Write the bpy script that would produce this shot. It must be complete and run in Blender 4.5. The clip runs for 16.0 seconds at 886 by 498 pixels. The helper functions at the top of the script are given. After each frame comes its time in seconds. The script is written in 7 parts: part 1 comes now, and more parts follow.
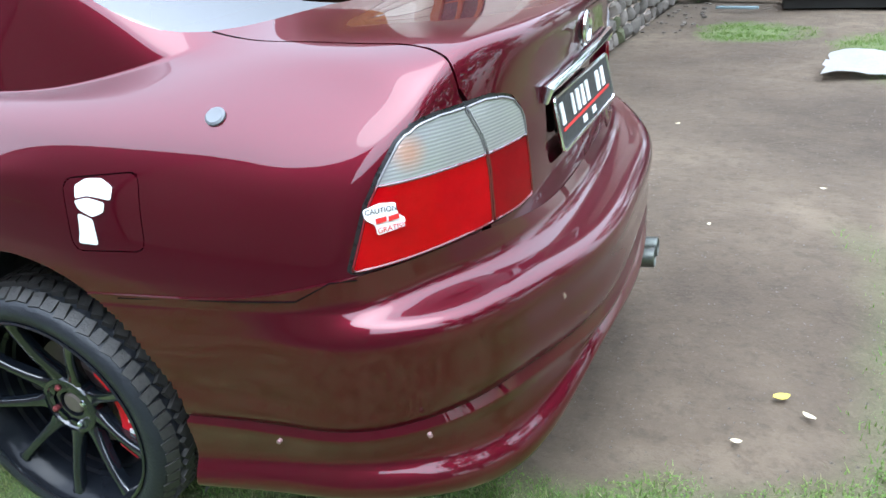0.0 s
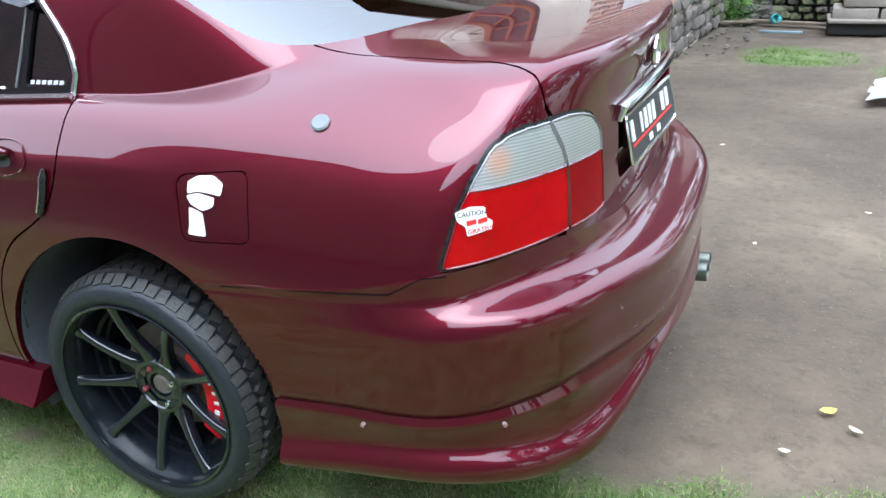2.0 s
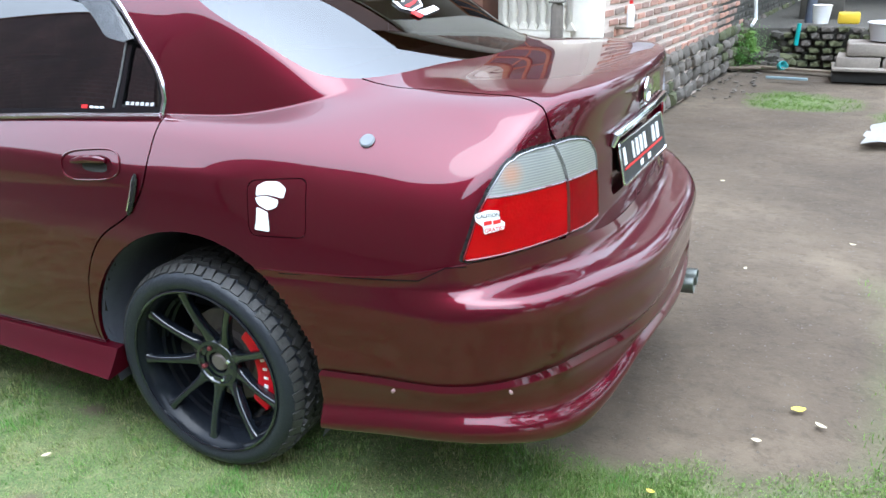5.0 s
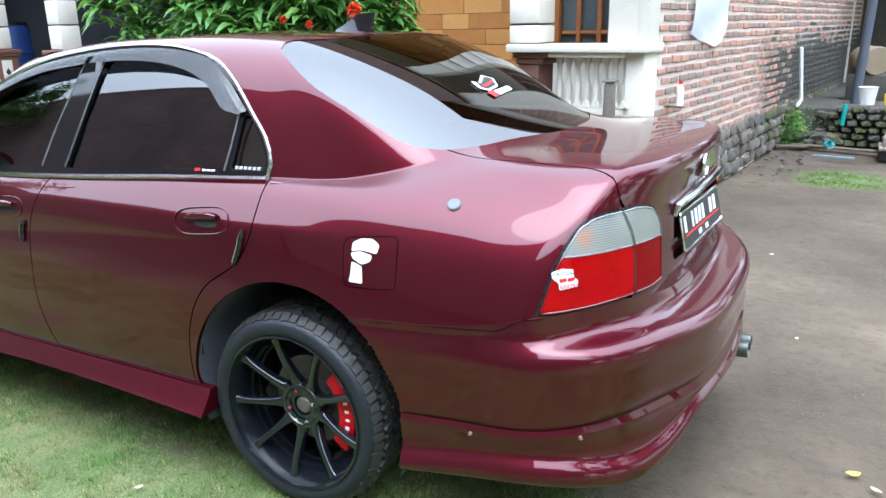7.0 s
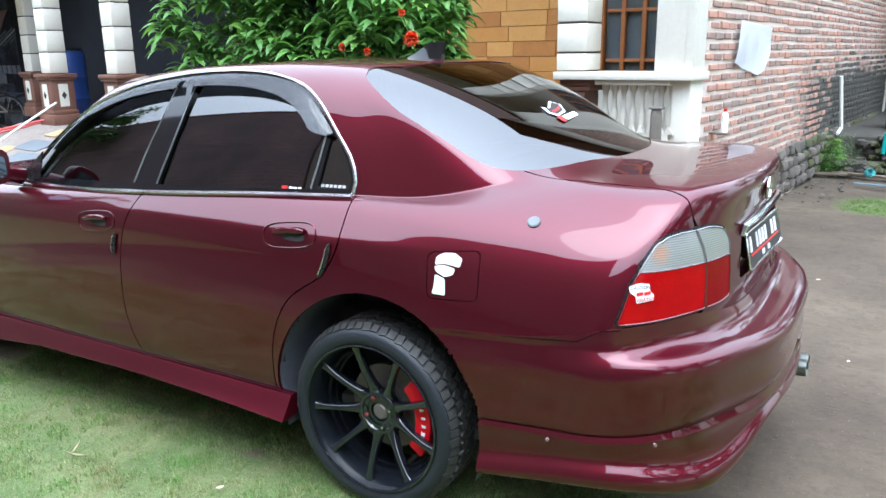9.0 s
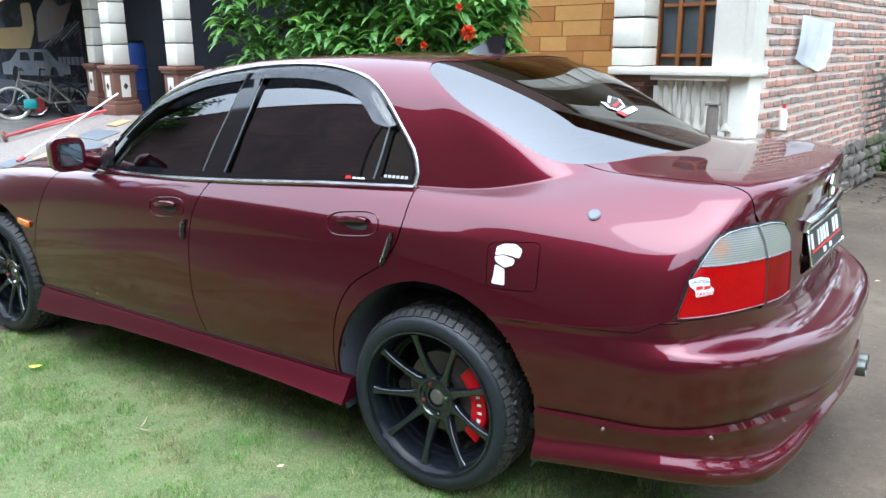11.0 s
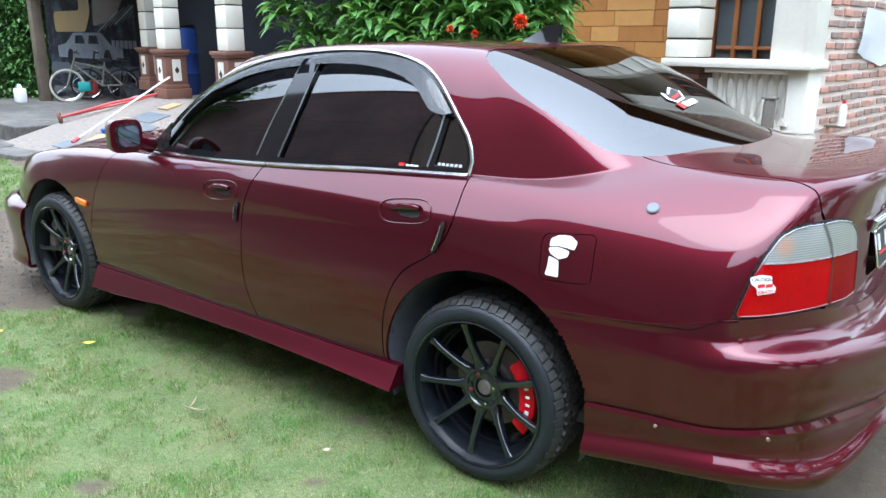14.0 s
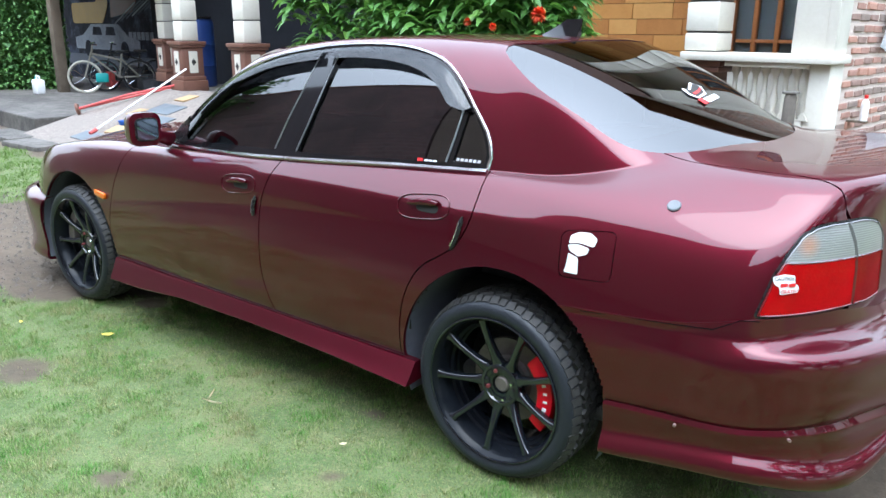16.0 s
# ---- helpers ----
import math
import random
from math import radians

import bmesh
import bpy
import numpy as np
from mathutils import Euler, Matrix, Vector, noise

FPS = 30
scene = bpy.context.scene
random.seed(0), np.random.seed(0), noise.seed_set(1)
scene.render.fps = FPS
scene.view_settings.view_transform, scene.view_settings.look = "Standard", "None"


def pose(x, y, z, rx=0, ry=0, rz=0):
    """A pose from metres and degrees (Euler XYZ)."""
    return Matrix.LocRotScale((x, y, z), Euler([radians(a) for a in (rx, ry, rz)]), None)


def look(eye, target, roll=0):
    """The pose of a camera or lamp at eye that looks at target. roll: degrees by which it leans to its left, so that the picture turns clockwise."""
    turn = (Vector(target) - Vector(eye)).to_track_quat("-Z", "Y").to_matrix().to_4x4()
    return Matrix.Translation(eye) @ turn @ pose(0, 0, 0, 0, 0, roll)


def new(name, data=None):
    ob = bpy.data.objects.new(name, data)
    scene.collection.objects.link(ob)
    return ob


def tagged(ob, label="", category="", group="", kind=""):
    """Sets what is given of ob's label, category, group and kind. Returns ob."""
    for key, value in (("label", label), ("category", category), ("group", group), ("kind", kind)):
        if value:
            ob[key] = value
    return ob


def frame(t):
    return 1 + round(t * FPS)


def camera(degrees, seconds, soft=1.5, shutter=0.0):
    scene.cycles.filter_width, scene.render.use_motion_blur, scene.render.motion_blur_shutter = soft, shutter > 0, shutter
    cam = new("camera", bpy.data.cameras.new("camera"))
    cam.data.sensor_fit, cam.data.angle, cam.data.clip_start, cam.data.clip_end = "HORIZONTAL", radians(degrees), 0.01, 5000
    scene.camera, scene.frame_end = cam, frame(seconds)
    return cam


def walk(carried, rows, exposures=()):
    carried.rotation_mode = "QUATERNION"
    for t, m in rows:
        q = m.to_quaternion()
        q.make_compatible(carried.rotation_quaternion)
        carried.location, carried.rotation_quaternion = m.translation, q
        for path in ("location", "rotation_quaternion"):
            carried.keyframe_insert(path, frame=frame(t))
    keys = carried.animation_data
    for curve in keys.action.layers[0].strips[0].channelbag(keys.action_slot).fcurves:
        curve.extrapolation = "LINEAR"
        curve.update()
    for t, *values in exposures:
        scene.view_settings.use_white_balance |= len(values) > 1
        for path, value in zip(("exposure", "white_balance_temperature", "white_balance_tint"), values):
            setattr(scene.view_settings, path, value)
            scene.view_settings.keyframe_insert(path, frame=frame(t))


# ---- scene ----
cam = camera(60.5, 16.0)
PATH = [
    (0, (1.372, -1.81, 1.307), (0.679, -0.143, 0.447), -4.2),
    (0.5, (1.38, -1.828, 1.316), (0.648, -0.174, 0.462), -4.1),
    (1, (1.365, -1.853, 1.322), (0.614, -0.2, 0.484), -3.8),
    (1.5, (1.34, -1.894, 1.329), (0.579, -0.241, 0.499), -3.3),
    (2, (1.316, -1.95, 1.339), (0.556, -0.294, 0.515), -2.9),
    (2.5, (1.303, -2.014, 1.341), (0.546, -0.348, 0.534), -2.2),
    (3, (1.308, -2.068, 1.355), (0.551, -0.402, 0.548), -1.9),
    (3.5, (1.326, -2.112, 1.367), (0.572, -0.437, 0.576), -2.0),
    (6, (1.476, -2.361, 1.399), (0.603, -0.694, 0.721), -1.2),
    (6.5, (1.459, -2.414, 1.407), (0.553, -0.745, 0.778), -1.0),
    (7, (1.428, -2.475, 1.42), (0.509, -0.79, 0.86), -1.0),
    (7.5, (1.402, -2.536, 1.428), (0.479, -0.842, 0.903), -1.1),
    (8, (1.38, -2.585, 1.426), (0.454, -0.888, 0.914), -0.8),
    (8.5, (1.37, -2.626, 1.427), (0.423, -0.937, 0.926), -0.7),
    (9, (1.359, -2.662, 1.428), (0.372, -0.995, 0.932), -0.7),
    (11.5, (1.343, -2.737, 1.43), (0.245, -1.147, 0.917), -0.2),
    (12, (1.335, -2.738, 1.425), (0.222, -1.16, 0.908), -0.0),
    (12.5, (1.324, -2.736, 1.428), (0.196, -1.171, 0.901), 0.1),
    (13, (1.314, -2.743, 1.422), (0.176, -1.185, 0.893), 0.3),
    (13.5, (1.31, -2.742, 1.426), (0.158, -1.197, 0.889), 0.4),
    (14, (1.305, -2.747, 1.425), (0.142, -1.211, 0.889), 0.4),
    (14.5, (1.298, -2.75, 1.433), (0.128, -1.222, 0.888), 0.5),
    (15, (1.294, -2.75, 1.427), (0.116, -1.228, 0.881), 0.6),
    (15.5, (1.293, -2.746, 1.427), (0.111, -1.229, 0.878), 0.6),
    (16, (1.287, -2.748, 1.434), (0.099, -1.238, 0.878), 0.5),
]
walk(cam, [(t, look(eye, target, roll)) for t, eye, target, roll in PATH], exposures=[(0, 1.13, 5850, 5), (2.5, 1.18, 5850, 5), (6, 1.18, 5850, 5), (9, 1.14, 5850, 5), (13, 1.05, 5850, 5), (16, 1.045, 5850, 5)])

# ---------------------------------------------------------------- world and light
world = bpy.data.worlds.new("overcast_sky")
scene.world = world
world.use_nodes = True
wn, wl = world.node_tree.nodes, world.node_tree.links
sky = wn.new("ShaderNodeTexSky")
sky.sky_type = "NISHITA"
sky.sun_disc = False
sky.sun_elevation = radians(70)
sky.sun_rotation = radians(150)
sky.air_density, sky.dust_density = 1.0, 0.2
grey = wn.new("ShaderNodeHueSaturation")
grey.inputs["Saturation"].default_value = 0.30
wl.new(sky.outputs[0], grey.inputs["Color"])
# an overcast sky: brighter overhead than at the horizon
geo, sep, rise, lit = wn.new("ShaderNodeTexCoord"), wn.new("ShaderNodeSeparateXYZ"), wn.new("ShaderNodeMath"), wn.new("ShaderNodeVectorMath")
rise.operation, lit.operation = "MULTIPLY_ADD", "SCALE"
rise.inputs[1].default_value, rise.inputs[2].default_value = 2.9, 0.2
wl.new(geo.outputs["Generated"], sep.inputs[0])
wl.new(sep.outputs["Z"], rise.inputs[0])
wl.new(grey.outputs[0], lit.inputs[0])
wl.new(rise.outputs[0], lit.inputs["Scale"])
wl.new(lit.outputs[0], wn["Background"].inputs["Color"])
wn["Background"].inputs["Strength"].default_value = 0.335
sun = new("sun", bpy.data.lights.new("sun", "SUN"))
sun.data.energy, sun.data.angle, sun.data.color = 0.85, radians(44), (1.0, 0.985, 0.96)
sun.matrix_world = look((1.6, -2.8, 9), (0, 0, 0))

# ---------------------------------------------------------------- materials


class Mat:
    """A small node-material builder."""

    def __init__(self, name, colour=(0.5, 0.5, 0.5), rough=0.6, metal=0.0, **more):
        self.m = bpy.data.materials.new(name)
        self.m.use_nodes = True
        self.t = self.m.node_tree
        self.b = self.t.nodes["Principled BSDF"]
        self.set("Base Color", (*colour, 1))
        self.set("Roughness", rough)
        self.set("Metallic", metal)
        for k, v in more.items():
            self.set(k.replace("_", " ").title().replace("Ior", "IOR"), v)

    def set(self, key, v):
        self.b.inputs[key].default_value = v

    def node(self, kind, **props):
        n = self.t.nodes.new("ShaderNode" + kind)
        for k, v in props.items():
            if k in n.inputs:
                n.inputs[k].default_value = v
        return n

    def link(self, a, b):
        self.t.links.new(a, b)

    def coords(self, which="Object"):
        return self.node("TexCoord").outputs[which]

    def noise(self, scale, detail=4, rough=0.6, vec=None):
        n = self.node("TexNoise", Scale=scale, Detail=detail, Roughness=rough)
        self.link(vec if vec is not None else self.coords(), n.inputs["Vector"])
        return n.outputs["Fac"]

    def stretch(self, sx, sy, sz, which="Object"):
        m = self.node("Mapping", Scale=(sx, sy, sz))
        self.link(self.coords(which), m.inputs["Vector"])
        return m.outputs[0]

    def ramp(self, fac, stops):
        r = self.node("ValToRGB")
        e = r.color_ramp.elements
        while len(e) < len(stops):
            e.new(0.5)
        for el, (p, c) in zip(e, stops):
            el.position, el.color = p, (*c, 1)
        self.link(fac, r.inputs[0])
        return r.outputs[0]

    def mix(self, fac, a, b, mode="MIX"):
        n = self.t.nodes.new("ShaderNodeMix")
        n.data_type, n.blend_type = "RGBA", mode
        for sock, v in ((n.inputs[0], fac), (n.inputs[6], a), (n.inputs[7], b)):
            if isinstance(v, (int, float)):
                sock.default_value = v
            elif isinstance(v, tuple):
                sock.default_value = (*v, 1)
            else:
                self.link(v, sock)
        return n.outputs[2]

    def math(self, op, a, b=0.0):
        n = self.t.nodes.new("ShaderNodeMath")
        n.operation = op
        for sock, v in zip(n.inputs, (a, b)):
            if isinstance(v, (int, float)):
                sock.default_value = v
            else:
                self.link(v, sock)
        return n.outputs[0]

    def bump(self, height, strength=0.3, distance=0.01):
        n = self.node("Bump", Strength=strength, Distance=distance)
        self.link(height, n.inputs["Height"])
        if self.b.inputs["Normal"].links:
            self.link(self.b.inputs["Normal"].links[0].from_socket, n.inputs["Normal"])
        self.link(n.outputs[0], self.b.inputs["Normal"])
        return self

    def colour(self, sock):
        self.link(sock, self.b.inputs["Base Color"])
        return self

    def rough(self, sock):
        self.link(sock, self.b.inputs["Roughness"])
        return self


def varied(name, c1, c2, scale, rough=0.7, bump=0.3, fine=None, metal=0.0, dist=0.01, detail=6):
    """Two tones by noise at two scales, with relief."""
    m = Mat(name, c1, rough, metal)
    big, small = m.noise(scale, 5), m.noise(fine or scale * 9, detail)
    m.colour(m.mix(m.math("ADD", m.math("MULTIPLY", m.math("ADD", big, small), 1.0), -0.5), c1, c2))
    m.rough(m.math("ADD", m.math("MULTIPLY", small, 0.3), rough - 0.15))
    if bump:
        m.bump(small, bump, dist)
    return m


PAINT = Mat("maroon_car_paint", (0.10, 0.006, 0.018), 0.28, 0.7, coat_weight=1.0, coat_roughness=0.02, coat_ior=1.53, specular_ior_level=0.1)
_f = PAINT.noise(900, 2, 0.5)
_d = PAINT.noise(2.3, 5, 0.6)
PAINT.colour(PAINT.mix(PAINT.math("MULTIPLY", _f, 0.5), (0.073, 0.0012, 0.0080), (0.108, 0.0018, 0.0122)))
PAINT.rough(PAINT.math("ADD", 0.34, PAINT.math("MULTIPLY", _d, 0.14)))
_c = PAINT.math("ADD", 0.002, PAINT.math("MULTIPLY", PAINT.noise(7, 6, 0.7), 0.016))
PAINT.link(_c, PAINT.b.inputs["Coat Roughness"])
PAINT.bump(PAINT.noise(5, 2, 0.4), 0.012, 0.01)
CHROME = Mat("chrome", (0.75, 0.76, 0.78), 0.12, 1.0)
CHROME.rough(CHROME.math("ADD", 0.06, CHROME.math("MULTIPLY", CHROME.noise(30), 0.16)))
TRIM = varied("black_trim", (0.010, 0.010, 0.011), (0.02, 0.02, 0.021), 6, 0.28, 0.03)
FRAMEM = Mat("gloss_black_door_frame", (0.007, 0.007, 0.008), 0.22)
FRAMEM.rough(FRAMEM.math("ADD", 0.05, FRAMEM.math("MULTIPLY", FRAMEM.noise(9), 0.10)))
DARK = varied("underbody_black", (0.016, 0.016, 0.016), (0.036, 0.034, 0.032), 5, 0.85, 0.1)
WELL = varied("arch_liner_plastic", (0.06, 0.064, 0.08), (0.105, 0.11, 0.128), 5, 0.8, 0.2)
RUBBER = varied("tyre_rubber", (0.012, 0.0142, 0.0185), (0.024, 0.027, 0.033), 7, 0.38, 0.2, 120)
RUBBER.set("Specular IOR Level", 0.3)
TREADM = varied("dusty_tread_rubber", (0.014, 0.015, 0.017), (0.055, 0.051, 0.046), 9, 0.6, 0.3, 90)
RIMM = Mat("gloss_black_alloy", (0.0065, 0.0085, 0.012), 0.3, 0.0, coat_weight=0.6, coat_roughness=0.05)
RIMM.rough(RIMM.math("ADD", 0.09, RIMM.math("MULTIPLY", RIMM.noise(14), 0.12)))
BARREL = varied("satin_black_rim_barrel", (0.0045, 0.0055, 0.0075), (0.009, 0.0105, 0.014), 8, 0.16, 0.01)
BARREL.set("Specular IOR Level", 0.14)
DISC = varied("brake_disc_steel", (0.11, 0.095, 0.088), (0.22, 0.19, 0.175), 9, 0.5, 0.1, metal=0.5)
CALIPER = Mat("red_caliper_paint", (0.55, 0.001, 0.012), 0.35, specular_ior_level=0.2, coat_weight=0.12)
CALIPER.rough(CALIPER.math("ADD", 0.25, CALIPER.math("MULTIPLY", CALIPER.noise(40), 0.3)))
WHITE = Mat("white_vinyl", (0.82, 0.82, 0.82), 0.45)
REDV = Mat("red_vinyl", (0.6, 0.02, 0.02), 0.45)
BLACKV = Mat("black_vinyl", (0.02, 0.02, 0.02), 0.45)
GREYV = Mat("silver_print", (0.45, 0.45, 0.46), 0.5)
PLATEM = varied("number_plate_black", (0.016, 0.017, 0.019), (0.03, 0.03, 0.032), 12, 0.5, 0.08)
AMBER = Mat("amber_lens", (0.75, 0.16, 0.01), 0.15, coat_weight=1.0)


def glass(name, tint, gloss_rough=0.01, ior=1.5):
    """Tinted window glass: a clear filter under a mirror-like surface."""
    m = bpy.data.materials.new(name)
    m.use_nodes = True
    t = m.node_tree
    t.nodes.remove(t.nodes["Principled BSDF"])
    tr, gl, mx, fr, pw, sc = (t.nodes.new("ShaderNode" + k) for k in ("BsdfTransparent", "BsdfGlossy", "MixShader", "LayerWeight", "Math", "Math"))
    tr.inputs[0].default_value = (*tint, 1)
    gl.inputs["Roughness"].default_value = gloss_rough
    f0 = ((ior - 1) / (ior + 1)) ** 2
    fr.inputs["Blend"].default_value = 0.5
    pw.operation, sc.operation = "POWER", "MULTIPLY_ADD"
    pw.inputs[1].default_value = 5.0
    sc.inputs[1].default_value, sc.inputs[2].default_value = 1 - f0, f0
    t.links.new(fr.outputs["Facing"], pw.inputs[0])
    t.links.new(pw.outputs[0], sc.inputs[0])
    t.links.new(sc.outputs[0], mx.inputs[0])
    t.links.new(tr.outputs[0], mx.inputs[1])
    t.links.new(gl.outputs[0], mx.inputs[2])
    t.links.new(mx.outputs[0], t.nodes["Material Output"].inputs["Surface"])
    return m


TINT = glass("dark_tinted_glass", (0.085, 0.076, 0.080), 0.012, 2.3)
SMOKE = glass("smoked_acrylic", (0.03, 0.031, 0.034), 0.03, 2.1)
PANE = glass("window_pane_glass", (0.82, 0.84, 0.84), 0.01, 1.5)
RED_LENS = Mat("red_tail_lens", (0.62, 0.004, 0.004), 0.3, specular_ior_level=0.0, coat_weight=0.3, coat_roughness=0.01)
_v = RED_LENS.node("TexVoronoi", Scale=130.0)
RED_LENS.link(RED_LENS.coords(), _v.inputs["Vector"])
RED_LENS.bump(_v.outputs["Distance"], 0.25, 0.002)
RED_LENS.colour(RED_LENS.mix(RED_LENS.noise(14, 4), (0.24, 0.0003, 0.002), (0.44, 0.0006, 0.003)))
DEEP_LENS = Mat("deep_red_reflector_lens", (0.2, 0.001, 0.003), 0.3, specular_ior_level=0.0, coat_weight=0.4, coat_roughness=0.01)
DEEP_LENS.colour(DEEP_LENS.mix(DEEP_LENS.noise(18, 4), (0.13, 0.0003, 0.002), (0.25, 0.0006, 0.003)))
CLEAR_LENS = Mat("clear_ribbed_lens", (0.62, 0.63, 0.64), 0.15, 0.45, coat_weight=0.7, coat_roughness=0.03)
_w = CLEAR_LENS.node("TexWave", Scale=50.0, Distortion=0.0)
_w.bands_direction = "Z"
CLEAR_LENS.link(CLEAR_LENS.coords(), _w.inputs["Vector"])
# The bulb is not modelled: its amber is put into the lens colour.
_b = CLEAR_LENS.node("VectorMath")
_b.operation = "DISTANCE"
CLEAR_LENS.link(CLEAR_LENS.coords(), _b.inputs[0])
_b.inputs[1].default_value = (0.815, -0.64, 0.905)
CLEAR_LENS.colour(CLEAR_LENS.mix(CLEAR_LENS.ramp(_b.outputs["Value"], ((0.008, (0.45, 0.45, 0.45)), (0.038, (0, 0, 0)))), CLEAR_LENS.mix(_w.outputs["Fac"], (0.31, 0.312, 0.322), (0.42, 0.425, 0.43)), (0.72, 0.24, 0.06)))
CLEAR_LENS.bump(_w.outputs["Fac"], 0.12, 0.003)


# ---------------------------------------------------------------- mesh helpers


def mesh_of(name, verts, faces, material=None, smooth=False):
    me = bpy.data.meshes.new(name)
    me.from_pydata([tuple(v) for v in verts], [], faces)
    if material:
        me.materials.append(material.m if isinstance(material, Mat) else material)
    if smooth:
        me.polygons.foreach_set("use_smooth", [True] * len(me.polygons))
    return me


def link_mesh(name, me, parent=None, label=""):
    ob = new(name, me)
    if parent:
        ob.parent = parent
        ob.matrix_parent_inverse = parent.matrix_world.inverted()
    if label:
        ob["label"] = label
    return ob


def part(name, bm, material, parent=None, label="", smooth=True, angle=35):
    """Links a bmesh as one mesh object, in world coordinates, under a thing or part."""
    bmesh.ops.recalc_face_normals(bm, faces=bm.faces)
    me = bpy.data.meshes.new(name)
    bm.to_mesh(me)
    bm.free()
    me.materials.append(material.m if isinstance(material, Mat) else material)
    if smooth:
        me.polygons.foreach_set("use_smooth", [True] * len(me.polygons))
        me.set_sharp_from_angle(angle=radians(angle))
    ob = link_mesh(name, me, parent, label)
    if parent is not None:
        ob.matrix_parent_inverse = parent.matrix_world.inverted()
    return ob


def thing(name, label, category, at=(0, 0, 0), group="", kind=""):
    ob = new(name)
    ob.empty_display_size = 0.1
    ob.location = at
    ob.matrix_world = Matrix.Translation(at)
    return tagged(ob, label, category, group, kind)


def add_box(bm, size, m=None, bevel=0.0, seg=2):
    r = bmesh.ops.create_cube(bm, size=1, matrix=(m or Matrix()) @ Matrix.Diagonal((*size, 1)))
    if bevel:
        vs = set(r["verts"])
        bmesh.ops.bevel(bm, geom=[e for e in bm.edges if e.verts[0] in vs], offset=bevel, segments=seg, profile=0.5, affect="EDGES")
    return bm


def box(size, m=None, bevel=0.0, seg=2):
    return add_box(bmesh.new(), size, m, bevel, seg)


def add_tube(bm, pts, radius, sides=8, closed=False, flat=1.0):
    """A tube along pts; radius may be one number or one a point."""
    pts = [Vector(p) for p in pts]
    n = len(pts)
    rad = [radius] * n if isinstance(radius, (int, float)) else list(radius)
    rings, up = [], None
    for i, p in enumerate(pts):
        a = pts[(i - 1) % n] if closed or i else p
        b = pts[(i + 1) % n] if closed or i < n - 1 else p
        d = (b - a).normalized()
        if up is None:
            up = d.cross(Vector((0, 0, 1)) if abs(d.z) < 0.9 else Vector((1, 0, 0))).normalized()
        up = (up - d * up.dot(d)).normalized()
        side = d.cross(up)
        rings.append([bm.verts.new(p + (up * math.cos(t) * flat + side * math.sin(t)) * rad[i]) for t in (2 * math.pi * k / sides for k in range(sides))])
    for i in range(n if closed else n - 1):
        a, b = rings[i], rings[(i + 1) % n]
        for k in range(sides):
            bm.faces.new((a[k], a[(k + 1) % sides], b[(k + 1) % sides], b[k]))
    if not closed:
        bm.faces.new(rings[0])
        bm.faces.new(rings[-1])
    return bm


def tube(pts, radius, sides=8, closed=False, flat=1.0):
    return add_tube(bmesh.new(), pts, radius, sides, closed, flat)


def lathe(profile, m=None, steps=48, close=False, caps=True):
    """Turns (radius, height) points round the local z axis."""
    bm, m = bmesh.new(), m or Matrix()
    rings = [[bm.verts.new(m @ Vector((r * math.cos(a), r * math.sin(a), h))) for a in (2 * math.pi * k / steps for k in range(steps))] for r, h in profile]
    pairs = list(zip(rings, rings[1:])) + ([(rings[-1], rings[0])] if close else [])
    for a, b in pairs:
        for k in range(steps):
            bm.faces.new((a[k], a[(k + 1) % steps], b[(k + 1) % steps], b[k]))
    if caps and not close:
        for ring, (r, h) in ((rings[0], profile[0]), (rings[-1], profile[-1])):
            if r > 1e-4:
                bm.faces.new(ring)
    return bm


def prism(poly, depth, m=None, bevel=0.0):
    """A polygon in local x, y pulled out along local z by depth."""
    bm, m = bmesh.new(), m or Matrix()
    f = bm.faces.new([bm.verts.new(m @ Vector((x, y, 0))) for x, y in poly])
    r = bmesh.ops.extrude_face_region(bm, geom=[f])
    d = (m.to_3x3() @ Vector((0, 0, 1))) * depth
    bmesh.ops.translate(bm, verts=[v for v in r["geom"] if isinstance(v, bmesh.types.BMVert)], vec=d)
    if bevel:
        bmesh.ops.bevel(bm, geom=list(bm.edges), offset=bevel, segments=2, profile=0.5, affect="EDGES")
    return bm


def rounded(poly, r, steps=4):
    """The polygon with its corners rounded."""
    out = []
    n = len(poly)
    for i in range(n):
        p, a, b = Vector(poly[i]), Vector(poly[i - 1]), Vector(poly[(i + 1) % n])
        da, db = (a - p), (b - p)
        k = min(r, da.length * 0.45, db.length * 0.45)
        s, e = p + da.normalized() * k, p + db.normalized() * k
        for j in range(steps + 1):
            t = j / steps
            out.append(tuple((1 - t) ** 2 * s + 2 * t * (1 - t) * p + t * t * e))
    return out


def smooth_line(pts, per=8):
    """Natural spline through a few points, densely read."""
    p = np.array(pts, float)
    t = np.r_[0, np.cumsum(np.linalg.norm(np.diff(p, axis=0), axis=1))]
    q = np.linspace(0, t[-1], per * (len(pts) - 1) + 1)
    return [tuple(v) for v in spline(t, p, q)]


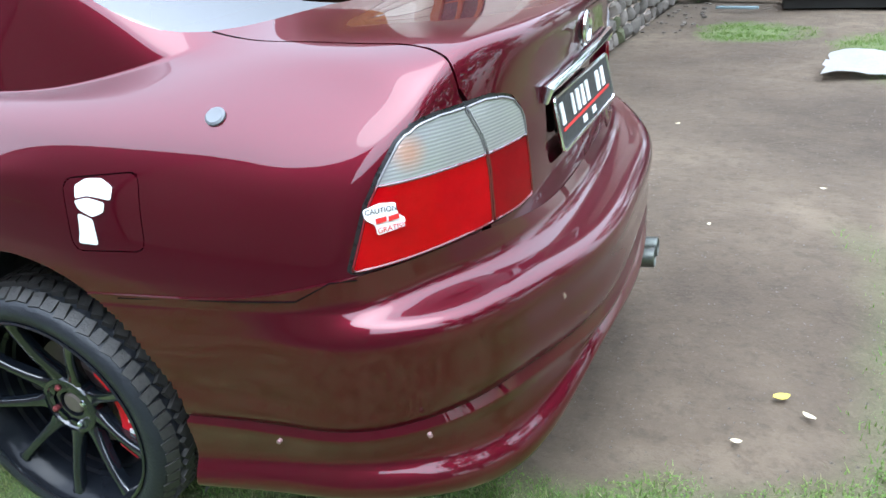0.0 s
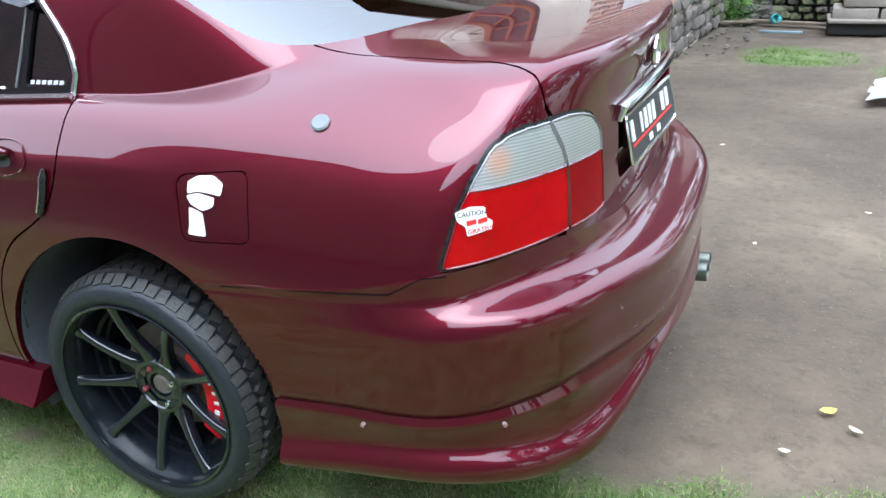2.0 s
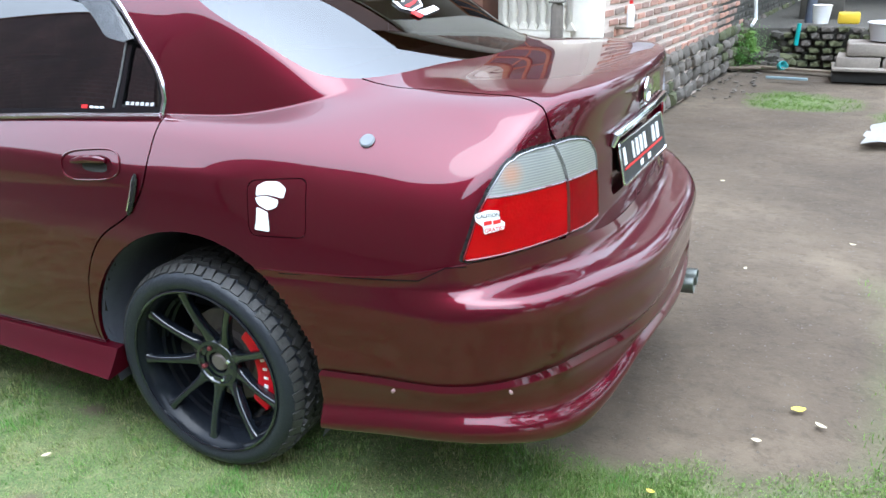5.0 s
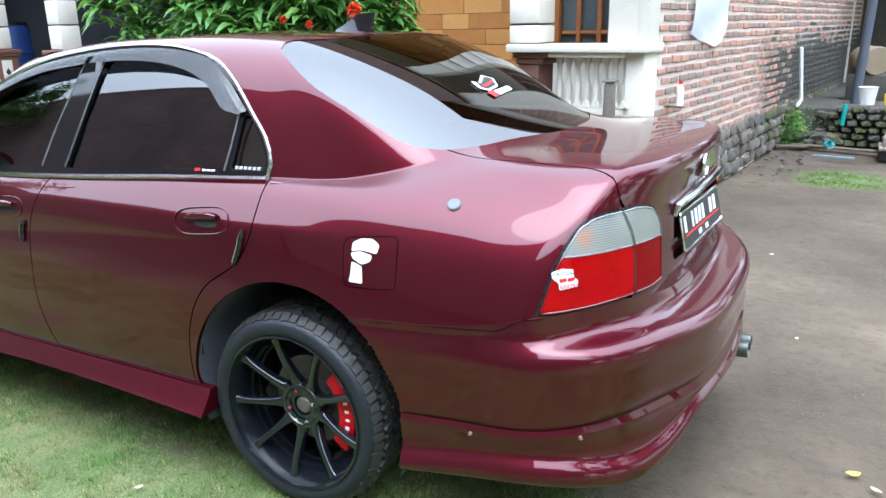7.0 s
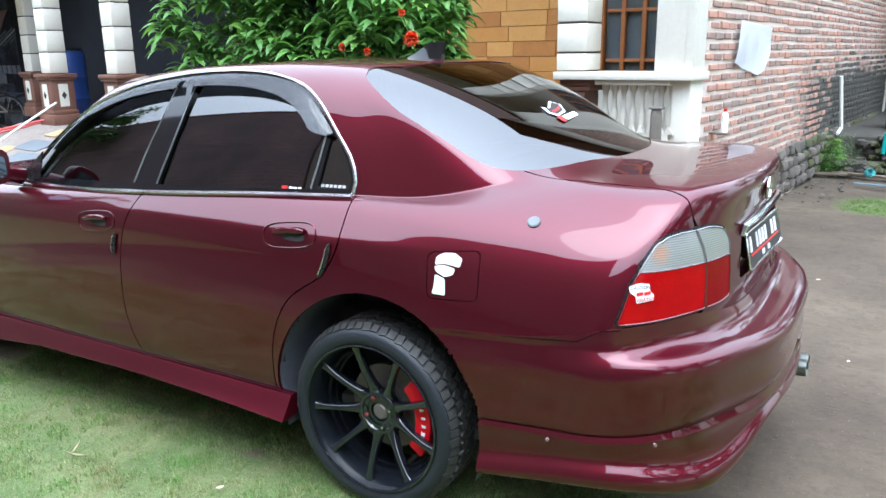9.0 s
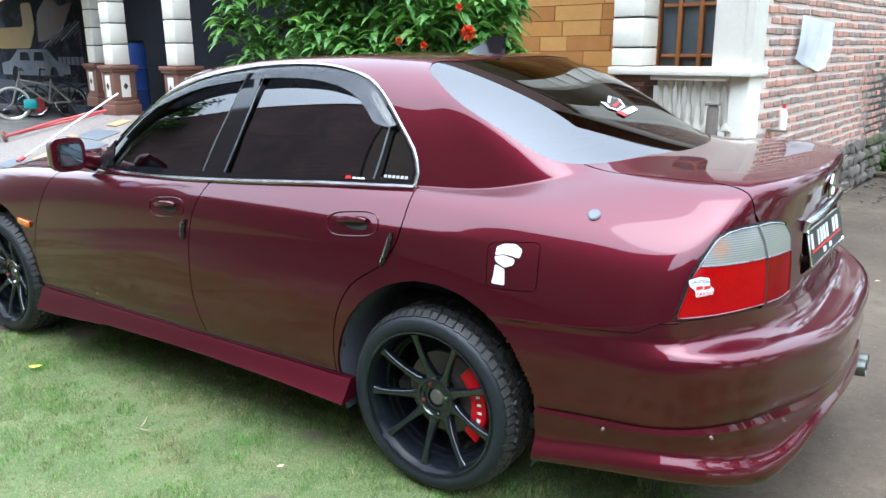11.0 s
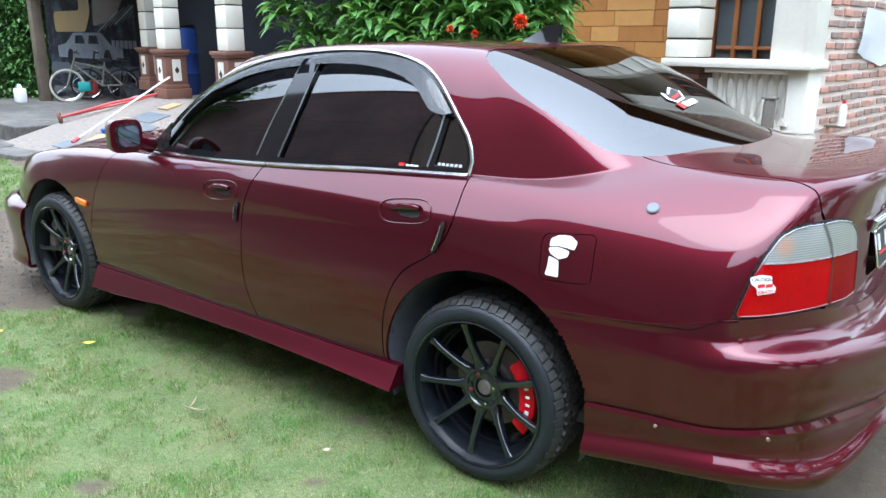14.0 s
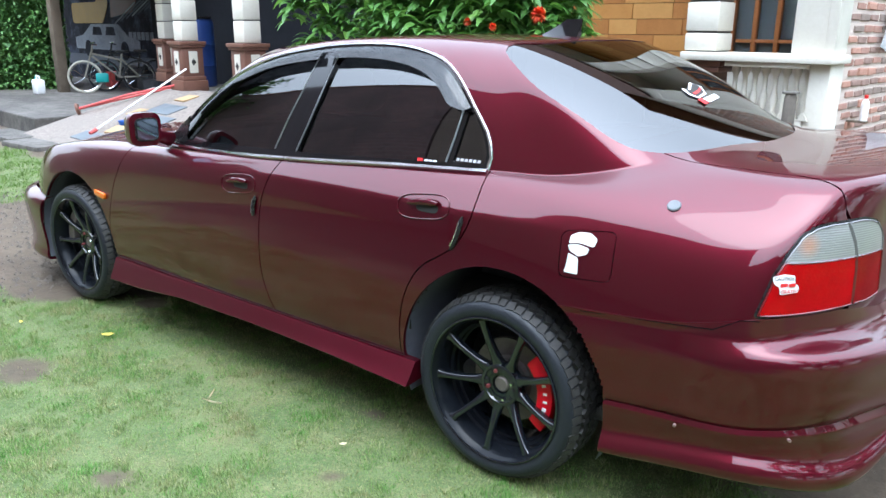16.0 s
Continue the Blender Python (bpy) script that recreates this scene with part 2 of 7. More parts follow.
# ---------------------------------------------------------------- car body surface
# Sixteen stations run round half of the car, from the middle of the nose along the flank to the middle of the tail.
# Each feature line below has one point a station: x (tail +), half width, height.
STX = [-3.62, -3.57, -3.40, -3.10, -2.72, -2.20, -1.62, -1.05, -0.45, 0.0, 0.40, 0.745, 0.808, 0.95, 1.0, 1.03]
STW = [0, 0.40, 0.70, 0.85, 0.885, 0.886, 0.893, 0.895, 0.893, 0.889, 0.883, 0.862, 0.825, 0.60, 0.42, 0]
SHZ = [0.66, 0.66, 0.67, 0.73, 0.775, 0.815, 0.845, 0.87, 0.885, 0.89, 0.885, 0.885, 0.895, 0.945, 0.97, 0.98]
SHX = [-3.57, -3.52, -3.36, -3.085, -2.72, -2.20, -1.62, -1.05, -0.45, 0.0, 0.40, 0.765, 0.842, 0.945, 0.998, 1.028]
SHW = [0, 0.40, 0.67, 0.81, 0.85, 0.861, 0.871, 0.873, 0.867, 0.859, 0.838, 0.795, 0.752, 0.592, 0.42, 0]


def spline(ts, pts, tq):
    """Natural cubic spline through pts at ts, read at tq."""
    ts, pts, tq = np.asarray(ts, float), np.asarray(pts, float), np.asarray(tq, float)
    n, h = len(ts), np.diff(ts)
    a, r = np.zeros((n, n)), np.zeros_like(pts)
    a[0, 0] = a[-1, -1] = 1
    for i in range(1, n - 1):
        a[i, i - 1:i + 2] = h[i - 1], 2 * (h[i - 1] + h[i]), h[i]
        r[i] = 6 * ((pts[i + 1] - pts[i]) / h[i] - (pts[i] - pts[i - 1]) / h[i - 1])
    m = np.linalg.solve(a, r)
    k = np.clip(np.searchsorted(ts, tq) - 1, 0, n - 2)
    u, v, hk = (tq - ts[k])[:, None], (ts[k + 1] - tq)[:, None], h[k][:, None]
    return (m[k] * v ** 3 + m[k + 1] * u ** 3) / (6 * hk) + (pts[k] / hk - m[k] * hk / 6) * v + (pts[k + 1] / hk - m[k + 1] * hk / 6) * u


def mirrored(ts, pts):
    """The line carried over both middle planes, so that it crosses them squarely."""
    flip = np.array([1, -1, 1])
    lo, hi = [2, 1], [-2, -3]
    t = [2 * ts[0] - ts[j] for j in lo] + list(ts) + [2 * ts[-1] - ts[j] for j in hi]
    p = [pts[j] * flip for j in lo] + list(pts) + [pts[j] * flip for j in hi]
    return np.array(t), np.array(p)


def catmull(points, per):
    """Centripetal Catmull-Rom rows through points (k, m, 3): per[k] steps in each span."""
    ext = np.concatenate([2 * points[:1] - points[1:2], points, 2 * points[-1:] - points[-2:-1]])
    out = []
    for k, n in enumerate(per):
        p0, p1, p2, p3 = ext[k:k + 4]
        d = lambda a, b: np.maximum(np.linalg.norm(b - a, axis=-1, keepdims=True), 1e-4) ** 0.5
        t1 = d(p0, p1)
        t2 = t1 + d(p1, p2)
        t3 = t2 + d(p2, p3)
        for j in range(n):
            t = t1 + (t2 - t1) * j / n
            a1, a2, a3 = (t1 - t) / t1 * p0 + t / t1 * p1, (t2 - t) / (t2 - t1) * p1 + (t - t1) / (t2 - t1) * p2, (t3 - t) / (t3 - t2) * p2 + (t - t2) / (t3 - t2) * p3
            b1, b2 = (t2 - t) / t2 * a1 + t / t2 * a2, (t3 - t) / (t3 - t1) * a2 + (t - t1) / (t3 - t1) * a3
            out.append((t2 - t) / (t2 - t1) * b1 + (t - t1) / (t2 - t1) * b2)
    out.append(points[-1])
    return np.array(out)


def line3(xs, ws, zs):
    return np.stack([np.array(xs, float), -np.array(ws, float), np.array(zs, float)], 1)


def ring_normals(xs, ws):
    """Unit inward normals of a plan outline at its stations."""
    p = line3(xs, ws, [0] * len(xs))
    t = np.r_[0, np.cumsum(np.linalg.norm(np.diff(p, axis=0), axis=1))]
    mt, mp = mirrored(t, p)
    e = 1e-3
    tan = (spline(mt, mp, t + e) - spline(mt, mp, t - e)) / (2 * e)
    nrm = np.stack([-tan[:, 1], tan[:, 0], 0 * t], 1)
    return t, nrm / np.linalg.norm(nrm, axis=1, keepdims=True)


STATION_T, STATION_N = ring_normals(STX, STW)


def low_line(share, inset, towards=0.0, bottom=0.25):
    p = line3(STX, STW, bottom + share * (np.array(SHZ) - bottom)) + STATION_N * inset
    q = line3(SHX, SHW, p[:, 2])
    return p + (q - p) * towards


SHOULDER_TOP = line3(
    [-3.57, -3.52, -3.33, -3.08, -2.72, -2.20, -1.62, -1.05, -0.45, 0.0, 0.40, 0.79, 0.868, 0.918, 0.995, 1.035],
    [0, 0.40, 0.65, 0.77, 0.81, 0.835, 0.848, 0.852, 0.838, 0.818, 0.782, 0.715, 0.672, 0.585, 0.42, 0],
    [0.72, 0.72, 0.73, 0.785, 0.835, 0.862, 0.885, 0.915, 0.945, 0.955, 0.958, 0.975, 1.0, 1.047, 1.056, 1.060])
DECK_EDGE = line3(
    [-3.40, -3.36, -3.2, -2.95, -2.62, -2.16, -1.60, -1.05, -0.45, -0.02, 0.34, 0.70, 0.825, 0.892, 0.972, 1.008],
    [0, 0.39, 0.61, 0.71, 0.76, 0.80, 0.83, 0.838, 0.820, 0.790, 0.748, 0.672, 0.64, 0.555, 0.40, 0],
    [0.77, 0.765, 0.765, 0.81, 0.862, 0.885, 0.905, 0.935, 0.966, 0.981, 0.988, 1.018, 1.04, 1.066, 1.074, 1.078])
DECK_MID = line3(
    [-2.85, -2.83, -2.72, -2.5, -2.3, -2.03, -1.57, -1.05, -0.45, -0.05, 0.25, 0.52, 0.64, 0.72, 0.77, 0.79],
    [0, 0.37, 0.58, 0.67, 0.735, 0.785, 0.815, 0.83, 0.810, 0.775, 0.735, 0.655, 0.60, 0.50, 0.34, 0],
    [0.885, 0.88, 0.868, 0.872, 0.885, 0.897, 0.912, 0.942, 0.976, 0.991, 0.999, 1.038, 1.063, 1.08, 1.085, 1.088])
BELT = line3(
    [-2.18, -2.14, -2.05, -1.98, -1.95, -1.88, -1.55, -1.05, -0.45, -0.09, 0.14, 0.345, 0.405, 0.52, 0.575, 0.60],
    [0, 0.35, 0.58, 0.69, 0.735, 0.77, 0.80, 0.822, 0.798, 0.762, 0.722, 0.645, 0.598, 0.42, 0.26, 0],
    [0.955, 0.95, 0.94, 0.925, 0.915, 0.908, 0.92, 0.95, 0.985, 1.0, 1.008, 1.050, 1.069, 1.087, 1.09, 1.092])
RAIL = line3(
    [-1.47, -1.46, -1.43, -1.40, -1.38, -1.32, -1.20, -0.95, -0.52, -0.33, -0.24, -0.178, -0.165, -0.135, -0.115, -0.105],
    [0, 0.30, 0.50, 0.57, 0.60, 0.615, 0.62, 0.62, 0.615, 0.605, 0.59, 0.563, 0.545, 0.42, 0.26, 0],
    [1.362, 1.357, 1.343, 1.328, 1.320, 1.325, 1.343, 1.371, 1.383, 1.377, 1.374, 1.378, 1.383, 1.392, 1.398, 1.40])
ROOF_MID = line3(
    [-1.37, -1.36, -1.33, -1.30, -1.27, -1.22, -1.12, -0.90, -0.52, -0.36, -0.29, -0.25, -0.225, -0.20, -0.19, -0.185],
    [0, 0.24, 0.38, 0.44, 0.47, 0.49, 0.495, 0.495, 0.49, 0.485, 0.465, 0.44, 0.41, 0.30, 0.19, 0],
    [1.376, 1.374, 1.368, 1.364, 1.364, 1.370, 1.382, 1.396, 1.405, 1.402, 1.40, 1.401, 1.403, 1.406, 1.408, 1.409])
ROOF_TOP = line3(
    [-1.2, -1.19, -1.16, -1.12, -1.06, -0.98, -0.88, -0.75, -0.55, -0.45, -0.40, -0.37, -0.35, -0.33, -0.325, -0.32],
    [0] * 16,
    [1.393, 1.394, 1.396, 1.399, 1.403, 1.408, 1.412, 1.416, 1.418, 1.417, 1.416, 1.415, 1.414, 1.413, 1.413, 1.413])
GLASS_MID = (BELT + RAIL) / 2 + np.stack([np.array([-1, -1, -.8, -.6, -.4, -.2, 0, 0, 0, 0, .3, 0.9, 2.0, 1.2, 1, 1]) * 0.02,
                                          -np.array([0, 0, .4, .7, .9, 1, 1, 1, 1, 1, 1.1, 2.1, 1.2, .3, 0, 0]) * 0.022, np.full(16, 0.012)], 1)
LINES = np.array([
    low_line(0, 0.07), low_line(0.09, 0.018), low_line(0.33, 0.0), low_line(0.64, 0.001, 0.12), low_line(0.86, 0.0, 0.5), line3(SHX, SHW, SHZ),
    SHOULDER_TOP, DECK_EDGE, DECK_MID, BELT, GLASS_MID, RAIL, ROOF_MID, ROOF_TOP])
SPANS = [3, 8, 12, 10, 6, 10, 8, 8, 8, 16, 18, 8, 8]
BELT_ROW, RAIL_ROW = sum(SPANS[:9]), sum(SPANS[:11])


def half_shell(columns=330, smooth=5):
    """Grid (rows, columns, 3) of the half body at y <= 0."""
    gaps = np.diff(STATION_T)
    per = [max(8, int(round(columns * q / gaps.sum()))) for q in gaps]
    rows = []
    for ln in LINES:
        _, mp = mirrored(STATION_T, ln)
        ring = catmull(mp[1:-1, None, :], [1] + per + [1])[:, 0]
        rows.append(ring[1:-1])
    g = catmull(np.array(rows), SPANS)
    for _ in range(smooth):
        h = g.copy()
        h[1:-1] = 0.5 * g[1:-1] + 0.25 * (g[:-2] + g[2:])
        g = h
        h = g.copy()
        h[:, 1:-1] = 0.5 * g[:, 1:-1] + 0.25 * (g[:, :-2] + g[:, 2:])
        g = h
    g[:, 0, 1] = g[:, -1, 1] = 0
    g[-1, :, 1] = 0
    g[:, :, 1] = np.minimum(g[:, :, 1], 0)
    return g


def grid_normals(g):
    du, dv = np.gradient(g, axis=1), np.gradient(g, axis=0)
    du[:, 0, 2] = du[:, -1, 2] = 0
    n = np.cross(du, dv)
    n /= np.maximum(np.linalg.norm(n, axis=-1, keepdims=True), 1e-9)
    n[:, 0, 1] = n[:, -1, 1] = 0
    n[-3:] = (0, 0, 1)
    return n / np.linalg.norm(n, axis=-1, keepdims=True)


def calm_normals(g, n, rounds=60):
    """Evens out the shading of the pressed panels, but for the tight edges of tail and nose."""
    keep = np.clip((g[..., 0] - 0.62) / 0.18, 0, 1) + np.clip((-2.5 - g[..., 0]) / 0.2, 0, 1)
    keep = np.clip(keep + np.clip((0.90 - g[..., 2]) / 0.06, 0, 1) * np.clip((0.25 - g[..., 0]) / 0.3, 0, 1), 0, 1)[..., None]
    m = n.copy()
    k = BELT_ROW
    pillar = (np.clip((g[k, :, 0] + 1.95) / 0.05, 0, 1) * np.clip((0.50 - g[k, :, 0]) / 0.15, 0, 1))[:, None]
    for r in range(8):
        m[k + r] += (m[k + 8] - m[k + r]) * pillar
    for r in range(1, 5):
        m[k - r] += (m[k - 5] - m[k - r]) * pillar
    for _ in range(rounds):
        h = m.copy()
        h[1:-1] = 0.5 * m[1:-1] + 0.25 * (m[:-2] + m[2:])
        h[k - 1] += (0.25 * (m[k - 1] - m[k])) * pillar
        h[k] += (0.25 * (m[k] - m[k - 1])) * pillar
        q = h.copy()
        q[:, 1:-1] = 0.5 * h[:, 1:-1] + 0.25 * (h[:, :-2] + h[:, 2:])
        m = keep * n + (1 - keep) * q
        m[:, 0, 1] = m[:, -1, 1] = 0
        m /= np.linalg.norm(m, axis=-1, keepdims=True)
    return shoulder_roll(g, m)


def shoulder_roll(g, n):
    """The doors roll inwards under the belt line, deeper towards the tail."""
    k = BELT_ROW
    ease = lambda t: np.clip(t, 0, 1) ** 2 * (3 - 2 * np.clip(t, 0, 1))
    x, below = g[:k, :, 0], g[k, :, 2][None] - g[:k, :, 2]
    deep = 0.058 + 0.052 * np.clip((x + 1.0) / 0.85, 0, 1)
    share = ease((deep + 0.026 - below) / 0.026) * ease((x + 1.32) / 0.3) * ease((0.34 - x) / 0.3)
    rise = np.arcsin(np.clip(n[:k, :, 2], -1, 1))
    want = rise + share * np.maximum(radians(36.5) + 0.10 * np.clip(1 - below / deep, 0, 1) - rise, 0)
    flat_part = n[:k, :, :2] / np.maximum(np.linalg.norm(n[:k, :, :2], axis=-1, keepdims=True), 1e-6)
    out = n.copy()
    out[:k, :, :2] = flat_part * np.cos(want)[..., None]
    out[:k, :, 2] = np.sin(want)
    return out


# ---------------------------------------------------------------- cutting the shell into panels
HALF = math.sqrt(0.5)
VIEWS = {"side": (Vector((1, 0, 0)), Vector((0, 0, 1))), "top": (Vector((1, 0, 0)), Vector((0, 1, 0))),
         "rear": (Vector((0, 1, 0)), Vector((0, 0, 1))), "corner": (Vector((HALF, HALF, 0)), Vector((0, 0, 1)))}


def flat(view, p):
    a, b = VIEWS[view]
    return p.dot(a), p.dot(b)


def offset_line(line, d):
    out = []
    for i, p in enumerate(line):
        a, b = Vector(line[max(i - 1, 0)]), Vector(line[min(i + 1, len(line) - 1)])
        t = (b - a).normalized()
        out.append((p[0] - t.y * d, p[1] + t.x * d))
    return out


def closed_offset(poly, d):
    """The closed polygon moved inwards (anticlockwise) by d."""
    n, out = len(poly), []
    for i in range(n):
        t = (Vector(poly[(i + 1) % n]) - Vector(poly[i - 1])).normalized()
        out.append((poly[i][0] - t.y * d, poly[i][1] + t.x * d))
    return out


def inside(poly, p):
    x, y, hit = p[0], p[1], False
    for (x1, y1), (x2, y2) in zip(poly, poly[1:] + poly[:1]):
        if (y1 > y) != (y2 > y) and x < (x2 - x1) * (y - y1) / (y2 - y1) + x1:
            hit = not hit
    return hit


def away(line, p):
    """Distance from p to an open line."""
    q, best = Vector(p), 9.0
    for a, b in zip(line, line[1:]):
        a, b = Vector(a), Vector(b)
        d = b - a
        t = max(0, min(1, (q - a).dot(d) / max(d.length_squared, 1e-12)))
        best = min(best, (a + d * t - q).length)
    return best


def cut(bm, line, view, where=None, closed=False):
    """Knife a line into the shell, seen along one of the views."""
    line = list(line) + ([line[0]] if closed else [])
    xs, ys = [p[0] for p in line], [p[1] for p in line]
    lo, hi = (min(xs) - 0.05, min(ys) - 0.05), (max(xs) + 0.05, max(ys) + 0.05)
    cand = set()
    for f in bm.faces:
        c = f.calc_center_median()
        u, v = flat(view, c)
        if lo[0] < u < hi[0] and lo[1] < v < hi[1] and (where is None or where(c)):
            cand.add(f)
    a3, b3 = VIEWS[view]
    for p, q in zip(line, line[1:]):
        d = (q[0] - p[0], q[1] - p[1])
        ln = math.hypot(*d)
        if ln < 1e-6:
            continue
        cu, cv, reach = (p[0] + q[0]) / 2, (p[1] + q[1]) / 2, ln / 2 + 0.035
        faces = []
        for f in cand:
            if f.is_valid:
                u, v = flat(view, f.calc_center_median())
                if abs(u - cu) < reach and abs(v - cv) < reach:
                    faces.append(f)
        if not faces:
            continue
        geom = faces + list({e for f in faces for e in f.edges}) + list({w for f in faces for w in f.verts})
        r = bmesh.ops.bisect_plane(bm, geom=geom, dist=2e-5, plane_co=a3 * p[0] + b3 * p[1], plane_no=a3 * -d[1] + b3 * d[0])
        cand.update(g for g in r["geom"] if isinstance(g, bmesh.types.BMFace))


GAP = 0.0024


def cut_gap(bm, line, view, where=None, closed=False):
    if closed:
        cut(bm, closed_offset(line, GAP), view, where, True)
        cut(bm, closed_offset(line, -GAP), view, where, True)
    else:
        cut(bm, offset_line(line, GAP), view, where)
        cut(bm, offset_line(line, -GAP), view, where)


def panels_of(bm, key_of):
    """The shell's faces sorted into panels: name -> (points, normals, faces)."""
    lay = bm.verts.layers.float_vector["n"]
    out = {}
    for f in bm.faces:
        k = key_of(f.calc_center_median(), f)
        if k is None:
            continue
        pts, nrm, faces, index = out.setdefault(k, ([], [], [], {}))
        ids = []
        for v in f.verts:
            if v.index not in index:
                index[v.index] = len(pts)
                pts.append(Vector(v.co))
                nrm.append(Vector(v[lay]).normalized())
            ids.append(index[v.index])
        faces.append(ids)
    return {k: v[:3] for k, v in out.items()}


def flipped(data):
    flip = Vector((1, -1, 1))
    return [p * flip for p in data[0]], [n * flip for n in data[1]], [f[::-1] for f in data[2]]


def joined(*datas):
    pts, nrm, faces = [], [], []
    for p, n, f in datas:
        k = len(pts)
        pts += p
        nrm += n
        faces += [[i + k for i in g] for g in f]
    return pts, nrm, faces


def skin(name, data, material, parent, label="", lift=0.0, rim=0.012, mirror=False):
    """A panel with the shell's own smooth normals and a folded edge."""
    if mirror:
        data = joined(data, flipped(data))
    pts, nrm, faces = data
    pts = [p + n * lift for p, n in zip(pts, nrm)]
    count = {}
    for f in faces:
        for a, b in zip(f, f[1:] + f[:1]):
            count[(a, b)] = 1
    verts, allf = list(pts), list(faces)
    made = {}
    for a, b in count:
        if (b, a) in count or (abs(pts[a].y) < 1e-4 and abs(pts[b].y) < 1e-4):
            continue
        ids = []
        for i, deep in ((b, 0), (a, 0), (a, 1), (b, 1)):
            if (i, deep) not in made:
                made[(i, deep)] = len(verts)
                verts.append(pts[i] - nrm[i] * rim * deep)
            ids.append(made[(i, deep)])
        allf.append(ids)
    me = mesh_of(name, verts, allf, material, True)
    k, loops = len(pts), []
    for poly in me.polygons:
        for vi in poly.vertices:
            loops.append(tuple(nrm[vi]) if vi < k else tuple(poly.normal))
    me.normals_split_custom_set(loops)
    ob = link_mesh(name, me, parent, label)
    return ob


def shell_bmesh():
    g = half_shell()
    nr = calm_normals(g, grid_normals(g))
    rows, cols = g.shape[:2]
    bm = bmesh.new()
    lay = bm.verts.layers.float_vector.new("n")
    zone = bm.faces.layers.int.new("zone")
    vs = []
    for p, n in zip(g.reshape(-1, 3), nr.reshape(-1, 3)):
        v = bm.verts.new(p)
        v[lay] = n
        vs.append(v)
    for r in range(rows - 1):
        for c in range(cols - 1):
            f = bm.faces.new((vs[r * cols + c], vs[r * cols + c + 1], vs[(r + 1) * cols + c + 1], vs[(r + 1) * cols + c]))
            f[zone] = 0 if r < BELT_ROW else 1 if r < RAIL_ROW else 2
    bm.normal_update()
    return bm, g, nr


BODY, GRID, GRIDN = shell_bmesh()
from mathutils.bvhtree import BVHTree
_r, _c = GRID.shape[:2]
TREE = BVHTree.FromPolygons([tuple(p) for p in GRID.reshape(-1, 3)], [(r * _c + c, r * _c + c + 1, (r + 1) * _c + c + 1, (r + 1) * _c + c) for r in range(_r - 1) for c in range(_c - 1)])


def on_side(x, z, lift=0.0):
    h = TREE.ray_cast(Vector((x, -3, z)), Vector((0, 1, 0)))
    n = h[1] if h[1].y < 0 else -h[1]
    return h[0] + n * lift


def on_top(x, y, lift=0.0):
    h = TREE.ray_cast(Vector((x, y, 3)), Vector((0, 0, -1)))
    return h[0] + (h[1] if h[1].z > 0 else -h[1]) * lift


def on_rear(y, z, lift=0.0):
    h = TREE.ray_cast(Vector((3, -abs(y), z)), Vector((-1, 0, 0)))
    n = h[1] if h[1].x > 0 else -h[1]
    p = h[0] + n * lift
    return Vector((p.x, p.y if y <= 0 else -p.y, p.z))


# outlines, side view: x, z
ARCH_R, ARCH_F, ARCH_RAD = (0.035, 0.335), (-2.665, 0.315), 0.388
arch = lambda c, r, n=56: [(c[0] + r * math.cos(2 * math.pi * k / n), c[1] + r * math.sin(2 * math.pi * k / n)) for k in range(n)]
GAP_A = smooth_line([(-2.08, 0.93), (-2.16, 0.82), (-2.25, 0.66), (-2.30, 0.46), (-2.305, 0.325)], 4)
GAP_B = smooth_line([(-1.00, 0.965), (-1.035, 0.91), (-1.09, 0.80), (-1.115, 0.64), (-1.10, 0.45), (-1.05, 0.325)], 4)
GAP_C = smooth_line([(-0.085, 1.005), (-0.075, 0.94), (-0.10, 0.82), (-0.16, 0.745), (-0.26, 0.68), (-0.34, 0.56), (-0.365, 0.42), (-0.365, 0.325)], 4)
SILL = [(-2.42, 0.325), (-1.6, 0.325), (-1.0, 0.325), (-0.33, 0.325)]
BUMPER_SEAM = [(0.20, 0.645), (0.40, 0.662), (0.70, 0.688), (0.735, 0.708), (0.76, 0.722), (0.80, 0.723), (0.9, 0.723)]
FUEL = rounded([(0.242, 0.742), (0.405, 0.752), (0.402, 0.893), (0.238, 0.876)], 0.025, 4)
DLO = smooth_line([(-1.90, 0.922), (-1.80, 1.0), (-1.62, 1.145), (-1.44, 1.252), (-1.245, 1.319), (-1.07, 1.35), (-0.93, 1.367), (-0.73, 1.378), (-0.555, 1.373),
                   (-0.439, 1.355), (-0.35, 1.325), (-0.285, 1.282), (-0.224, 1.225), (-0.163, 1.160), (-0.118, 1.105), (-0.098, 1.06), (-0.090, 1.02), (-0.093, 0.996)], 3)
DLO = DLO + [(-0.45, 0.984), (-0.75, 0.966), (-1.05, 0.948), (-1.35, 0.931), (-1.6, 0.922)]
GLASS_F = rounded([(-1.775, 0.945), (-1.085, 0.972), (-1.005, 1.18), (-0.965, 1.325), (-1.10, 1.318), (-1.27, 1.285), (-1.45, 1.215), (-1.62, 1.10)], 0.02)
GLASS_R = rounded([(-0.955, 0.977), (-0.255, 1.008), (-0.225, 1.18), (-0.30, 1.262), (-0.38, 1.318), (-0.47, 1.342), (-0.70, 1.352), (-0.862, 1.340), (-0.89, 1.18)], 0.02)
GLASS_Q = rounded([(-0.232, 1.012), (-0.112, 1.016), (-0.112, 1.05), (-0.135, 1.105), (-0.185, 1.172), (-0.207, 1.178)], 0.012)
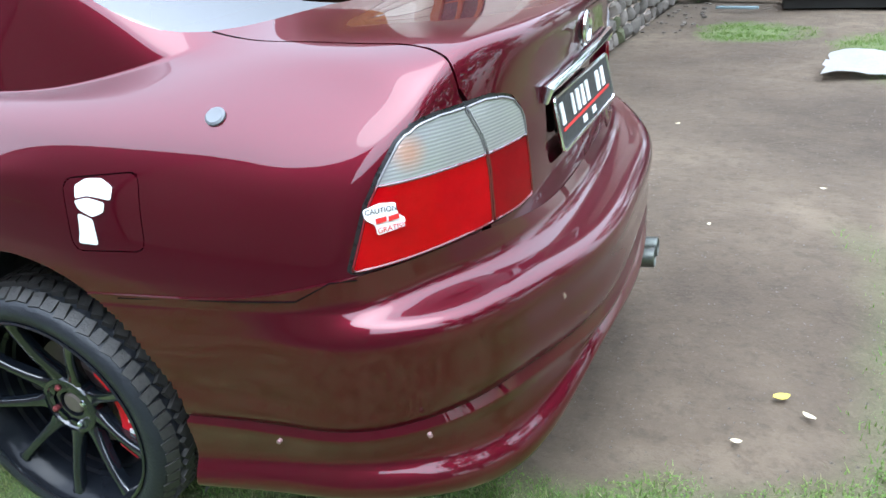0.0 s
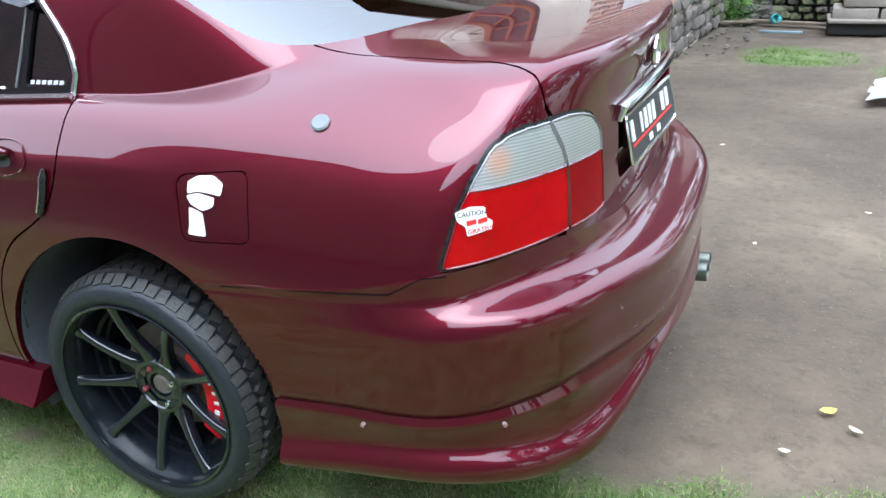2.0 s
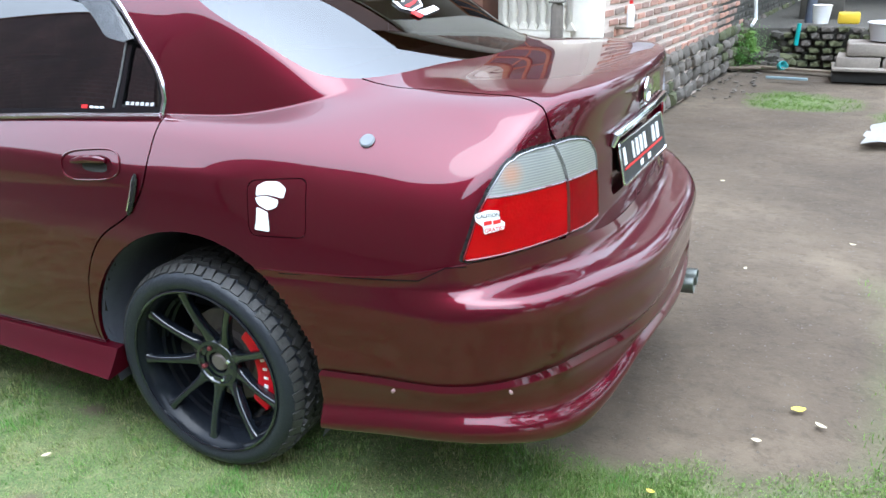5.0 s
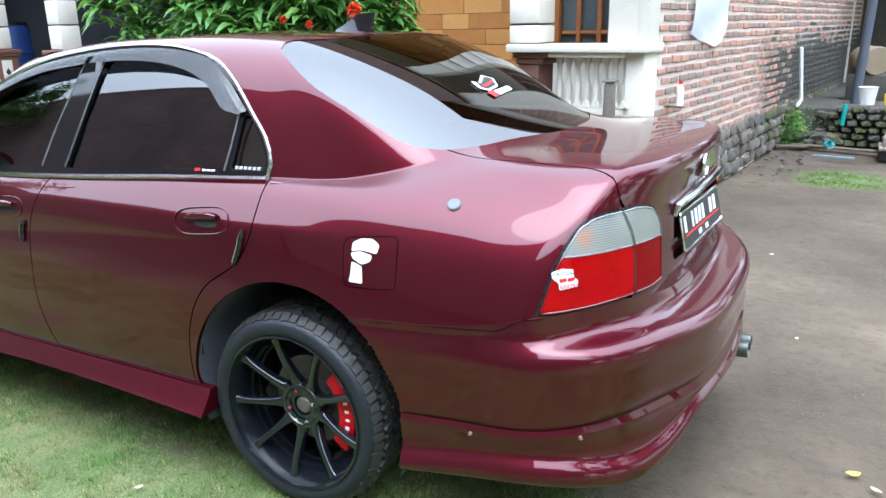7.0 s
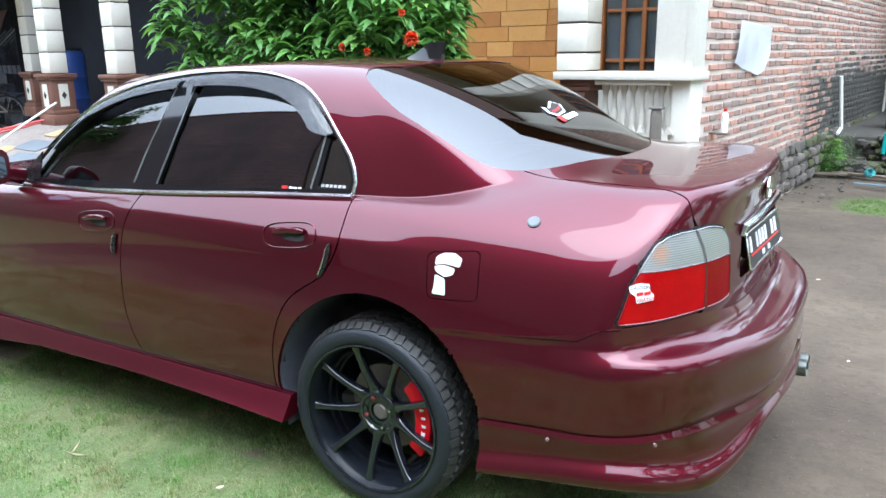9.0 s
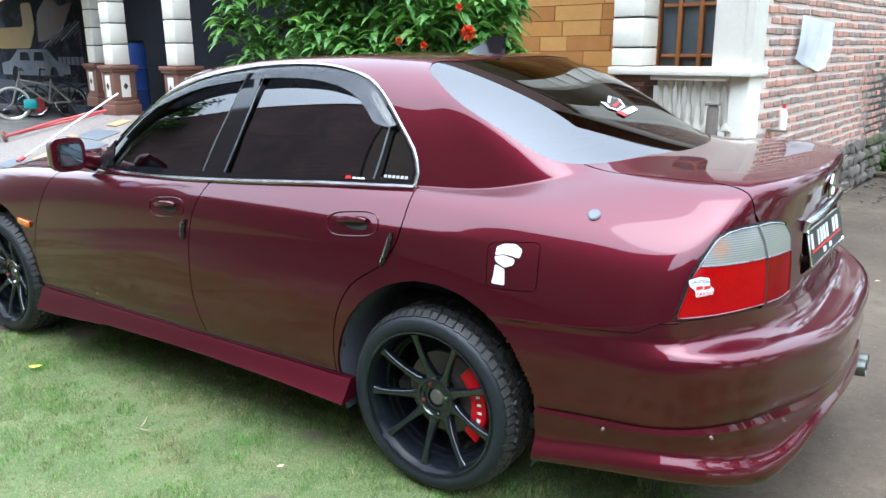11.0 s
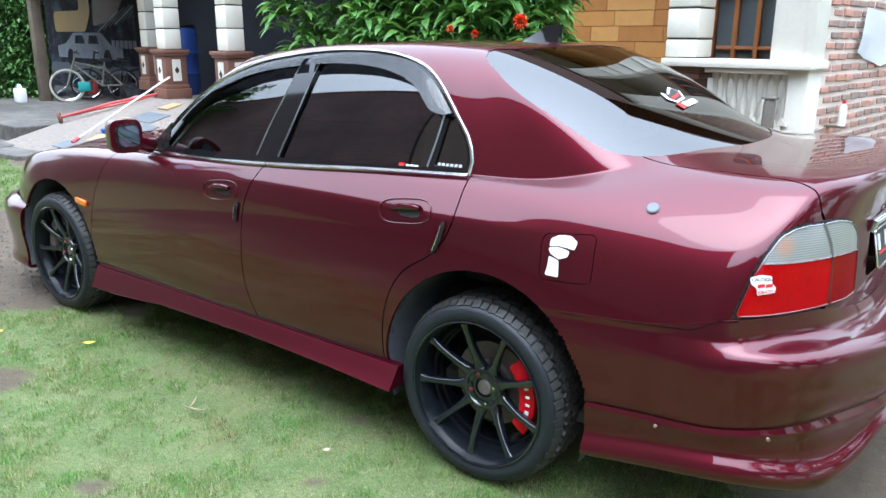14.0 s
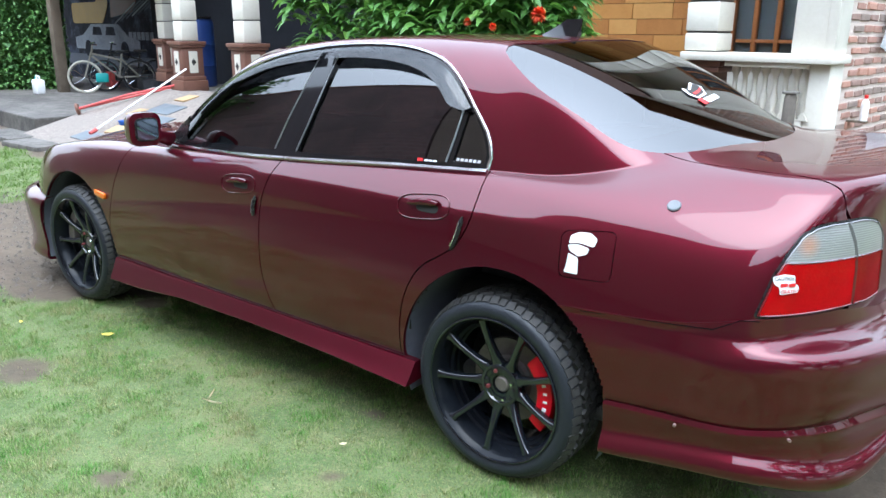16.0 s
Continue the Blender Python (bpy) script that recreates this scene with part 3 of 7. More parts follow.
# top view: x, y
REAR_GLASS = smooth_line([(-0.105, 0.02), (-0.115, -0.26), (-0.135, -0.43), (-0.172, -0.54), (-0.16, -0.582), (-0.11, -0.614), (-0.05, -0.636), (0.03, -0.652), (0.12, -0.656), (0.2, -0.647),
                          (0.29, -0.629), (0.355, -0.604), (0.42, -0.555), (0.48, -0.475), (0.545, -0.31), (0.59, -0.15), (0.60, 0.02)], 3)
SCREEN = smooth_line([(-2.17, 0.02), (-2.13, -0.34), (-2.02, -0.58), (-1.95, -0.66), (-1.75, -0.63), (-1.55, -0.575), (-1.42, -0.515), (-1.45, -0.35), (-1.475, 0.02)], 4)
LID = smooth_line([(0.30, -0.605), (0.41, -0.568), (0.58, -0.572), (0.74, -0.584), (0.90, -0.602), (0.926, -0.612), (0.957, -0.578), (1.10, -0.50)], 4)
HOOD = smooth_line([(-3.50, -0.50), (-3.2, -0.60), (-2.8, -0.685), (-2.4, -0.735), (-2.08, -0.755)], 4)
# corner view: along the tail corner, height
TAIL = rounded([(-0.032, 0.730), (0.064, 0.729), (0.15, 0.729), (0.275, 0.731), (0.35, 0.730), (0.408, 0.736), (0.398, 0.824), (0.380, 0.922), (0.342, 0.962), (0.284, 0.975), (0.222, 0.972),
                (0.172, 0.970), (0.1245, 0.962), (0.089, 0.942), (0.047, 0.893), (0.012, 0.84)], 0.02, 3)
TAIL_IN = closed_offset(TAIL, 0.008)
SPLIT = smooth_line([(0.212, 1.0), (0.222, 0.972), (0.258, 0.90), (0.272, 0.82), (0.276, 0.70)], 4)
RECESS = rounded([(-0.335, 0.765), (0.05, 0.765), (0.05, 0.93), (-0.355, 0.93)], 0.03)

on_flank = lambda c: c.y < -0.5
on_corner = lambda c: c.x > 0.7 and c.z < 1.02
on_tail = lambda c: c.x > 0.93
for centre in (ARCH_R, ARCH_F):
    cut(BODY, arch(centre, ARCH_RAD), "side", on_flank, True)
for ln in (GAP_A, GAP_B, GAP_C, SILL):
    cut_gap(BODY, ln, "side", on_flank)
cut(BODY, BUMPER_SEAM, "side", on_flank)
cut(BODY, closed_offset(FUEL, 0.0012), "side", on_flank, True)
cut(BODY, closed_offset(FUEL, -0.0012), "side", on_flank, True)
for poly in (DLO, GLASS_F, GLASS_R, GLASS_Q):
    cut(BODY, poly, "side", lambda c: c.y < -0.45 and c.z > 0.88, True)
cut(BODY, REAR_GLASS, "top", lambda c: c.z > 1.04)
cut(BODY, SCREEN, "top", lambda c: c.z > 0.8)
cut_gap(BODY, LID, "top", lambda c: c.z > 0.6)
cut_gap(BODY, HOOD, "top", lambda c: c.z > 0.6)
cut(BODY, TAIL, "corner", on_corner, True)
cut(BODY, TAIL_IN, "corner", on_corner, True)
cut_gap(BODY, SPLIT, "corner", on_corner)
cut(BODY, [(-0.1, 0.872), (0.5, 0.872)], "corner", on_corner)
cut(BODY, RECESS, "rear", on_tail, True)
cut(BODY, [(-4.0, 0.53), (-3.3, 0.53), (-2.9, 0.53)], "side")
ZONE = BODY.faces.layers.int["zone"]


def line_at(line, v):
    """x of a falling side line at height v."""
    zs, xs = [p[1] for p in line][::-1], [p[0] for p in line][::-1]
    return float(np.interp(v, zs, xs))


def panel_key(c, f):
    s, t, k = (c.x, c.z), (c.x, c.y), (flat("corner", c))
    zone = f[ZONE]
    if c.z > 0.9 and c.y < -0.45 and zone > 0 and inside(DLO, s):
        return "front_glass" if inside(GLASS_F, s) else "rear_glass" if inside(GLASS_R, s) else "quarter_glass" if inside(GLASS_Q, s) else "frame"
    if c.z > 1.05 and inside(REAR_GLASS, t):
        return "rear_window"
    if c.z > 0.85 and c.x < -1.3 and inside(SCREEN, t):
        return "windscreen"
    if zone == 2:
        return "shell"
    if on_corner(c) and inside(TAIL, k):
        if away(SPLIT, k) < GAP:
            return "tail_seal"
        if not inside(TAIL_IN, k):
            return "tail_seal"
        near = "outer" if k[0] < np.interp(k[1], [p[1] for p in SPLIT][::-1], [p[0] for p in SPLIT][::-1]) else "inner"
        return near + ("_white" if c.z > 0.872 else "_red")
    if on_flank(c):
        for a in (ARCH_R, ARCH_F):
            if math.hypot(c.x - a[0], c.z - a[1]) < ARCH_RAD:
                return None
        if zone == 0:
            for ln in (GAP_A, GAP_B, GAP_C, SILL):
                if ln[0][0] - 0.4 < c.x < ln[-1][0] + 0.4 and away(ln, s) < GAP and c.z < 1.0:
                    return None
            if 0.2 < c.x < 0.45 and away(FUEL + FUEL[:1], s) < 0.0012:
                return None
            if inside(FUEL, s):
                return "fuel"
    if c.x > 0.30 and c.z > 0.6:
        if away(LID, t) < GAP:
            return None
        if c.y > np.interp(c.x, [p[0] for p in LID], [p[1] for p in LID]):
            if zone == 1:
                return "shell"
            return None if c.z < 0.66 else "recess" if c.x > 0.93 and inside(RECESS, (c.y, c.z)) else "lid"
    if c.x < -2.08 and c.z > 0.6:
        if away(HOOD, t) < GAP:
            return None
        if c.x > -3.5 and c.y > np.interp(c.x, [p[0] for p in HOOD], [p[1] for p in HOOD]):
            return "hood"
    if zone == 1:
        return "shell"
    if c.x < -2.95 and c.z < 0.53:
        return "front_bumper"
    if c.x > 0.2 and c.z < np.interp(c.x, [p[0] for p in BUMPER_SEAM], [p[1] for p in BUMPER_SEAM]):
        return None
    if c.z < 0.325 and c.x > -2.5:
        return "shell"
    if c.x > line_at(GAP_C, c.z):
        return "shell"
    return "rear_door" if c.x > line_at(GAP_B, c.z) else "front_door" if c.x > line_at(GAP_A, c.z) else "fender"


BODY.verts.index_update()
PANELS = panels_of(BODY, panel_key)
BODY.free()

# ---------------------------------------------------------------- the car
car = thing("car", "glossy maroon four-door saloon car parked on grass and dirt", "car")
skin("body_shell", PANELS["shell"], PAINT, car, "maroon roof, pillars and rear wings", mirror=True)
skin("trunk_lid", PANELS["lid"], PAINT, car, mirror=True)
skin("bonnet", PANELS["hood"], PAINT, car, mirror=True)


def bent_glass(data):
    """The pane's points with the normals of one evenly bent sheet."""
    pts, nrm, faces = data
    terms = lambda x, y: np.stack([x ** 0, x, x * x, y * y, x * y * y, y ** 4], 1)
    x, y, z = np.array(pts).T
    k = np.linalg.lstsq(terms(x, y), z, rcond=None)[0]
    dx = k[1] + 2 * k[2] * x + k[4] * y * y
    dy = 2 * k[3] * y + 2 * k[4] * x * y + 4 * k[5] * y ** 3
    n = [Vector((-a, -b, 1)).normalized() for a, b in zip(dx, dy)]
    return pts, n, faces


skin("rear_window", bent_glass(PANELS["rear_window"]), TINT, car, "dark tinted rear window", lift=-0.003, mirror=True, rim=0.004)
skin("windscreen", PANELS["windscreen"], TINT, car, "dark tinted windscreen", lift=-0.003, mirror=True, rim=0.004)
skin("plate_recess", PANELS["recess"], PAINT, car, lift=-0.028, rim=-0.028, mirror=True)
DOORS = {}
LENS_EDGE = Mat("milky_lens_edge", (0.17, 0.165, 0.175), 0.25, coat_weight=0.5)
LENS_EDGE_RED = Mat("dark_red_lens_edge", (0.12, 0.008, 0.012), 0.25, coat_weight=0.5)


def lens_edge(data, material, lens):
    """The moulded bead round a lens."""
    pts, nrm, faces = data
    edges = {(a, b) for f in faces for a, b in zip(f, f[1:] + f[:1])}
    follow = {a: b for a, b in edges if (b, a) not in edges}
    loop, at = [], min(follow)
    while at in follow:
        loop.append(pts[at] + nrm[at] * 0.0052)
        at = follow.pop(at)
    line = [loop[0]]
    for p in loop[1:]:
        if (p - line[-1]).length > 0.004:
            line.append(p)
    part("lens_edge", tube(line, 0.0026, 5, True), material, lens, "moulded bead round the lens", angle=70)


for side, turn in (("left", lambda d: d), ("right", flipped)):
    skin("fender", turn(PANELS["fender"]), PAINT, car)
    skin("fuel_flap", PANELS["fuel"], PAINT, car) if side == "left" else skin("body_shell", turn(PANELS["fuel"]), PAINT, car)
    for door in ("front", "rear"):
        d = skin(door + "_door", turn(PANELS[door + "_door"]), PAINT, car)
        DOORS[(side, door)] = d
        skin("window", turn(PANELS[door + "_glass"]), TINT, d, "dark tinted side window", lift=-0.012, rim=0.004)
    skin("quarter_window", turn(PANELS["quarter_glass"]), TINT, DOORS[(side, "rear")], lift=-0.008, rim=0.004)
    skin("window_frame", turn(PANELS["frame"]), FRAMEM, car, "satin black door frames", lift=0.0, rim=0.02)
    tail = skin("tail_light", turn(PANELS["tail_seal"]), TRIM, car, "red and clear tail light in a black seal", lift=-0.002)
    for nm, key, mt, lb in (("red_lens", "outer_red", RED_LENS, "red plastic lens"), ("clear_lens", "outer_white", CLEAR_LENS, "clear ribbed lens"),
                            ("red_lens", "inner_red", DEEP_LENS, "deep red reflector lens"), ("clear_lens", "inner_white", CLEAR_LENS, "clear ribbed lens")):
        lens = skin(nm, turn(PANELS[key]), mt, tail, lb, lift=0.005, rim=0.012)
        lens_edge(turn(PANELS[key]), LENS_EDGE if "white" in key else LENS_EDGE_RED, lens)

# a dark inner skin behind the panel gaps
_lin = [(p - n * 0.03) for p, n in zip(map(Vector, GRID[:BELT_ROW + 1].reshape(-1, 3)), map(Vector, GRIDN[:BELT_ROW + 1].reshape(-1, 3)))]
_fc = []
for r in range(BELT_ROW):
    for c in range(_c - 1):
        m = GRID[r, c]
        if all(math.hypot(m[0] - a[0], m[2] - a[1]) > ARCH_RAD + 0.01 for a in (ARCH_R, ARCH_F)):
            _fc.append((r * _c + c, r * _c + c + 1, (r + 1) * _c + c + 1, (r + 1) * _c + c))
_n = len(_lin)
link_mesh("inner_skin", mesh_of("inner_skin", _lin + [v * Vector((1, -1, 1)) for v in _lin], _fc + [tuple(i + _n for i in f[::-1]) for f in _fc], DARK, True), car)
part("floor_pan", box((4.3, 1.5, 0.05), pose(-1.25, 0, 0.27), 0.02), DARK, car)


def loft(lines, per, ts=None, columns=120):
    """A swept skin through a few lines, given from the wheel round to the middle."""
    p = np.array(lines)
    t = np.r_[0, np.cumsum(np.linalg.norm(np.diff(p[0], axis=0), axis=1))]
    flip = np.array([1, -1, 1])
    rows = []
    for ln in p:
        tt = np.r_[t, 2 * t[-1] - t[-2], 2 * t[-1] - t[-3]]
        rows.append(spline(tt, np.concatenate([ln, [ln[-2] * flip, ln[-3] * flip]]), np.linspace(0, t[-1], columns)))
    g = catmull(np.array(rows), per)
    g[:, -1, 1] = 0
    return g


def grid_data(g, drop=None):
    n = grid_normals(g)
    n[-3:] = n[-4:-3]
    rows, cols = g.shape[:2]
    pts, nrm = [Vector(p) for p in g.reshape(-1, 3)], [Vector(p) for p in n.reshape(-1, 3)]
    faces = []
    for r in range(rows - 1):
        for c in range(cols - 1):
            f = [r * cols + c, r * cols + c + 1, (r + 1) * cols + c + 1, (r + 1) * cols + c]
            mid = sum((pts[i] for i in f), Vector()) / 4
            if drop is None or not drop(mid):
                faces.append(f)
    return pts, nrm, faces


# rear bumper: lines from its foot to its top, from the wheel arch round to the middle
BX = [0.15, 0.40, 0.62, 0.81, 0.945, 1.060, 1.128, 1.168]
BW = [0.8885, 0.885, 0.880, 0.864, 0.785, 0.60, 0.42, 0]


def bumper_line(inset, z):
    p = line3(BX, BW, z)
    n = np.array([(0, 1, 0), (0, 1, 0), (-0.05, 1, 0), (-0.35, 0.93, 0), (-0.75, 0.66, 0), (-0.93, 0.36, 0), (-0.98, 0.15, 0), (-1, 0, 0)])
    return p + n * np.asarray(inset, float).reshape(-1, 1) * np.ones((8, 1))


BUMPER_TOP = line3([0.15, 0.40, 0.62, 0.80, 0.88, 0.955, 1.0, 1.03], [0.886, 0.881, 0.870, 0.825, 0.722, 0.585, 0.42, 0], [0.650, 0.667, 0.690, 0.728, 0.728, 0.726, 0.70, 0.69])
in_arch = lambda c: math.hypot(c.x - ARCH_R[0], c.z - ARCH_R[1]) < ARCH_RAD
bump = loft([bumper_line([0.06, 0.06, 0.06, 0.06, 0.07, 0.075, 0.07, 0.07], [0.37, 0.38, 0.40, 0.41, 0.42, 0.42, 0.42, 0.42]), bumper_line([0.010, 0.010, 0.010, 0.014, 0.026, 0.034, 0.030, 0.030], [0.385, 0.395, 0.415, 0.425, 0.435, 0.435, 0.435, 0.435]),
             bumper_line([0.004, 0.004, 0.004, 0.006, 0.010, 0.012, 0.008, 0.008], [0.48] * 8), bumper_line([0.0, 0.0, 0.0, 0.001, 0.004, 0.006, 0.007, 0.007], [0.55] * 8),
             bumper_line([0.001, 0.002, 0.001, 0, 0, 0, 0, 0], [0.59, 0.60, 0.602, 0.604, 0.606, 0.604, 0.60, 0.598]), bumper_line([0.002, 0.003, 0.004, 0.005, 0.005, 0.005, 0.005, 0.005], [0.606, 0.617, 0.622, 0.628, 0.630, 0.628, 0.624, 0.622]),
             bumper_line([0.003, 0.004, 0.007, 0.014, 0.018, 0.020, 0.020, 0.020], [0.620, 0.632, 0.642, 0.644, 0.645, 0.642, 0.637, 0.635]),
             bumper_line([0.0035, 0.005, 0.009, 0.027, 0.058, 0.066, 0.074, 0.080], [0.628, 0.642, 0.655, 0.658, 0.658, 0.654, 0.647, 0.645]),
             bumper_line([0.004, 0.006, 0.010, 0.036, 0.082, 0.092, 0.108, 0.118], [0.634, 0.648, 0.663, 0.672, 0.673, 0.669, 0.660, 0.657]), BUMPER_TOP], [2, 5, 5, 4, 3, 3, 4, 4, 6], columns=200)
bumper = skin("rear_bumper", grid_data(bump, in_arch), PAINT, car, mirror=True)
LIP_IN = np.array([0, 0, 0, 0.002, 0.012, 0.016, 0.012, 0.012])
LIP_OUT = np.array([0, 0, 0, 0.0, 0.002, 0.006, 0.02, 0.02])
LIP_Z = np.array([0.228, 0.235, 0.266, 0.286, 0.272, 0.268, 0.345, 0.350])
lip = loft([bumper_line(0.08 + LIP_OUT, LIP_Z + 0.014), bumper_line(-0.010 + LIP_OUT, LIP_Z), bumper_line(-0.020 + LIP_OUT, LIP_Z + [0.012, 0.014, 0.022, 0.027, 0.029, 0.03, 0.018, 0.016]),
            bumper_line(-0.013 + LIP_OUT, LIP_Z + [0.035, 0.038, 0.046, 0.05, 0.052, 0.052, 0.034, 0.03]), bumper_line(0.002 + 0.5 * (LIP_IN + LIP_OUT), LIP_Z + [0.066, 0.068, 0.072, 0.075, 0.078, 0.076, 0.05, 0.046]),
            bumper_line(0.000 + LIP_IN, [0.345, 0.352, 0.372, 0.390, 0.395, 0.40, 0.41, 0.41]),
            bumper_line(-0.006 + LIP_IN, [0.381, 0.391, 0.406, 0.420, 0.428, 0.43, 0.43, 0.43]), bumper_line(-0.004 + LIP_IN, [0.386, 0.396, 0.411, 0.425, 0.433, 0.435, 0.435, 0.435]),
            bumper_line(0.016 + LIP_IN, [0.391, 0.401, 0.417, 0.431, 0.439, 0.441, 0.441, 0.441])], [3, 3, 4, 4, 4, 4, 2, 2], columns=160)
skin("rear_lip_spoiler", grid_data(lip, lambda c: c.x < 0.425), PAINT, car, "maroon add-on lip under the rear bumper", mirror=True)


# front bumper, from the wheel arch round to the middle
def nose_line(grow, z):
    p = line3([-3.0, -3.2, -3.42, -3.58, -3.68, -3.72], [0.874, 0.858, 0.775, 0.60, 0.36, 0], z)
    n = np.array([(0.0, -1, 0), (-0.15, -1, 0), (-0.6, -0.8, 0), (-0.85, -0.5, 0), (-0.97, -0.2, 0), (-1, 0, 0)])
    return p + n * grow


nose = loft([nose_line(-0.05, [0.53] * 6), nose_line(-0.02, [0.525] * 6), nose_line(0.012, [0.505] * 6), nose_line(0.024, [0.475] * 6), nose_line(0.022, [0.40] * 6), nose_line(0.008, [0.28] * 6),
             nose_line(0.008, [0.22] * 6), nose_line(0.018, [0.165] * 6), nose_line(-0.06, [0.150] * 6)], [4, 4, 8, 14, 18, 10, 8, 4], columns=260)
skin("front_bumper", grid_data(nose, lambda c: math.hypot(c.x - ARCH_F[0], c.z - ARCH_F[1]) < ARCH_RAD), PAINT, car, mirror=True)


NUTM = Mat("pinkish_anodised_nut", (0.30, 0.07, 0.075), 0.4, 0.8)


def wheel(m, steer=0):
    """One wheel in local space: the axle along z, outer face up; placed by m."""
    w = thing("wheel", "", "")
    w.parent = car
    w.matrix_world = Matrix()
    R, half = 0.322, 0.108
    tyre = part("tyre", lathe([(0.232, -half + 0.01), (0.25, -half - 0.004), (0.285, -half - 0.002), (0.302, -half + 0.018), (R - 0.014, -half + 0.034), (R - 0.014, half - 0.034), (0.302, half - 0.016),
                               (0.296, half - 0.003), (0.280, half + 0.004), (0.265, half + 0.003), (0.251, half - 0.004), (0.243, half - 0.012)], m, 96, caps=False), RUBBER, w, "black low-profile tyre", angle=60)
    bm = bmesh.new()
    rng = random.Random(4)
    for k in range(62):
        a = 2 * math.pi * k / 62
        for h, wd, sk, long in ((-0.083, 0.034, 0.0, 0.0265), (-0.042, 0.036, -0.16, 0.0245), (0.0, 0.033, 0.14, 0.0260), (0.042, 0.036, 0.20, 0.0245), (0.083, 0.034, 0.06, 0.0265)):
            edge = abs(h) > 0.07
            rr = R - 0.0075 - (0.0100 if edge else 0)
            turn = pose(0, 0, 0, 0, 0, math.degrees(a + sk * 0.3 + (0.05 if h > 0.01 else 0)))
            loc = turn @ pose(rr, 0, h, 0, (-27 if h > 0 else 27) if edge else 0, 0) @ pose(0, 0, 0, math.degrees(sk) * 2.2 + (8 if k % 2 else -4), 0, 0)
            add_box(bm, (0.0120, long * rng.uniform(0.86, 1.06), wd * (1.0 if k % 2 else 0.86)), m @ loc)
    part("tread", bm, TREADM, tyre, "dusty worn tread blocks", smooth=False)
    rim = part("rim", lathe([(0.236, -half + 0.01), (0.213, -half + 0.02), (0.206, -0.03), (0.206, 0.0), (0.213, 0.004), (0.213, 0.026), (0.221, 0.032), (0.221, half - 0.045), (0.232, half - 0.026), (0.235, half - 0.016), (0.244, half - 0.007), (0.249, half - 0.001), (0.252, half - 0.006),
                             (0.246, half - 0.02)], m, 96, caps=False), BARREL, w, "gloss black multi-spoke alloy rim", angle=50)
    for k in range(9):
        a = 360 * k / 9 + 24
        bm = bmesh.new()
        rows = []
        for r, hw, top, dep in ((0.045, 0.027, 0.050, 0.04), (0.072, 0.0215, 0.052, 0.036), (0.092, 0.0160, 0.057, 0.032), (0.118, 0.0128, 0.065, 0.029), (0.150, 0.0112, 0.074, 0.027), (0.185, 0.0110, 0.082, 0.026), (0.215, 0.0125, 0.087, 0.026), (0.232, 0.0165, 0.090, 0.023), (0.242, 0.024, 0.092, 0.018)):
            mm = m @ pose(0, 0, 0, 0, 0, a)
            rows.append([bm.verts.new(mm @ Vector(v)) for v in ((r, -hw, top - 0.006), (r, -hw * 0.55, top), (r, hw * 0.55, top), (r, hw, top - 0.006), (r, hw * 0.8, top - dep), (r, -hw * 0.8, top - dep))])
        for p, q in zip(rows, rows[1:]):
            for i in range(6):
                bm.faces.new((p[i], p[(i + 1) % 6], q[(i + 1) % 6], q[i]))
        part("spoke", bm, RIMM, rim, angle=60)
    part("rim_lip", tube([m @ Vector((0.2485 * math.cos(t), 0.2485 * math.sin(t), half - 0.001)) for t in (2 * math.pi * k / 72 for k in range(72))], 0.0042, 6, True), RIMM, rim, "rolled outer edge of the rim")
    part("hub", lathe([(0.0, 0.02), (0.078, 0.02), (0.078, 0.044), (0.072, 0.053), (0.062, 0.055), (0.056, 0.046), (0.034, 0.044), (0.030, 0.03), (0.0, 0.03)], m, 40), RIMM, rim)
    part("centre_bore", lathe([(0.0, 0.026), (0.027, 0.026), (0.027, 0.040), (0.022, 0.044), (0.0, 0.044)], m, 24), DISC, rim, "dull grey centre bore")
    for k in range(4):
        a = radians(90 * k + 20)
        part("wheel_nut", lathe([(0, 0.03), (0.0075, 0.03), (0.0075, 0.054), (0.005, 0.058), (0, 0.058)], m @ pose(0.05 * math.cos(a), 0.05 * math.sin(a), 0), 6),
             NUTM if k in (1, 2) else CHROME, rim, "bare metal wheel nut", smooth=False)
    part("brake_disc", lathe([(0.07, -0.03), (0.145, -0.03), (0.145, -0.012), (0.085, -0.012), (0.08, 0.005), (0.0, 0.005)], m, 48), DISC, w, "worn steel brake disc")
    cal = part("brake_caliper", prism([(r * math.cos(a), r * math.sin(a)) for r, a in [(0.200, radians(-42 + 9.3 * k)) for k in range(10)] + [(0.142, radians(41.7 - 9.3 * k)) for k in range(10)]], 0.055, m @ pose(0, 0, -0.004, 0, 0, CAL_TURN), 0.007), CALIPER if CAL_TURN < 90 else DISC, w, "bright red brake caliper" if CAL_TURN < 90 else "dull metal brake caliper")
    for j, wd in enumerate((0.012, 0.008, 0.008, 0.008) if CAL_TURN < 90 else ()):
        a = radians(-16 + 9 * j + CAL_TURN)
        part("lettering", box((0.014, wd, 0.002), m @ pose(0.175 * math.cos(a), 0.175 * math.sin(a), 0.052, 0, 0, math.degrees(a))), WHITE, cal, "small white lettering bar", smooth=False)
    return w


CAL_TURN = 8
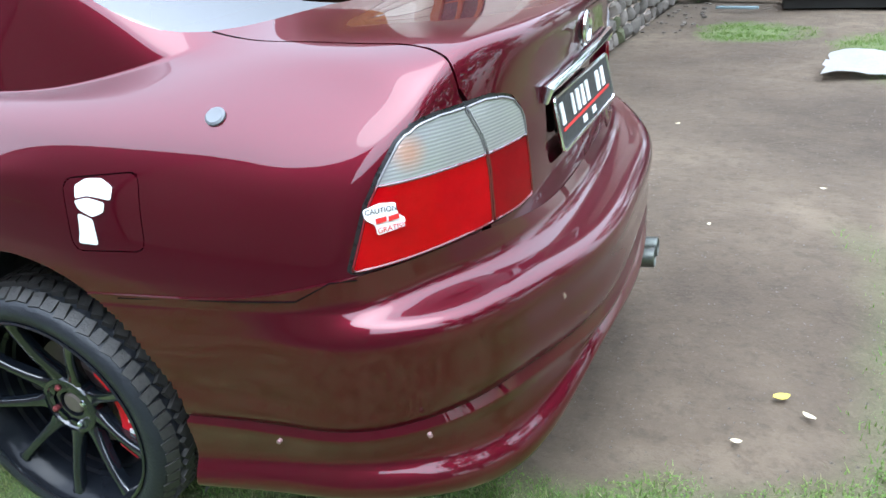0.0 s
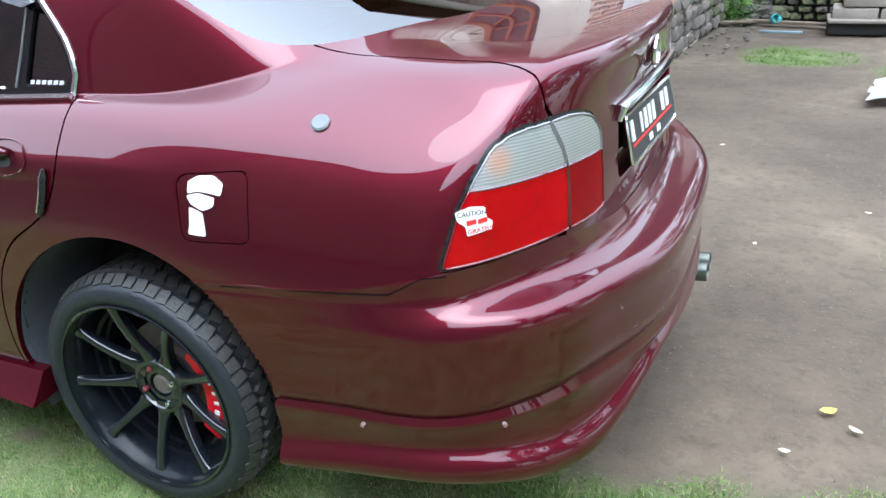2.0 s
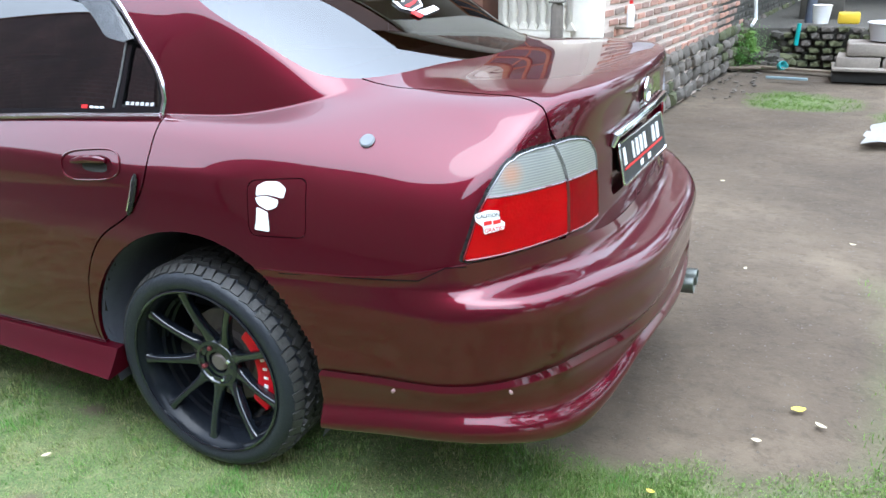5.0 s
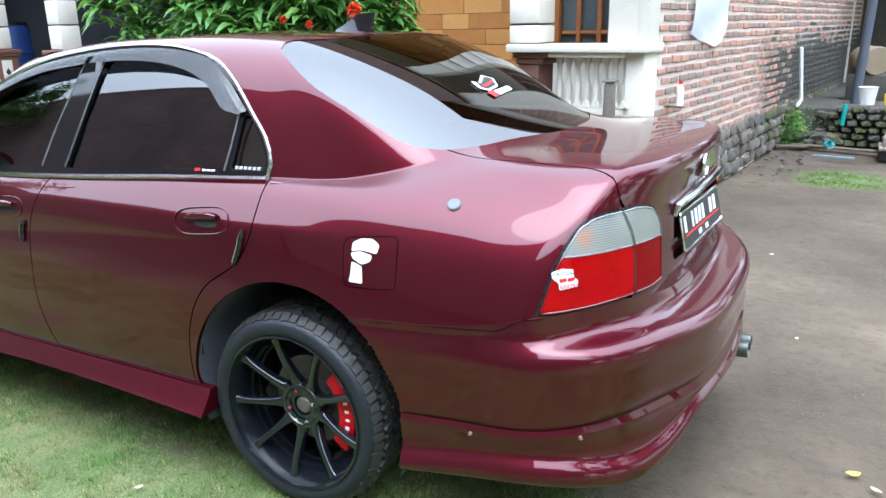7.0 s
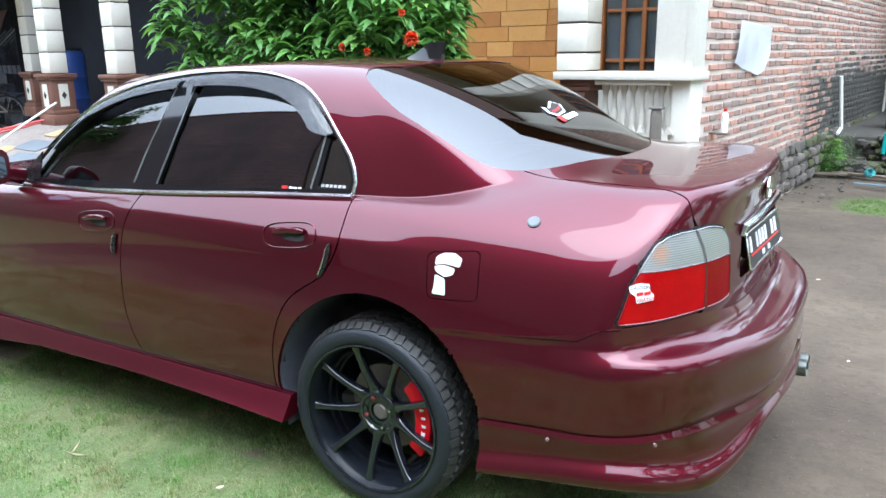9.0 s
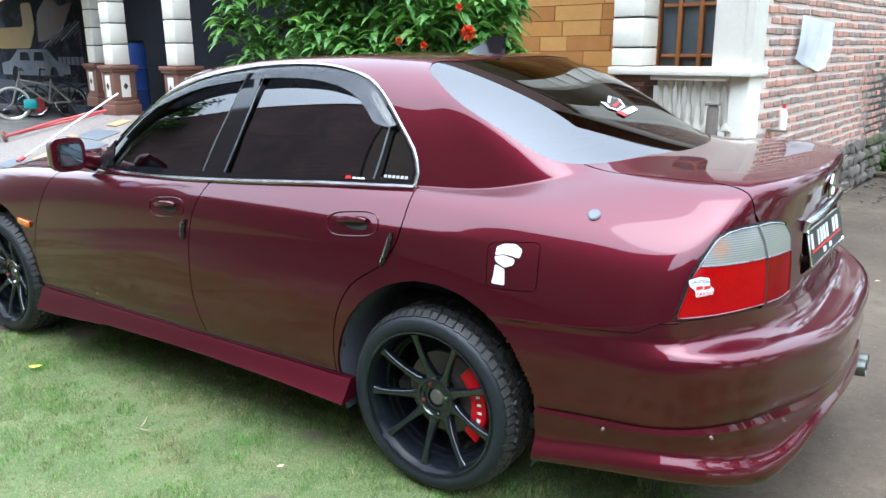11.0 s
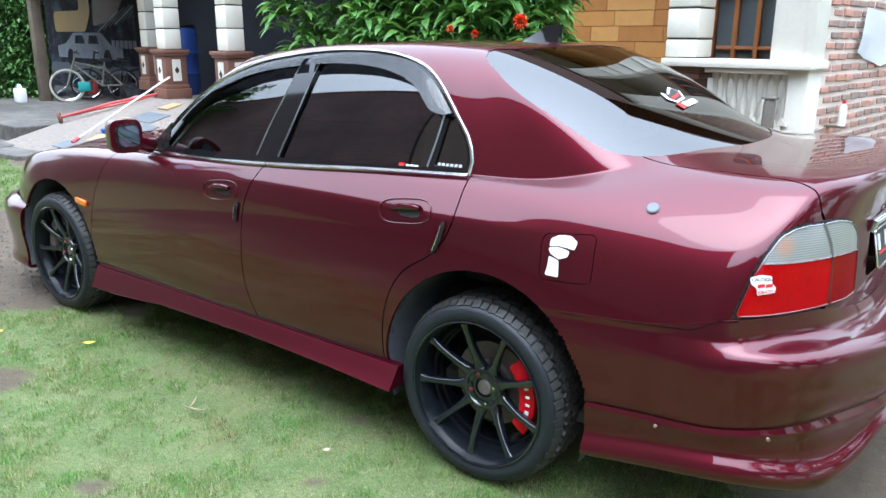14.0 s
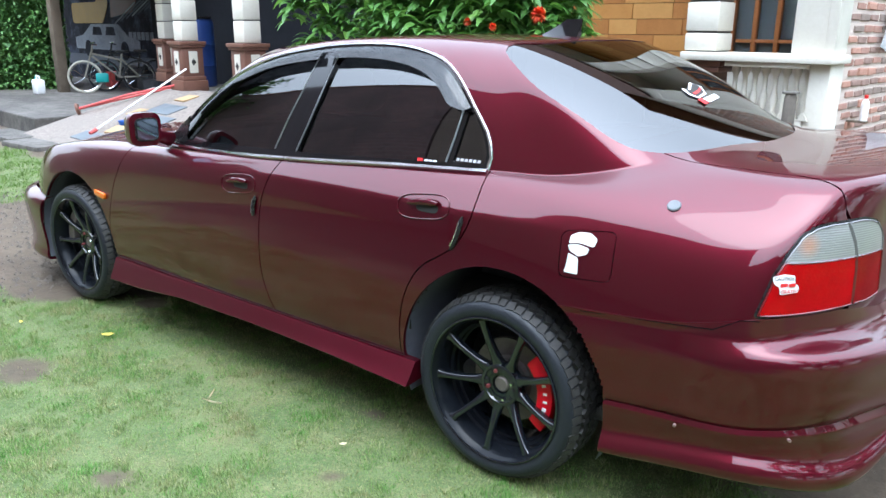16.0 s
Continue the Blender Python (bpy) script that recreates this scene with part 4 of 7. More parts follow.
# outer face to the left of the car: local z to -y, local x to the tail
LEFT = Matrix(((1, 0, 0, 0), (0, 0, -1, 0), (0, 1, 0, 0), (0, 0, 0, 1)))
RIGHT = Matrix(((-1, 0, 0, 0), (0, 0, 1, 0), (0, 1, 0, 0), (0, 0, 0, 1)))
for x, y, side in ((0.016, -0.770, LEFT), (-2.708, -0.763, LEFT), (0.016, 0.770, RIGHT), (-2.708, 0.763, RIGHT)):
    CAL_TURN = 5 if x > -1 else 150
    wheel(Matrix.Translation((x, y, 0.299)) @ side)
for a in (ARCH_R, ARCH_F):
    for s in (-1, 1):
        bm = bmesh.new()
        prof = [(a[0] + (ARCH_RAD + 0.005) * math.cos(t), a[1] + (ARCH_RAD + 0.005) * math.sin(t)) for t in (math.pi * (1.12 - 1.24 * k / 28) for k in range(29))]
        vo = [[bm.verts.new((x, s * yy, z)) for x, z in prof] for yy in (0.872, 0.80, 0.52)]
        for p, q in zip(vo, vo[1:]):
            for i in range(28):
                bm.faces.new((p[i], p[i + 1], q[i + 1], q[i]))
        bm.faces.new(vo[-1])
        part("wheel_well", bm, WELL, car, "dark wheel arch liner")

GAPM = Mat("panel_gap_black", (0.010, 0.005, 0.006), 0.9, specular_ior_level=0.0)
for s_ in (-1, 1):
    seam = [on_side(x, z, 0.0030 + 0.010 * max(0.0, x - 0.45)) for x, z in smooth_line(BUMPER_SEAM[:3], 6)[3:] + BUMPER_SEAM[3:6]]
    part("bumper_seam", tube([(p.x, p.y * -s_, p.z) for p in seam], 0.0015, 6), GAPM, car, "dark joint above the rear bumper")

# side skirts
for s in (-1, 1):
    bm = bmesh.new()
    rows = []
    for k in range(21):
        t = k / 20
        x = -2.27 + 1.975 * t
        zb = np.interp(t, (0, 0.12, 0.30, 0.55, 0.80, 1), (0.212, 0.216, 0.242, 0.250, 0.248, 0.238))
        out = np.interp(t, (0, 0.3, 0.62, 1), (0.028, 0.017, 0.018, 0.038))
        sec = [(0.86, 0.318), (0.888, 0.317), (0.892, 0.312), (0.896 + out * 0.33, 0.31 + (zb - 0.31) * 0.33), (0.900 + out * 0.67, 0.31 + (zb - 0.31) * 0.67), (0.904 + out, zb + 0.004), (0.901 + out, zb), (0.82, zb + 0.01)]
        rows.append([bm.verts.new((x, s * w, z)) for w, z in sec])
    for p, q in zip(rows, rows[1:]):
        for i in range(7):
            bm.faces.new((p[i], p[i + 1], q[i + 1], q[i]))
    bm.faces.new(rows[0])
    bm.faces.new(rows[-1])
    part("side_skirt", bm, PAINT, car, "maroon side skirt", angle=25)


# ---------------------------------------------------------------- car details
both = lambda f: [f(-1), f(1)]
mir = lambda pts, s: [Vector((p[0], p[1] if s < 0 else -p[1], p[2])) for p in pts]


def edge_normal(p):
    h = TREE.find_nearest(Vector((p[0], -abs(p[1]), p[2])))
    n = h[1]
    c = Vector((h[0].x * 0.3 - 0.4, 0, 0.6))
    return n if n.dot(h[0] - c) > 0 else -n


n_top = next(i for i, p in enumerate(DLO) if p == (-0.45, 0.984))
roof_run = DLO[:n_top]
belt_run = [(-1.90, 0.916), (-1.6, 0.917), (-1.35, 0.925), (-1.05, 0.942), (-0.75, 0.960), (-0.45, 0.978), (-0.2, 0.988), (-0.088, 0.992)]
belt_run = smooth_line(belt_run, 6)
for s in (-1, 1):
    part("window_trim", tube(mir([on_side(x, z, 0.003) for x, z in roof_run], s), 0.0062, 6), CHROME, car, "bright chrome strip over the windows")
    for a, b in ((-1.90, -1.003), (-0.998, -0.088)):
        part("belt_trim", tube(mir([on_side(x, np.interp(x, [p[0] for p in belt_run], [p[1] for p in belt_run]), 0.007) for x in np.linspace(a, b, 30)], s), 0.0090, 6), CHROME, car, "bright chrome strip under the windows")


def visor(line, drop, lift, s):
    """A smoked rain guard along the head of a window."""
    bm = bmesh.new()
    rows = []
    for i, (x, z) in enumerate(line):
        a, b = Vector(line[max(i - 1, 0)]), Vector(line[min(i + 1, len(line) - 1)])
        t = (b - a).normalized()
        d = Vector((t.y, -t.x))
        k = i / (len(line) - 1)
        w = drop(k)
        row = []
        for j in range(4):
            f = j / 3
            p = on_side(x + d.x * w * f, z + d.y * w * f, 0.006 + lift * f ** 0.6)
            row.append(bm.verts.new((p.x, p.y * (1 if s < 0 else -1), p.z)))
        rows.append(row)
    for p, q in zip(rows, rows[1:]):
        for j in range(3):
            bm.faces.new((p[j], p[j + 1], q[j + 1], q[j]))
    bmesh.ops.solidify(bm, geom=bm.faces[:], thickness=0.003)
    bmesh.ops.recalc_face_normals(bm, faces=bm.faces[:])
    part("rain_visor", bm, SMOKE, car, "smoked plastic rain visor", angle=50)


front_v = smooth_line([(-1.70, 1.065), (-1.60, 1.145), (-1.44, 1.238), (-1.245, 1.306), (-1.07, 1.337), (-0.945, 1.352)], 5)
rear_v = smooth_line([(-0.915, 1.356), (-0.73, 1.366), (-0.555, 1.361), (-0.445, 1.344), (-0.358, 1.315), (-0.295, 1.275), (-0.235, 1.22), (-0.20, 1.185)], 5)
for s in (-1, 1):
    visor(front_v, lambda k: 0.010 + 0.036 * min(1, k * 2.2), 0.018, s)
    visor(rear_v, lambda k: (0.046 + 0.014 * k * k) * min(1.0, 0.35 + (1 - k) * 9), 0.018, s)

BEAD = Mat("satin_metal_bead", (0.4, 0.41, 0.42), 0.3, 0.9)
for s in (-1, 1):
    for line, door in (([(-1.085, 0.975), (-1.045, 1.08), (-1.005, 1.18), (-0.968, 1.32)], "front"), ([(-0.958, 0.98), (-0.922, 1.08), (-0.893, 1.18), (-0.866, 1.335)], "rear"), ([(-0.256, 1.01), (-0.24, 1.09), (-0.228, 1.175)], "rear")):
        part("window_bead", tube(mir([on_side(x, z, 0.001) for x, z in line], s), 0.0032, 6), BEAD, DOORS[("left" if s < 0 else "right", door)], "thin metal edge beside the glass")


def handle(x, z, half, high, s, door):
    m = Matrix.Translation(on_side(x, z, 0.0)) @ pose(0, 0, 0, 90, 0, 0) @ pose(0, 0, 0, 0, 0, -5)
    ring = [(half * math.copysign(abs(math.cos(t)) ** 0.6, math.cos(t)), high * math.copysign(abs(math.sin(t)) ** 0.7, math.sin(t))) for t in (2 * math.pi * k / 32 for k in range(32))]
    c, sn = math.cos(radians(6)), math.sin(radians(6))
    pts = [on_side(x + a * c - b * sn, z + a * sn + b * c, 0.001) for a, b in ring]
    h = part("door_handle", tube(mir(pts, s), 0.0026, 6, True), PAINT, door, "body-coloured pull handle")
    inner = [on_side(x + 0.72 * (a * c - b * sn), z + 0.62 * (a * sn + b * c), 0.0015) for a, b in ring]
    bm = bmesh.new()
    bm.faces.new([bm.verts.new(p) for p in mir(inner, s)])
    r = bmesh.ops.inset_individual(bm, faces=bm.faces[:], thickness=0.008, depth=-0.004)
    part("handle_bezel", bm, PAINT, h)
    # Flat dark patch laid on the skin for the shade in the recess.
    slot = [(x + 0.02 + a * 0.42, z - 0.002 + b * 0.36) for a, b in ring]
    bm = bmesh.new()
    bm.faces.new([bm.verts.new(p) for p in mir([on_side(a, b, 0.003) for a, b in slot], s)])
    part("handle_slot", bm, DARK, h, "flat dark patch standing for the shaded hand recess")
    grip = [on_side(x - 0.55 * half + 1.15 * half * k / 6, z + 0.010 + 0.004 * math.sin(math.pi * k / 6) + 0.09 * (half * k / 6 - half / 2), 0.010) for k in range(7)]
    part("handle_grip", tube(mir(grip, s), [0.006, 0.010, 0.011, 0.011, 0.011, 0.010, 0.006], 8), PAINT, h)


for s, sd in ((-1, "left"), (1, "right")):
    handle(-0.278, 0.872, 0.108, 0.040, s, DOORS[(sd, "rear")])
    handle(-1.245, 0.825, 0.108, 0.038, s, DOORS[(sd, "front")])
    for line, sd2 in (([(-1.128, 0.79), (-1.14, 0.75), (-1.142, 0.71)], "front"), ([(-0.112, 0.862), (-0.125, 0.81), (-0.148, 0.752)], "rear")):
        g = part("edge_guard", tube(mir([on_side(x, z, 0.006) for x, z in smooth_line(line, 4)], s), [0.004] + [0.0085] * 7 + [0.004], 8, flat=0.8), TRIM, DOORS[(sd, sd2)], "black edge guard with a chrome line")
        part("guard_line", tube(mir([on_side(x - 0.001, z, 0.0145) for x, z in smooth_line(line, 4)[1:-1]], s), 0.0022, 6), CHROME, g)

# side repeaters
for s in (-1, 1):
    m = Matrix.Translation((-2.36, s * 0.888, 0.628))
    part("side_marker", box((0.095, 0.016, 0.030), m @ pose(0, 0, 0, 0, 8, 0), 0.006), AMBER, car, "orange side repeater")

# door mirrors
for s in (-1, 1):
    mm = lambda x, y, z, *a: Matrix.Translation((x, s * y, z)) @ pose(0, 0, 0, *a)
    bm = bmesh.new()
    bmesh.ops.create_icosphere(bm, subdivisions=3, radius=1)
    for v in bm.verts:
        c = v.co
        v.co = Vector([math.copysign(abs(t) ** 0.55, t) for t in c])
        if v.co.x > 0.35:
            v.co.x = 0.35
    bmesh.ops.transform(bm, matrix=mm(-1.80, 0.945, 1.005, 0, 0, 8 * s) @ Matrix.Diagonal((0.060, 0.072, 0.074, 1)), verts=bm.verts)
    mr = part("door_mirror", bm, PAINT, car, "maroon door mirror")
    glass_m = mm(-1.776, 0.945, 1.005, 0, 90, 8 * s)
    part("mirror_rim", prism(rounded([(-0.050, -0.051), (0.050, -0.051), (0.050, 0.051), (-0.050, 0.051)], 0.026), 0.006, glass_m), TRIM, mr)
    # Blue mirror colour is darkened to stand for the dark surroundings it reflects.
    part("mirror_glass", prism(rounded([(-0.044, -0.045), (0.044, -0.045), (0.044, 0.045), (-0.044, 0.045)], 0.022), 0.003, mm(-1.769, 0.945, 1.005, 0, 90, 8 * s)), Mat("darkened_blue_mirror", (0.30, 0.36, 0.46), 0.03, 1.0), mr, "mirror glass")
    part("mirror_foot", tube([(-1.86, s * 0.80, 0.95), (-1.82, s * 0.86, 0.965), (-1.81, s * 0.90, 0.975)], [0.045, 0.035, 0.028], 10), PAINT, mr)
    part("mirror_sail", prism([(-1.90, 0.925), (-1.745, 0.935), (-1.70, 1.055)], 0.006, Matrix(((1, 0, 0, 0), (0, 0, s * -1 if s > 0 else 1, s * 0.775), (0, 1, 0, 0), (0, 0, 0, 1))) @ pose(0, 0, 0)), TRIM, mr, smooth=False)

# fin aerial
bm = bmesh.new()
rows = []
for k in range(9):
    t = k / 8
    x = -0.372 + 0.165 * t
    zt = 0.006 + 0.056 * min(1.0, t / 0.62) ** 1.15 + 0.004 * t
    w = 0.026 * (0.45 + 0.55 * math.sin(math.pi * (0.15 + 0.7 * t)))
    xt = x + 0.012 * t
    z0 = 1.411
    rows.append([bm.verts.new(p) for p in ((x, -w, z0), (x + 0.004, -w * 0.45, z0 + zt * 0.5), (xt, -0.004, z0 + zt), (xt, 0.004, z0 + zt), (x + 0.004, w * 0.45, z0 + zt * 0.5), (x, w, z0))])
for p, q in zip(rows, rows[1:]):
    for i in range(5):
        bm.faces.new((p[i], p[i + 1], q[i + 1], q[i]))
bm.faces.new(rows[0])
bm.faces.new(rows[-1])
part("fin_aerial", bm, FRAMEM, car, "black shark-fin roof aerial", angle=40)
part("roof_aerial_base", box((0.05, 0.03, 0.03), pose(-1.36, 0.35, 1.385), 0.008), TRIM, car, "small black aerial base")
part("aerial_cap", lathe([(0, -0.004), (0.0185, -0.004), (0.019, 0.002), (0.015, 0.005), (0.006, 0.004), (0, 0.004)], Matrix.Translation((0.524, -0.753, 0.973)) @ edge_normal((0.528, -0.757, 0.973)).to_track_quat("Z", "Y").to_matrix().to_4x4(), 24), Mat("grey_rubber", (0.13, 0.14, 0.15), 0.5), car, "grey aerial blanking cap")

# boot garnish, badge and number plate
gar = [on_rear(-0.366 + 0.640 * k / 24, 0.936 + 0.010 * math.cos(math.pi * (k / 24 - 0.5)), 0.012) for k in range(25)]
gar = [on_rear(-0.369, 0.908, 0.006)] + gar + [on_rear(0.277, 0.908, 0.006)]
part("boot_garnish", tube(gar, [0.008] + [0.0125] * 25 + [0.008], 10, flat=0.7), CHROME, car, "chrome garnish over the number plate")
bd = on_rear(-0.085, 1.005, 0.004)
bdm = Matrix.Translation(bd) @ pose(0, 0, 0, 90, 0, 90)
part("badge", tube([bdm @ Vector((0.036 * math.cos(t), 0.033 * math.sin(t), 0.004)) for t in (2 * math.pi * k / 28 for k in range(28))], 0.0055, 8, True), CHROME, car, "oval chrome badge")
part("badge_plate", lathe([(0, 0.0), (0.032, 0.0), (0.032, 0.003), (0, 0.005)], bdm, 24), BEAD, car)
pm = pose(1.034, -0.072, 0.841, 0, -12, -3.5) @ pose(0, 0, 0, 90, 0, 90)
plate = part("number_plate", prism(rounded([(-0.226, -0.055), (0.226, -0.055), (0.226, 0.055), (-0.226, 0.055)], 0.012), 0.004, pm), PLATEM, car, "black number plate with plain white bars")
part("plate_frame", tube([pm @ Vector((x, y, 0.004)) for x, y in rounded([(-0.228, -0.057), (0.228, -0.057), (0.228, 0.057), (-0.228, 0.057)], 0.014)], 0.0045, 6, True), CHROME, plate, "bright plate frame")
for x, w in ((-0.190, 0.020), (-0.108, 0.014), (-0.068, 0.022), (-0.028, 0.022), (0.012, 0.022), (0.108, 0.026), (0.156, 0.026)):
    part("plate_bar", box((w, 0.046, 0.003), pm @ pose(x, 0.016, 0.0055), 0.0), WHITE, plate, smooth=False)
part("plate_line", box((0.40, 0.006, 0.002), pm @ pose(0, -0.018, 0.005)), REDV, plate, smooth=False)
for x in (-0.04, 0.04):
    part("plate_bar", box((0.03, 0.015, 0.002), pm @ pose(x, -0.036, 0.005)), WHITE, plate, smooth=False)
part("plate_backing", box((0.03, 0.30, 0.08), pose(1.012, -0.07, 0.841, 0, -12, -3.5), 0.004), DARK, car)

# stickers
def decal(name, outline, place, material, parent, label, thick=0.0012):
    """A thin vinyl shape laid on the body: outline in local coordinates, place maps it to the skin."""
    bm = bmesh.new()
    bm.faces.new([bm.verts.new(place(a, b)) for a, b in outline])
    bmesh.ops.triangulate(bm, faces=bm.faces[:])
    r = bmesh.ops.extrude_face_region(bm, geom=bm.faces[:])
    part_ = [g for g in r["geom"] if isinstance(g, bmesh.types.BMVert)]
    n = edge_normal(place(*outline[0]))
    bmesh.ops.translate(bm, verts=part_, vec=n * thick)
    return part(name, bm, material, parent, label, smooth=False)


flap = next(o for o in car.children if o.name.startswith("fuel_flap"))
on_flap = lambda a, b: on_side(a, b, 0.0022)
upper_shape = rounded([(0.266, 0.842), (0.268, 0.866), (0.292, 0.878), (0.326, 0.880), (0.350, 0.866), (0.344, 0.842), (0.318, 0.846), (0.292, 0.848)], 0.006)
middle_shape = rounded([(0.263, 0.838), (0.292, 0.845), (0.330, 0.838), (0.326, 0.820), (0.300, 0.810), (0.272, 0.822)], 0.006)
lower_shape = rounded([(0.268, 0.816), (0.300, 0.806), (0.304, 0.758), (0.260, 0.759), (0.266, 0.780)], 0.006)
stick = decal("sticker", upper_shape, on_flap, WHITE, flap, "plain white vinyl sticker shapes")
decal("sticker_shape", middle_shape, on_flap, WHITE, stick, "")
decal("sticker_shape", lower_shape, on_flap, WHITE, stick, "")
on_win = lambda a, b: on_side(a, b, -0.0105)
rear_win = next(o for o in DOORS[("left", "rear")].children if o.name.startswith("window"))
decal("sticker", [(-0.380, 1.005), (-0.358, 1.006), (-0.358, 1.015), (-0.380, 1.014)], on_win, REDV, rear_win, "small red window sticker")
for k in range(3):
    x = -0.350 + 0.018 * k
    decal("sticker", [(x, 1.007), (x + 0.013, 1.007), (x + 0.013, 1.0125), (x, 1.0125)], on_win, WHITE, rear_win, "")
qw = next(o for o in DOORS[("left", "rear")].children if o.name.startswith("quarter_window"))
for k in range(6):
    x = -0.222 + 0.016 * k
    decal("sticker", [(x, 1.0185), (x + 0.011, 1.019), (x + 0.0115, 1.0275), (x + 0.0005, 1.027)], lambda a, b: on_side(a, b, -0.006), GREYV, qw, "pale lettering bar")
rw = next(o for o in car.children if o.name.startswith("rear_window"))
on_rw = lambda a, b: on_top(a, b, 0.001)
decal("sticker", [(0.285, -0.165), (0.30, -0.14), (0.265, -0.05), (0.295, -0.01), (0.335, -0.06), (0.345, -0.15), (0.32, -0.18)], on_rw, WHITE, rw, "red and white rear window sticker")
decal("sticker", [(0.295, -0.150), (0.304, -0.132), (0.276, -0.052), (0.294, -0.026), (0.328, -0.066), (0.337, -0.145), (0.318, -0.166)], lambda a, b: on_top(a, b, 0.003), BLACKV, rw, "")
decal("sticker", [(0.320, -0.158), (0.313, -0.09), (0.302, -0.046), (0.309, -0.050), (0.321, -0.09), (0.330, -0.150)], lambda a, b: on_top(a, b, 0.005), REDV, rw, "")
decal("sticker", [(0.350, -0.13), (0.342, 0.0), (0.362, 0.0), (0.372, -0.12)], on_rw, WHITE, rw, "")
decal("sticker", [(0.347, -0.17), (0.346, -0.135), (0.372, -0.13), (0.374, -0.165)], on_rw, REDV, rw, "")

# caution sticker on the tail light
def on_lamp(h, z, lift=0.0075):
    o = Vector((2 * HALF, -2 * HALF, 0)) + Vector((HALF, HALF, 0)) * h + Vector((0, 0, z))
    hit = TREE.ray_cast(o, Vector((-HALF, HALF, 0)))
    n = hit[1] if hit[1].dot(Vector((1, -1, 0))) > 0 else -hit[1]
    return hit[0] + n * lift


lamp = next(o for o in car.children if o.name.startswith("tail_light"))
cs = decal("sticker", rounded([(0.012, 0.838), (0.040, 0.846), (0.068, 0.842), (0.070, 0.822), (0.082, 0.812), (0.080, 0.797), (0.030, 0.793), (0.028, 0.812), (0.014, 0.822)], 0.004), on_lamp, WHITE, lamp, "small white warning sticker with red and black words")


def words(text, size, h, z, material, lift):
    cu = bpy.data.curves.new("lettering", "FONT")
    cu.body, cu.size, cu.align_x, cu.align_y, cu.extrude = text, size, "CENTER", "CENTER", 0.0003
    p, q = on_lamp(h - 0.02, z, lift), on_lamp(h + 0.02, z, lift)
    up = on_lamp(h, z + 0.02, lift) - on_lamp(h, z - 0.02, lift)
    x = (q - p).normalized()
    n = x.cross(up).normalized()
    y = n.cross(x)
    c = on_lamp(h, z, lift)
    tmp = bpy.data.objects.new("lettering", cu)
    me = bpy.data.meshes.new_from_object(tmp)
    bpy.data.objects.remove(tmp)
    me.materials.append(material.m)
    ob = link_mesh("lettering", me, cs)
    ob.matrix_world = Matrix(((x.x, y.x, n.x, c.x), (x.y, y.y, n.y, c.y), (x.z, y.z, n.z, c.z), (0, 0, 0, 1)))


words("CAUTION", 0.0125, 0.041, 0.834, BLACKV, 0.0102)
words("GRATIS!!", 0.0135, 0.055, 0.801, REDV, 0.0102)
for k in range(2):
    p = [(0.030 + 0.022 * k, 0.813), (0.048 + 0.022 * k, 0.8145), (0.048 + 0.022 * k, 0.823), (0.030 + 0.022 * k, 0.8215)]
    decal("sticker", p, lambda a, b: on_lamp(a, b, 0.0095), REDV, cs, "")

_b.inputs[1].default_value = on_lamp(0.105, 0.915, 0.005)  # AMBER_AT: centre of the amber spot painted into the clear lens

# lip screws, exhaust
STEEL = varied("sooty_steel", (0.10, 0.11, 0.10), (0.25, 0.27, 0.25), 12, 0.35, 0.1, metal=0.9)
SCREW = Mat("pale_screw", (0.22, 0.13, 0.13), 0.5)
lip_ob = next(o for o in car.children if o.name.startswith("rear_lip"))
for x, y, z in ((0.638, -0.899, 0.403), (0.915, -0.832, 0.428)):
    part("screw", lathe([(0, -0.006), (0.0045, -0.006), (0.0045, 0.002), (0, 0.003)], Matrix.Translation((x, y, z)) @ pose(0, 0, 0, 90, 0, 0 if x < 0.8 else 40), 12), SCREW, lip_ob, "small pale screw head")
for s, yy in ((0, 0.215), (1, 0.29)):
    m = pose(1.045, yy, 0.296, 0, 86, 0)
    e = part("exhaust_tip", lathe([(0.0, 0.02), (0.022, 0.02), (0.025, 0.0), (0.027, 0.0), (0.029, 0.12), (0.029, 0.14), (0.025, 0.142), (0.023, 0.03), (0.0, 0.03)], m, 28), STEEL, car, "dull steel exhaust tip")
part("exhaust_silencer", lathe([(0, 0), (0.08, 0.01), (0.085, 0.4), (0.08, 0.42), (0, 0.43)], pose(0.62, 0.25, 0.292, 0, 90, 0), 20), DARK, car)
# head lamps and grille
for s in (-1, 1):
    pts = [Vector((-3.335 - 0.0, s * 0.70, 0.60)), Vector((-3.50, s * 0.50, 0.60)), Vector((-3.56, s * 0.34, 0.61))]
    bm = bmesh.new()
    rows = []
    for p, hh in zip(pts, (0.03, 0.05, 0.05)):
        o = Vector((-0.018, s * 0.010, 0))
        rows.append([bm.verts.new(p + o + Vector((0, 0, -hh))), bm.verts.new(p + o * 1.6), bm.verts.new(p + o * 0.6 + Vector((0.01, 0, hh)))])
    for p, q in zip(rows, rows[1:]):
        for i in range(2):
            bm.faces.new((p[i], p[i + 1], q[i + 1], q[i]))
    bmesh.ops.solidify(bm, geom=bm.faces[:], thickness=0.02)
    part("head_lamp", bm, CLEAR_LENS, car, "clear head lamp")
part("grille", box((0.03, 0.56, 0.06), pose(-3.60, 0, 0.61), 0.01), CHROME, car, "chrome front grille")
